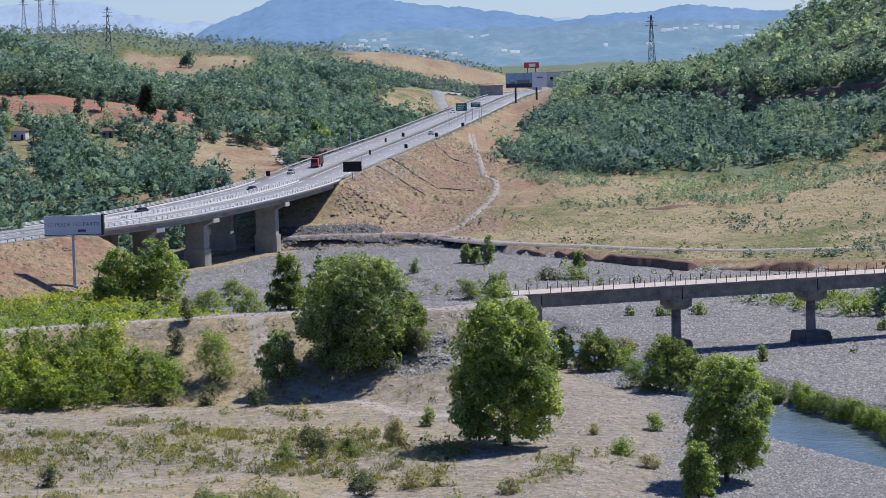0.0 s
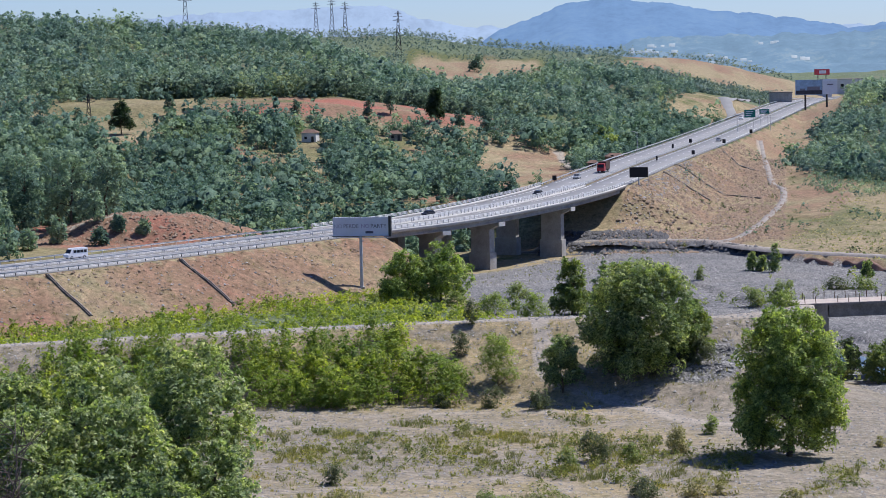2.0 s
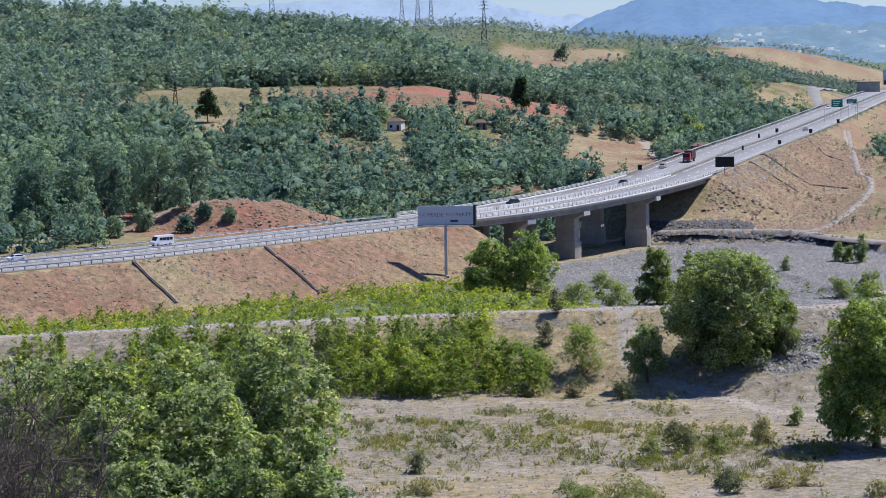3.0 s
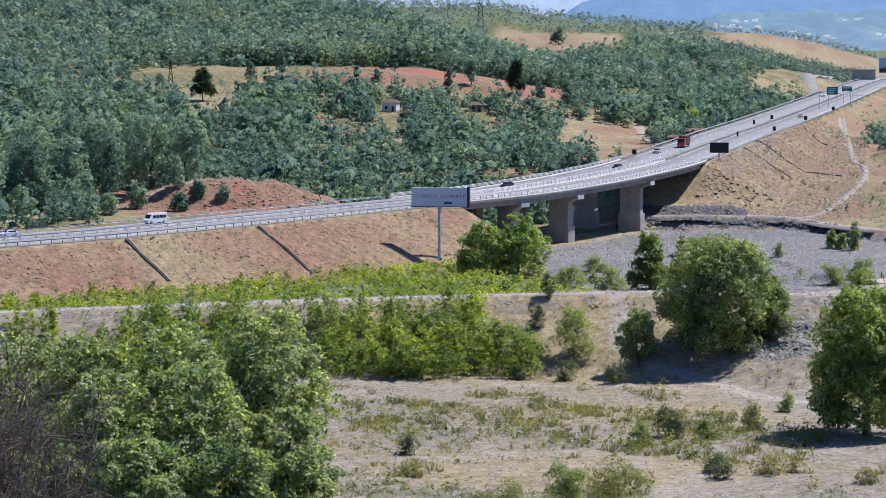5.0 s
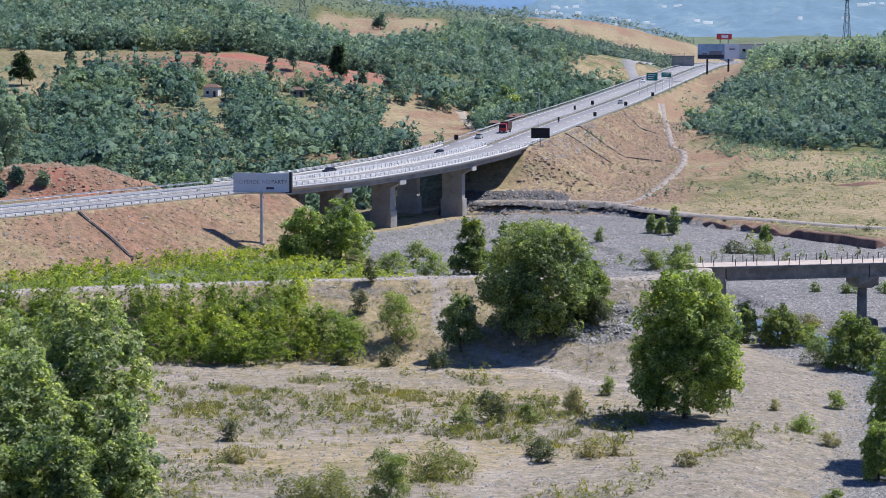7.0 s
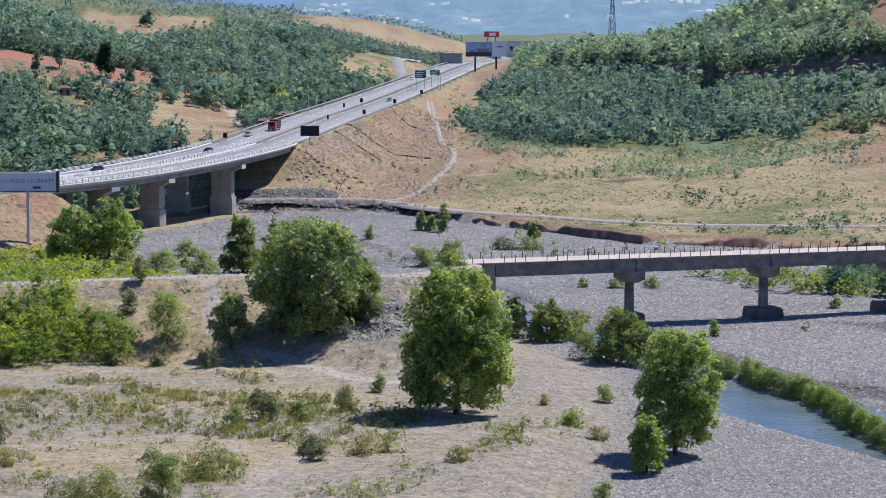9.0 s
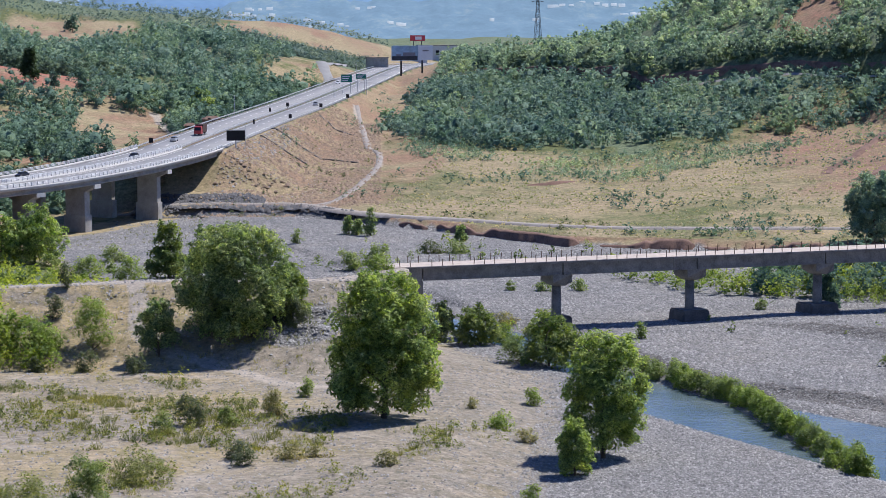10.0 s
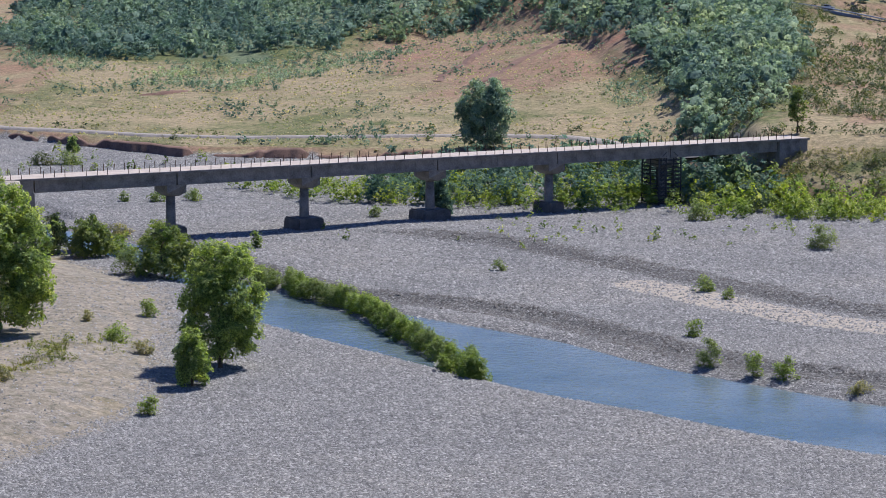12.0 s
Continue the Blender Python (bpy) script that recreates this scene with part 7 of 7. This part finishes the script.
def along_bearings(name, azs, radius, profile, mat, label, category, parent=None, sunk=0.0):
    """A strip that follows the land along bearings: offsets outwards from a given distance, and heights over the land there or at another offset."""
    v = []
    for off, h, ref in profile:
        r0 = radius + off
        rr = radius + ref
        z = ground(rr * np.sin(azs), rr * np.cos(azs), fine=True) + h - sunk
        v.append(np.stack([r0 * np.sin(azs), r0 * np.cos(azs), z], 1))
    n, k = len(azs), len(profile)
    i = np.arange(n * k).reshape(k, n)
    f = np.stack([i[:-1, :-1], i[:-1, 1:], i[1:, 1:], i[1:, :-1]], -1).reshape(-1, 4)
    ob = part(name, mesh_of(name, np.concatenate(v), f), mat, parent)
    return tagged(ob, label, category, kind="structure") if parent is None else ob


CUT_FACE = plain("raw_earth_face", (0.17, 0.105, 0.08), 0.95, 0, 0.35, 0.25, 0.6)
azs = np.radians(np.linspace(3.5, 15.0, 240))
cut_r = np.interp(np.degrees(azs), *CUT_R) + 0.8 * ripple(azs * 900, azs * 0, 14, 3)
along_bearings("hillside_track", azs, cut_r, [(-7.0, -0.6, -7.0), (-5.6, 0.55, -6), (-0.5, 0.75, -6)], plain("grey_track", (0.27, 0.25, 0.235), 0.95, 0, 0.2, 0.4, 0.3), "grey track along a wooded hillside terrace", "track")
along_bearings("hillside_cut", azs, cut_r, [(-0.5, 0.7, -6), (0.5, 3.2, -6), (1.0, 5.0, -6), (4.0, 5.4, -6), (11, -0.4, 11)], CUT_FACE, "raw dark earth face cut above a hillside track", "earth bank")
azs = np.radians(np.linspace(1.6, 12.6, 420))
deg = np.degrees(azs)
scarp_r = np.interp(deg, *SCARP) + 1.6 * ripple(azs * 650, azs * 0, 9, 5) + 1.4 * ripple(azs * 650, azs * 0, 34, 6)
along_bearings("river_scarp", azs, scarp_r, [(-2.2, -0.1, -6), (-1.0, 0.5, -6), (-0.5, -0.2, 6), (0.2, 0.12, 6), (3.0, 0.16, 6), (6.5, -0.3, 6.5)],
               CUT_FACE, "crumbling dark earth bank between pasture and gravel", "earth bank", sunk=0.2 + 1.5 * smooth(0.25, -0.35, ripple(azs * 650, azs * 0, 40, 9) + 0.5 * ripple(azs * 650, azs * 0, 11, 2)))

def earth_scar(line, height, label):
    """A small washed-out step in a field: a ragged raw face under a grassy lip."""
    line = line.copy()
    line[:, 2] = ground(line[:, 0], line[:, 1])
    k = height * (0.65 + 0.5 * ripple(line[:, 0], line[:, 1], 9, 4)) * np.sin(np.linspace(0.05, 3.09, len(line))) ** 0.5
    d = np.gradient(line[:, :2], axis=0)
    d /= np.linalg.norm(d, axis=1)[:, None]
    back = np.stack([-d[:, 1], d[:, 0]], 1) + 0.25 * np.stack([ripple(line[:, 0], line[:, 1], 5, 6)] * 2, 1)
    v = []
    for off, h in ((-1.3, -0.3), (-0.7, 0.4), (-0.3, 1.0), (0.3, 1.05), (2.5, -0.3)):
        q = line.copy()
        q[:, :2] += back * off
        q[:, 2] = (ground(q[:, 0], q[:, 1]) if off > 4 else line[:, 2]) + k * h
        v.append(q)
    n = len(line)
    i = np.arange(5 * n).reshape(5, n)
    f = np.stack([i[:-1, :-1], i[:-1, 1:], i[1:, 1:], i[1:, :-1]], -1).reshape(-1, 4)
    tagged(part("field_scarp", mesh_of("field_scarp", np.concatenate(v), f), CUT_FACE), label, "earth bank", kind="structure")


for pts, height in (([(146, 707), (151, 722), (158, 735), (167, 754), (174, 774), (184, 799)], 0.8), ([(156, 694), (166, 712), (175, 727), (193, 752), (206, 772)], 0.5),
                    ([(59, 719), (66, 721), (74, 727)], 1.3), ([(150, 690), (157, 694), (166, 693)], 0.9)):
    earth_scar(curve([(x, y, 0) for x, y in pts], 1.5), height, "raw red earth step washed out of the dry field")

strip("road_slip", curve([(24, 1190, 0), (14, 1235, 0), (4, 1280, 0), (-1, 1315, 0), (-2, 1350, 0), (2, 1400, 0), (10, 1470, 0), (16, 1560, 0)]), 3.0, ASPHALT, "grey slip road winding up from the motorway", 0.5)
strip("road_track", PATHS[0][0], 2.3, TRACK, "pale dirt track along the foot of the fields", 0.25)
strip("road_bank_path", PATHS[1][0], 0.9, TRACK, "narrow beaten path down the motorway bank", 0.25)

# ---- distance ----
# Far surfaces: aerial haze put into the colour, with a faint glow.
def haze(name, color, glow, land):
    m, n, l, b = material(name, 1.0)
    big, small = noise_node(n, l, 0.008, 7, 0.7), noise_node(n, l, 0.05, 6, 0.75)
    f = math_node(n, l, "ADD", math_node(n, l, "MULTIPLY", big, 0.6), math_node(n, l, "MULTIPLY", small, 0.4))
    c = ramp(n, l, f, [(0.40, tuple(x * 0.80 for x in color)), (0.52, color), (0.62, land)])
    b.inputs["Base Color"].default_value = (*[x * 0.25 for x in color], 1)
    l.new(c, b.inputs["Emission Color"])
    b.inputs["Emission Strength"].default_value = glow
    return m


def mountain(name, crest, dist, deep, mat, label, seed):
    """A far range: its skyline by bearing and height, sloping down towards the viewer."""
    az = np.linspace(crest[0][0], crest[0][-1], 420)
    top = np.interp(az, *crest) + 4.0 * ripple(az * 80, az * 0, 60, seed) + 1.8 * ripple(az * 80, az * 0, 17, seed + 1) + 0.9 * ripple(az * 80, az * 0, 7, seed + 2)
    v = []
    for k in range(14):
        s = k / 13
        r = dist - deep * s + 40 * ripple(az * 80, az * 0 + 90 * s, 130, seed + 3) * s
        z = 20 + (top - 20) * (1 - s) ** 1.25 + 9 * ripple(az * 80, az * 0 + 700 * s, 190, seed + 4) * math.sin(3.14 * s)
        v.append(np.stack([r * np.sin(np.radians(az)), r * np.cos(np.radians(az)), z], 1))
    n = len(az)
    i = np.arange(14 * n).reshape(14, n)
    f = np.stack([i[:-1, :-1], i[1:, :-1], i[1:, 1:], i[:-1, 1:]], -1).reshape(-1, 4)
    me = mesh_of(name, np.concatenate(v), f)
    me.polygons.foreach_set("use_smooth", np.ones(len(f), bool))
    tagged(part(name, me, mat), label, "mountain", kind="structure")
    return np.concatenate(v[2:9])


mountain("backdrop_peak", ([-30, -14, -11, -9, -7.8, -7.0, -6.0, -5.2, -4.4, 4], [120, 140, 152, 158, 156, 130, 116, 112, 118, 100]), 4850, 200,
         haze("far_haze", (0.27, 0.36, 0.50), 0.8, (0.29, 0.38, 0.52)), "very distant mountain painted pale blue with haze", 1)
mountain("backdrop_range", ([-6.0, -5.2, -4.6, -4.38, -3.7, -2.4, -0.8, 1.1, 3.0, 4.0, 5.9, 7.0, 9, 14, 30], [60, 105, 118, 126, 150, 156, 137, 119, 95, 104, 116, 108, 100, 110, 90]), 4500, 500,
         haze("blue_haze", (0.112, 0.205, 0.355), 0.78, (0.135, 0.23, 0.365)), "distant mountain range painted blue with haze", 2)
def far_houses(places, n, seed):
    """Hamlets on the far hills: small pale blocks with pitched roofs."""
    rs2 = np.random.RandomState(seed)
    vs, fs = [], []
    cube = np.array([(-1, -1, -1), (1, -1, -1), (1, 1, -1), (-1, 1, -1), (-1, -1, 1), (1, -1, 1), (1, 1, 1), (-1, 1, 1), (-1, 0, 1.7), (1, 0, 1.7)], float)
    tri = np.array([(0, 1, 5), (0, 5, 4), (1, 2, 6), (1, 6, 5), (3, 0, 4), (3, 4, 7), (4, 5, 9), (4, 9, 8), (5, 6, 9), (7, 4, 8)])
    k = np.clip((rs2.choice(len(places) - 80, 14) + 40)[rs2.randint(0, 14, n)] + (rs2.randn(n) * 5).astype(int), 0, len(places) - 1)
    for i, q in enumerate(places[k]):
        vs.append(cube * np.array([rs2.uniform(2.2, 6.5), 3, rs2.uniform(1.0, 2.0)]) + q + (rs2.uniform(-5, 5), 0, 0.6))
        fs.append(tri + 10 * i)
    return vs, fs


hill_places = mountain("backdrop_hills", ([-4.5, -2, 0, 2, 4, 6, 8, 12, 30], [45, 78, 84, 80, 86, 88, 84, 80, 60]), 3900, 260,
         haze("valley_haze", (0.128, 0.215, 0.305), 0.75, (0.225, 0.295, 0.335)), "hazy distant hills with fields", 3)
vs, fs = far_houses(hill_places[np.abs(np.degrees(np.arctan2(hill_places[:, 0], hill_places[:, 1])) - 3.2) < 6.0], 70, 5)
# The hamlets glow in the haze colour too; they are no lamps.
tagged(part("far_houses", mesh_of("far_houses", np.concatenate(vs), np.concatenate(fs)), haze("hamlet_haze", (0.33, 0.40, 0.48), 0.75, (0.44, 0.49, 0.54))), "hamlets on the far hills, glowing in painted haze colour", "houses", kind="stuff")
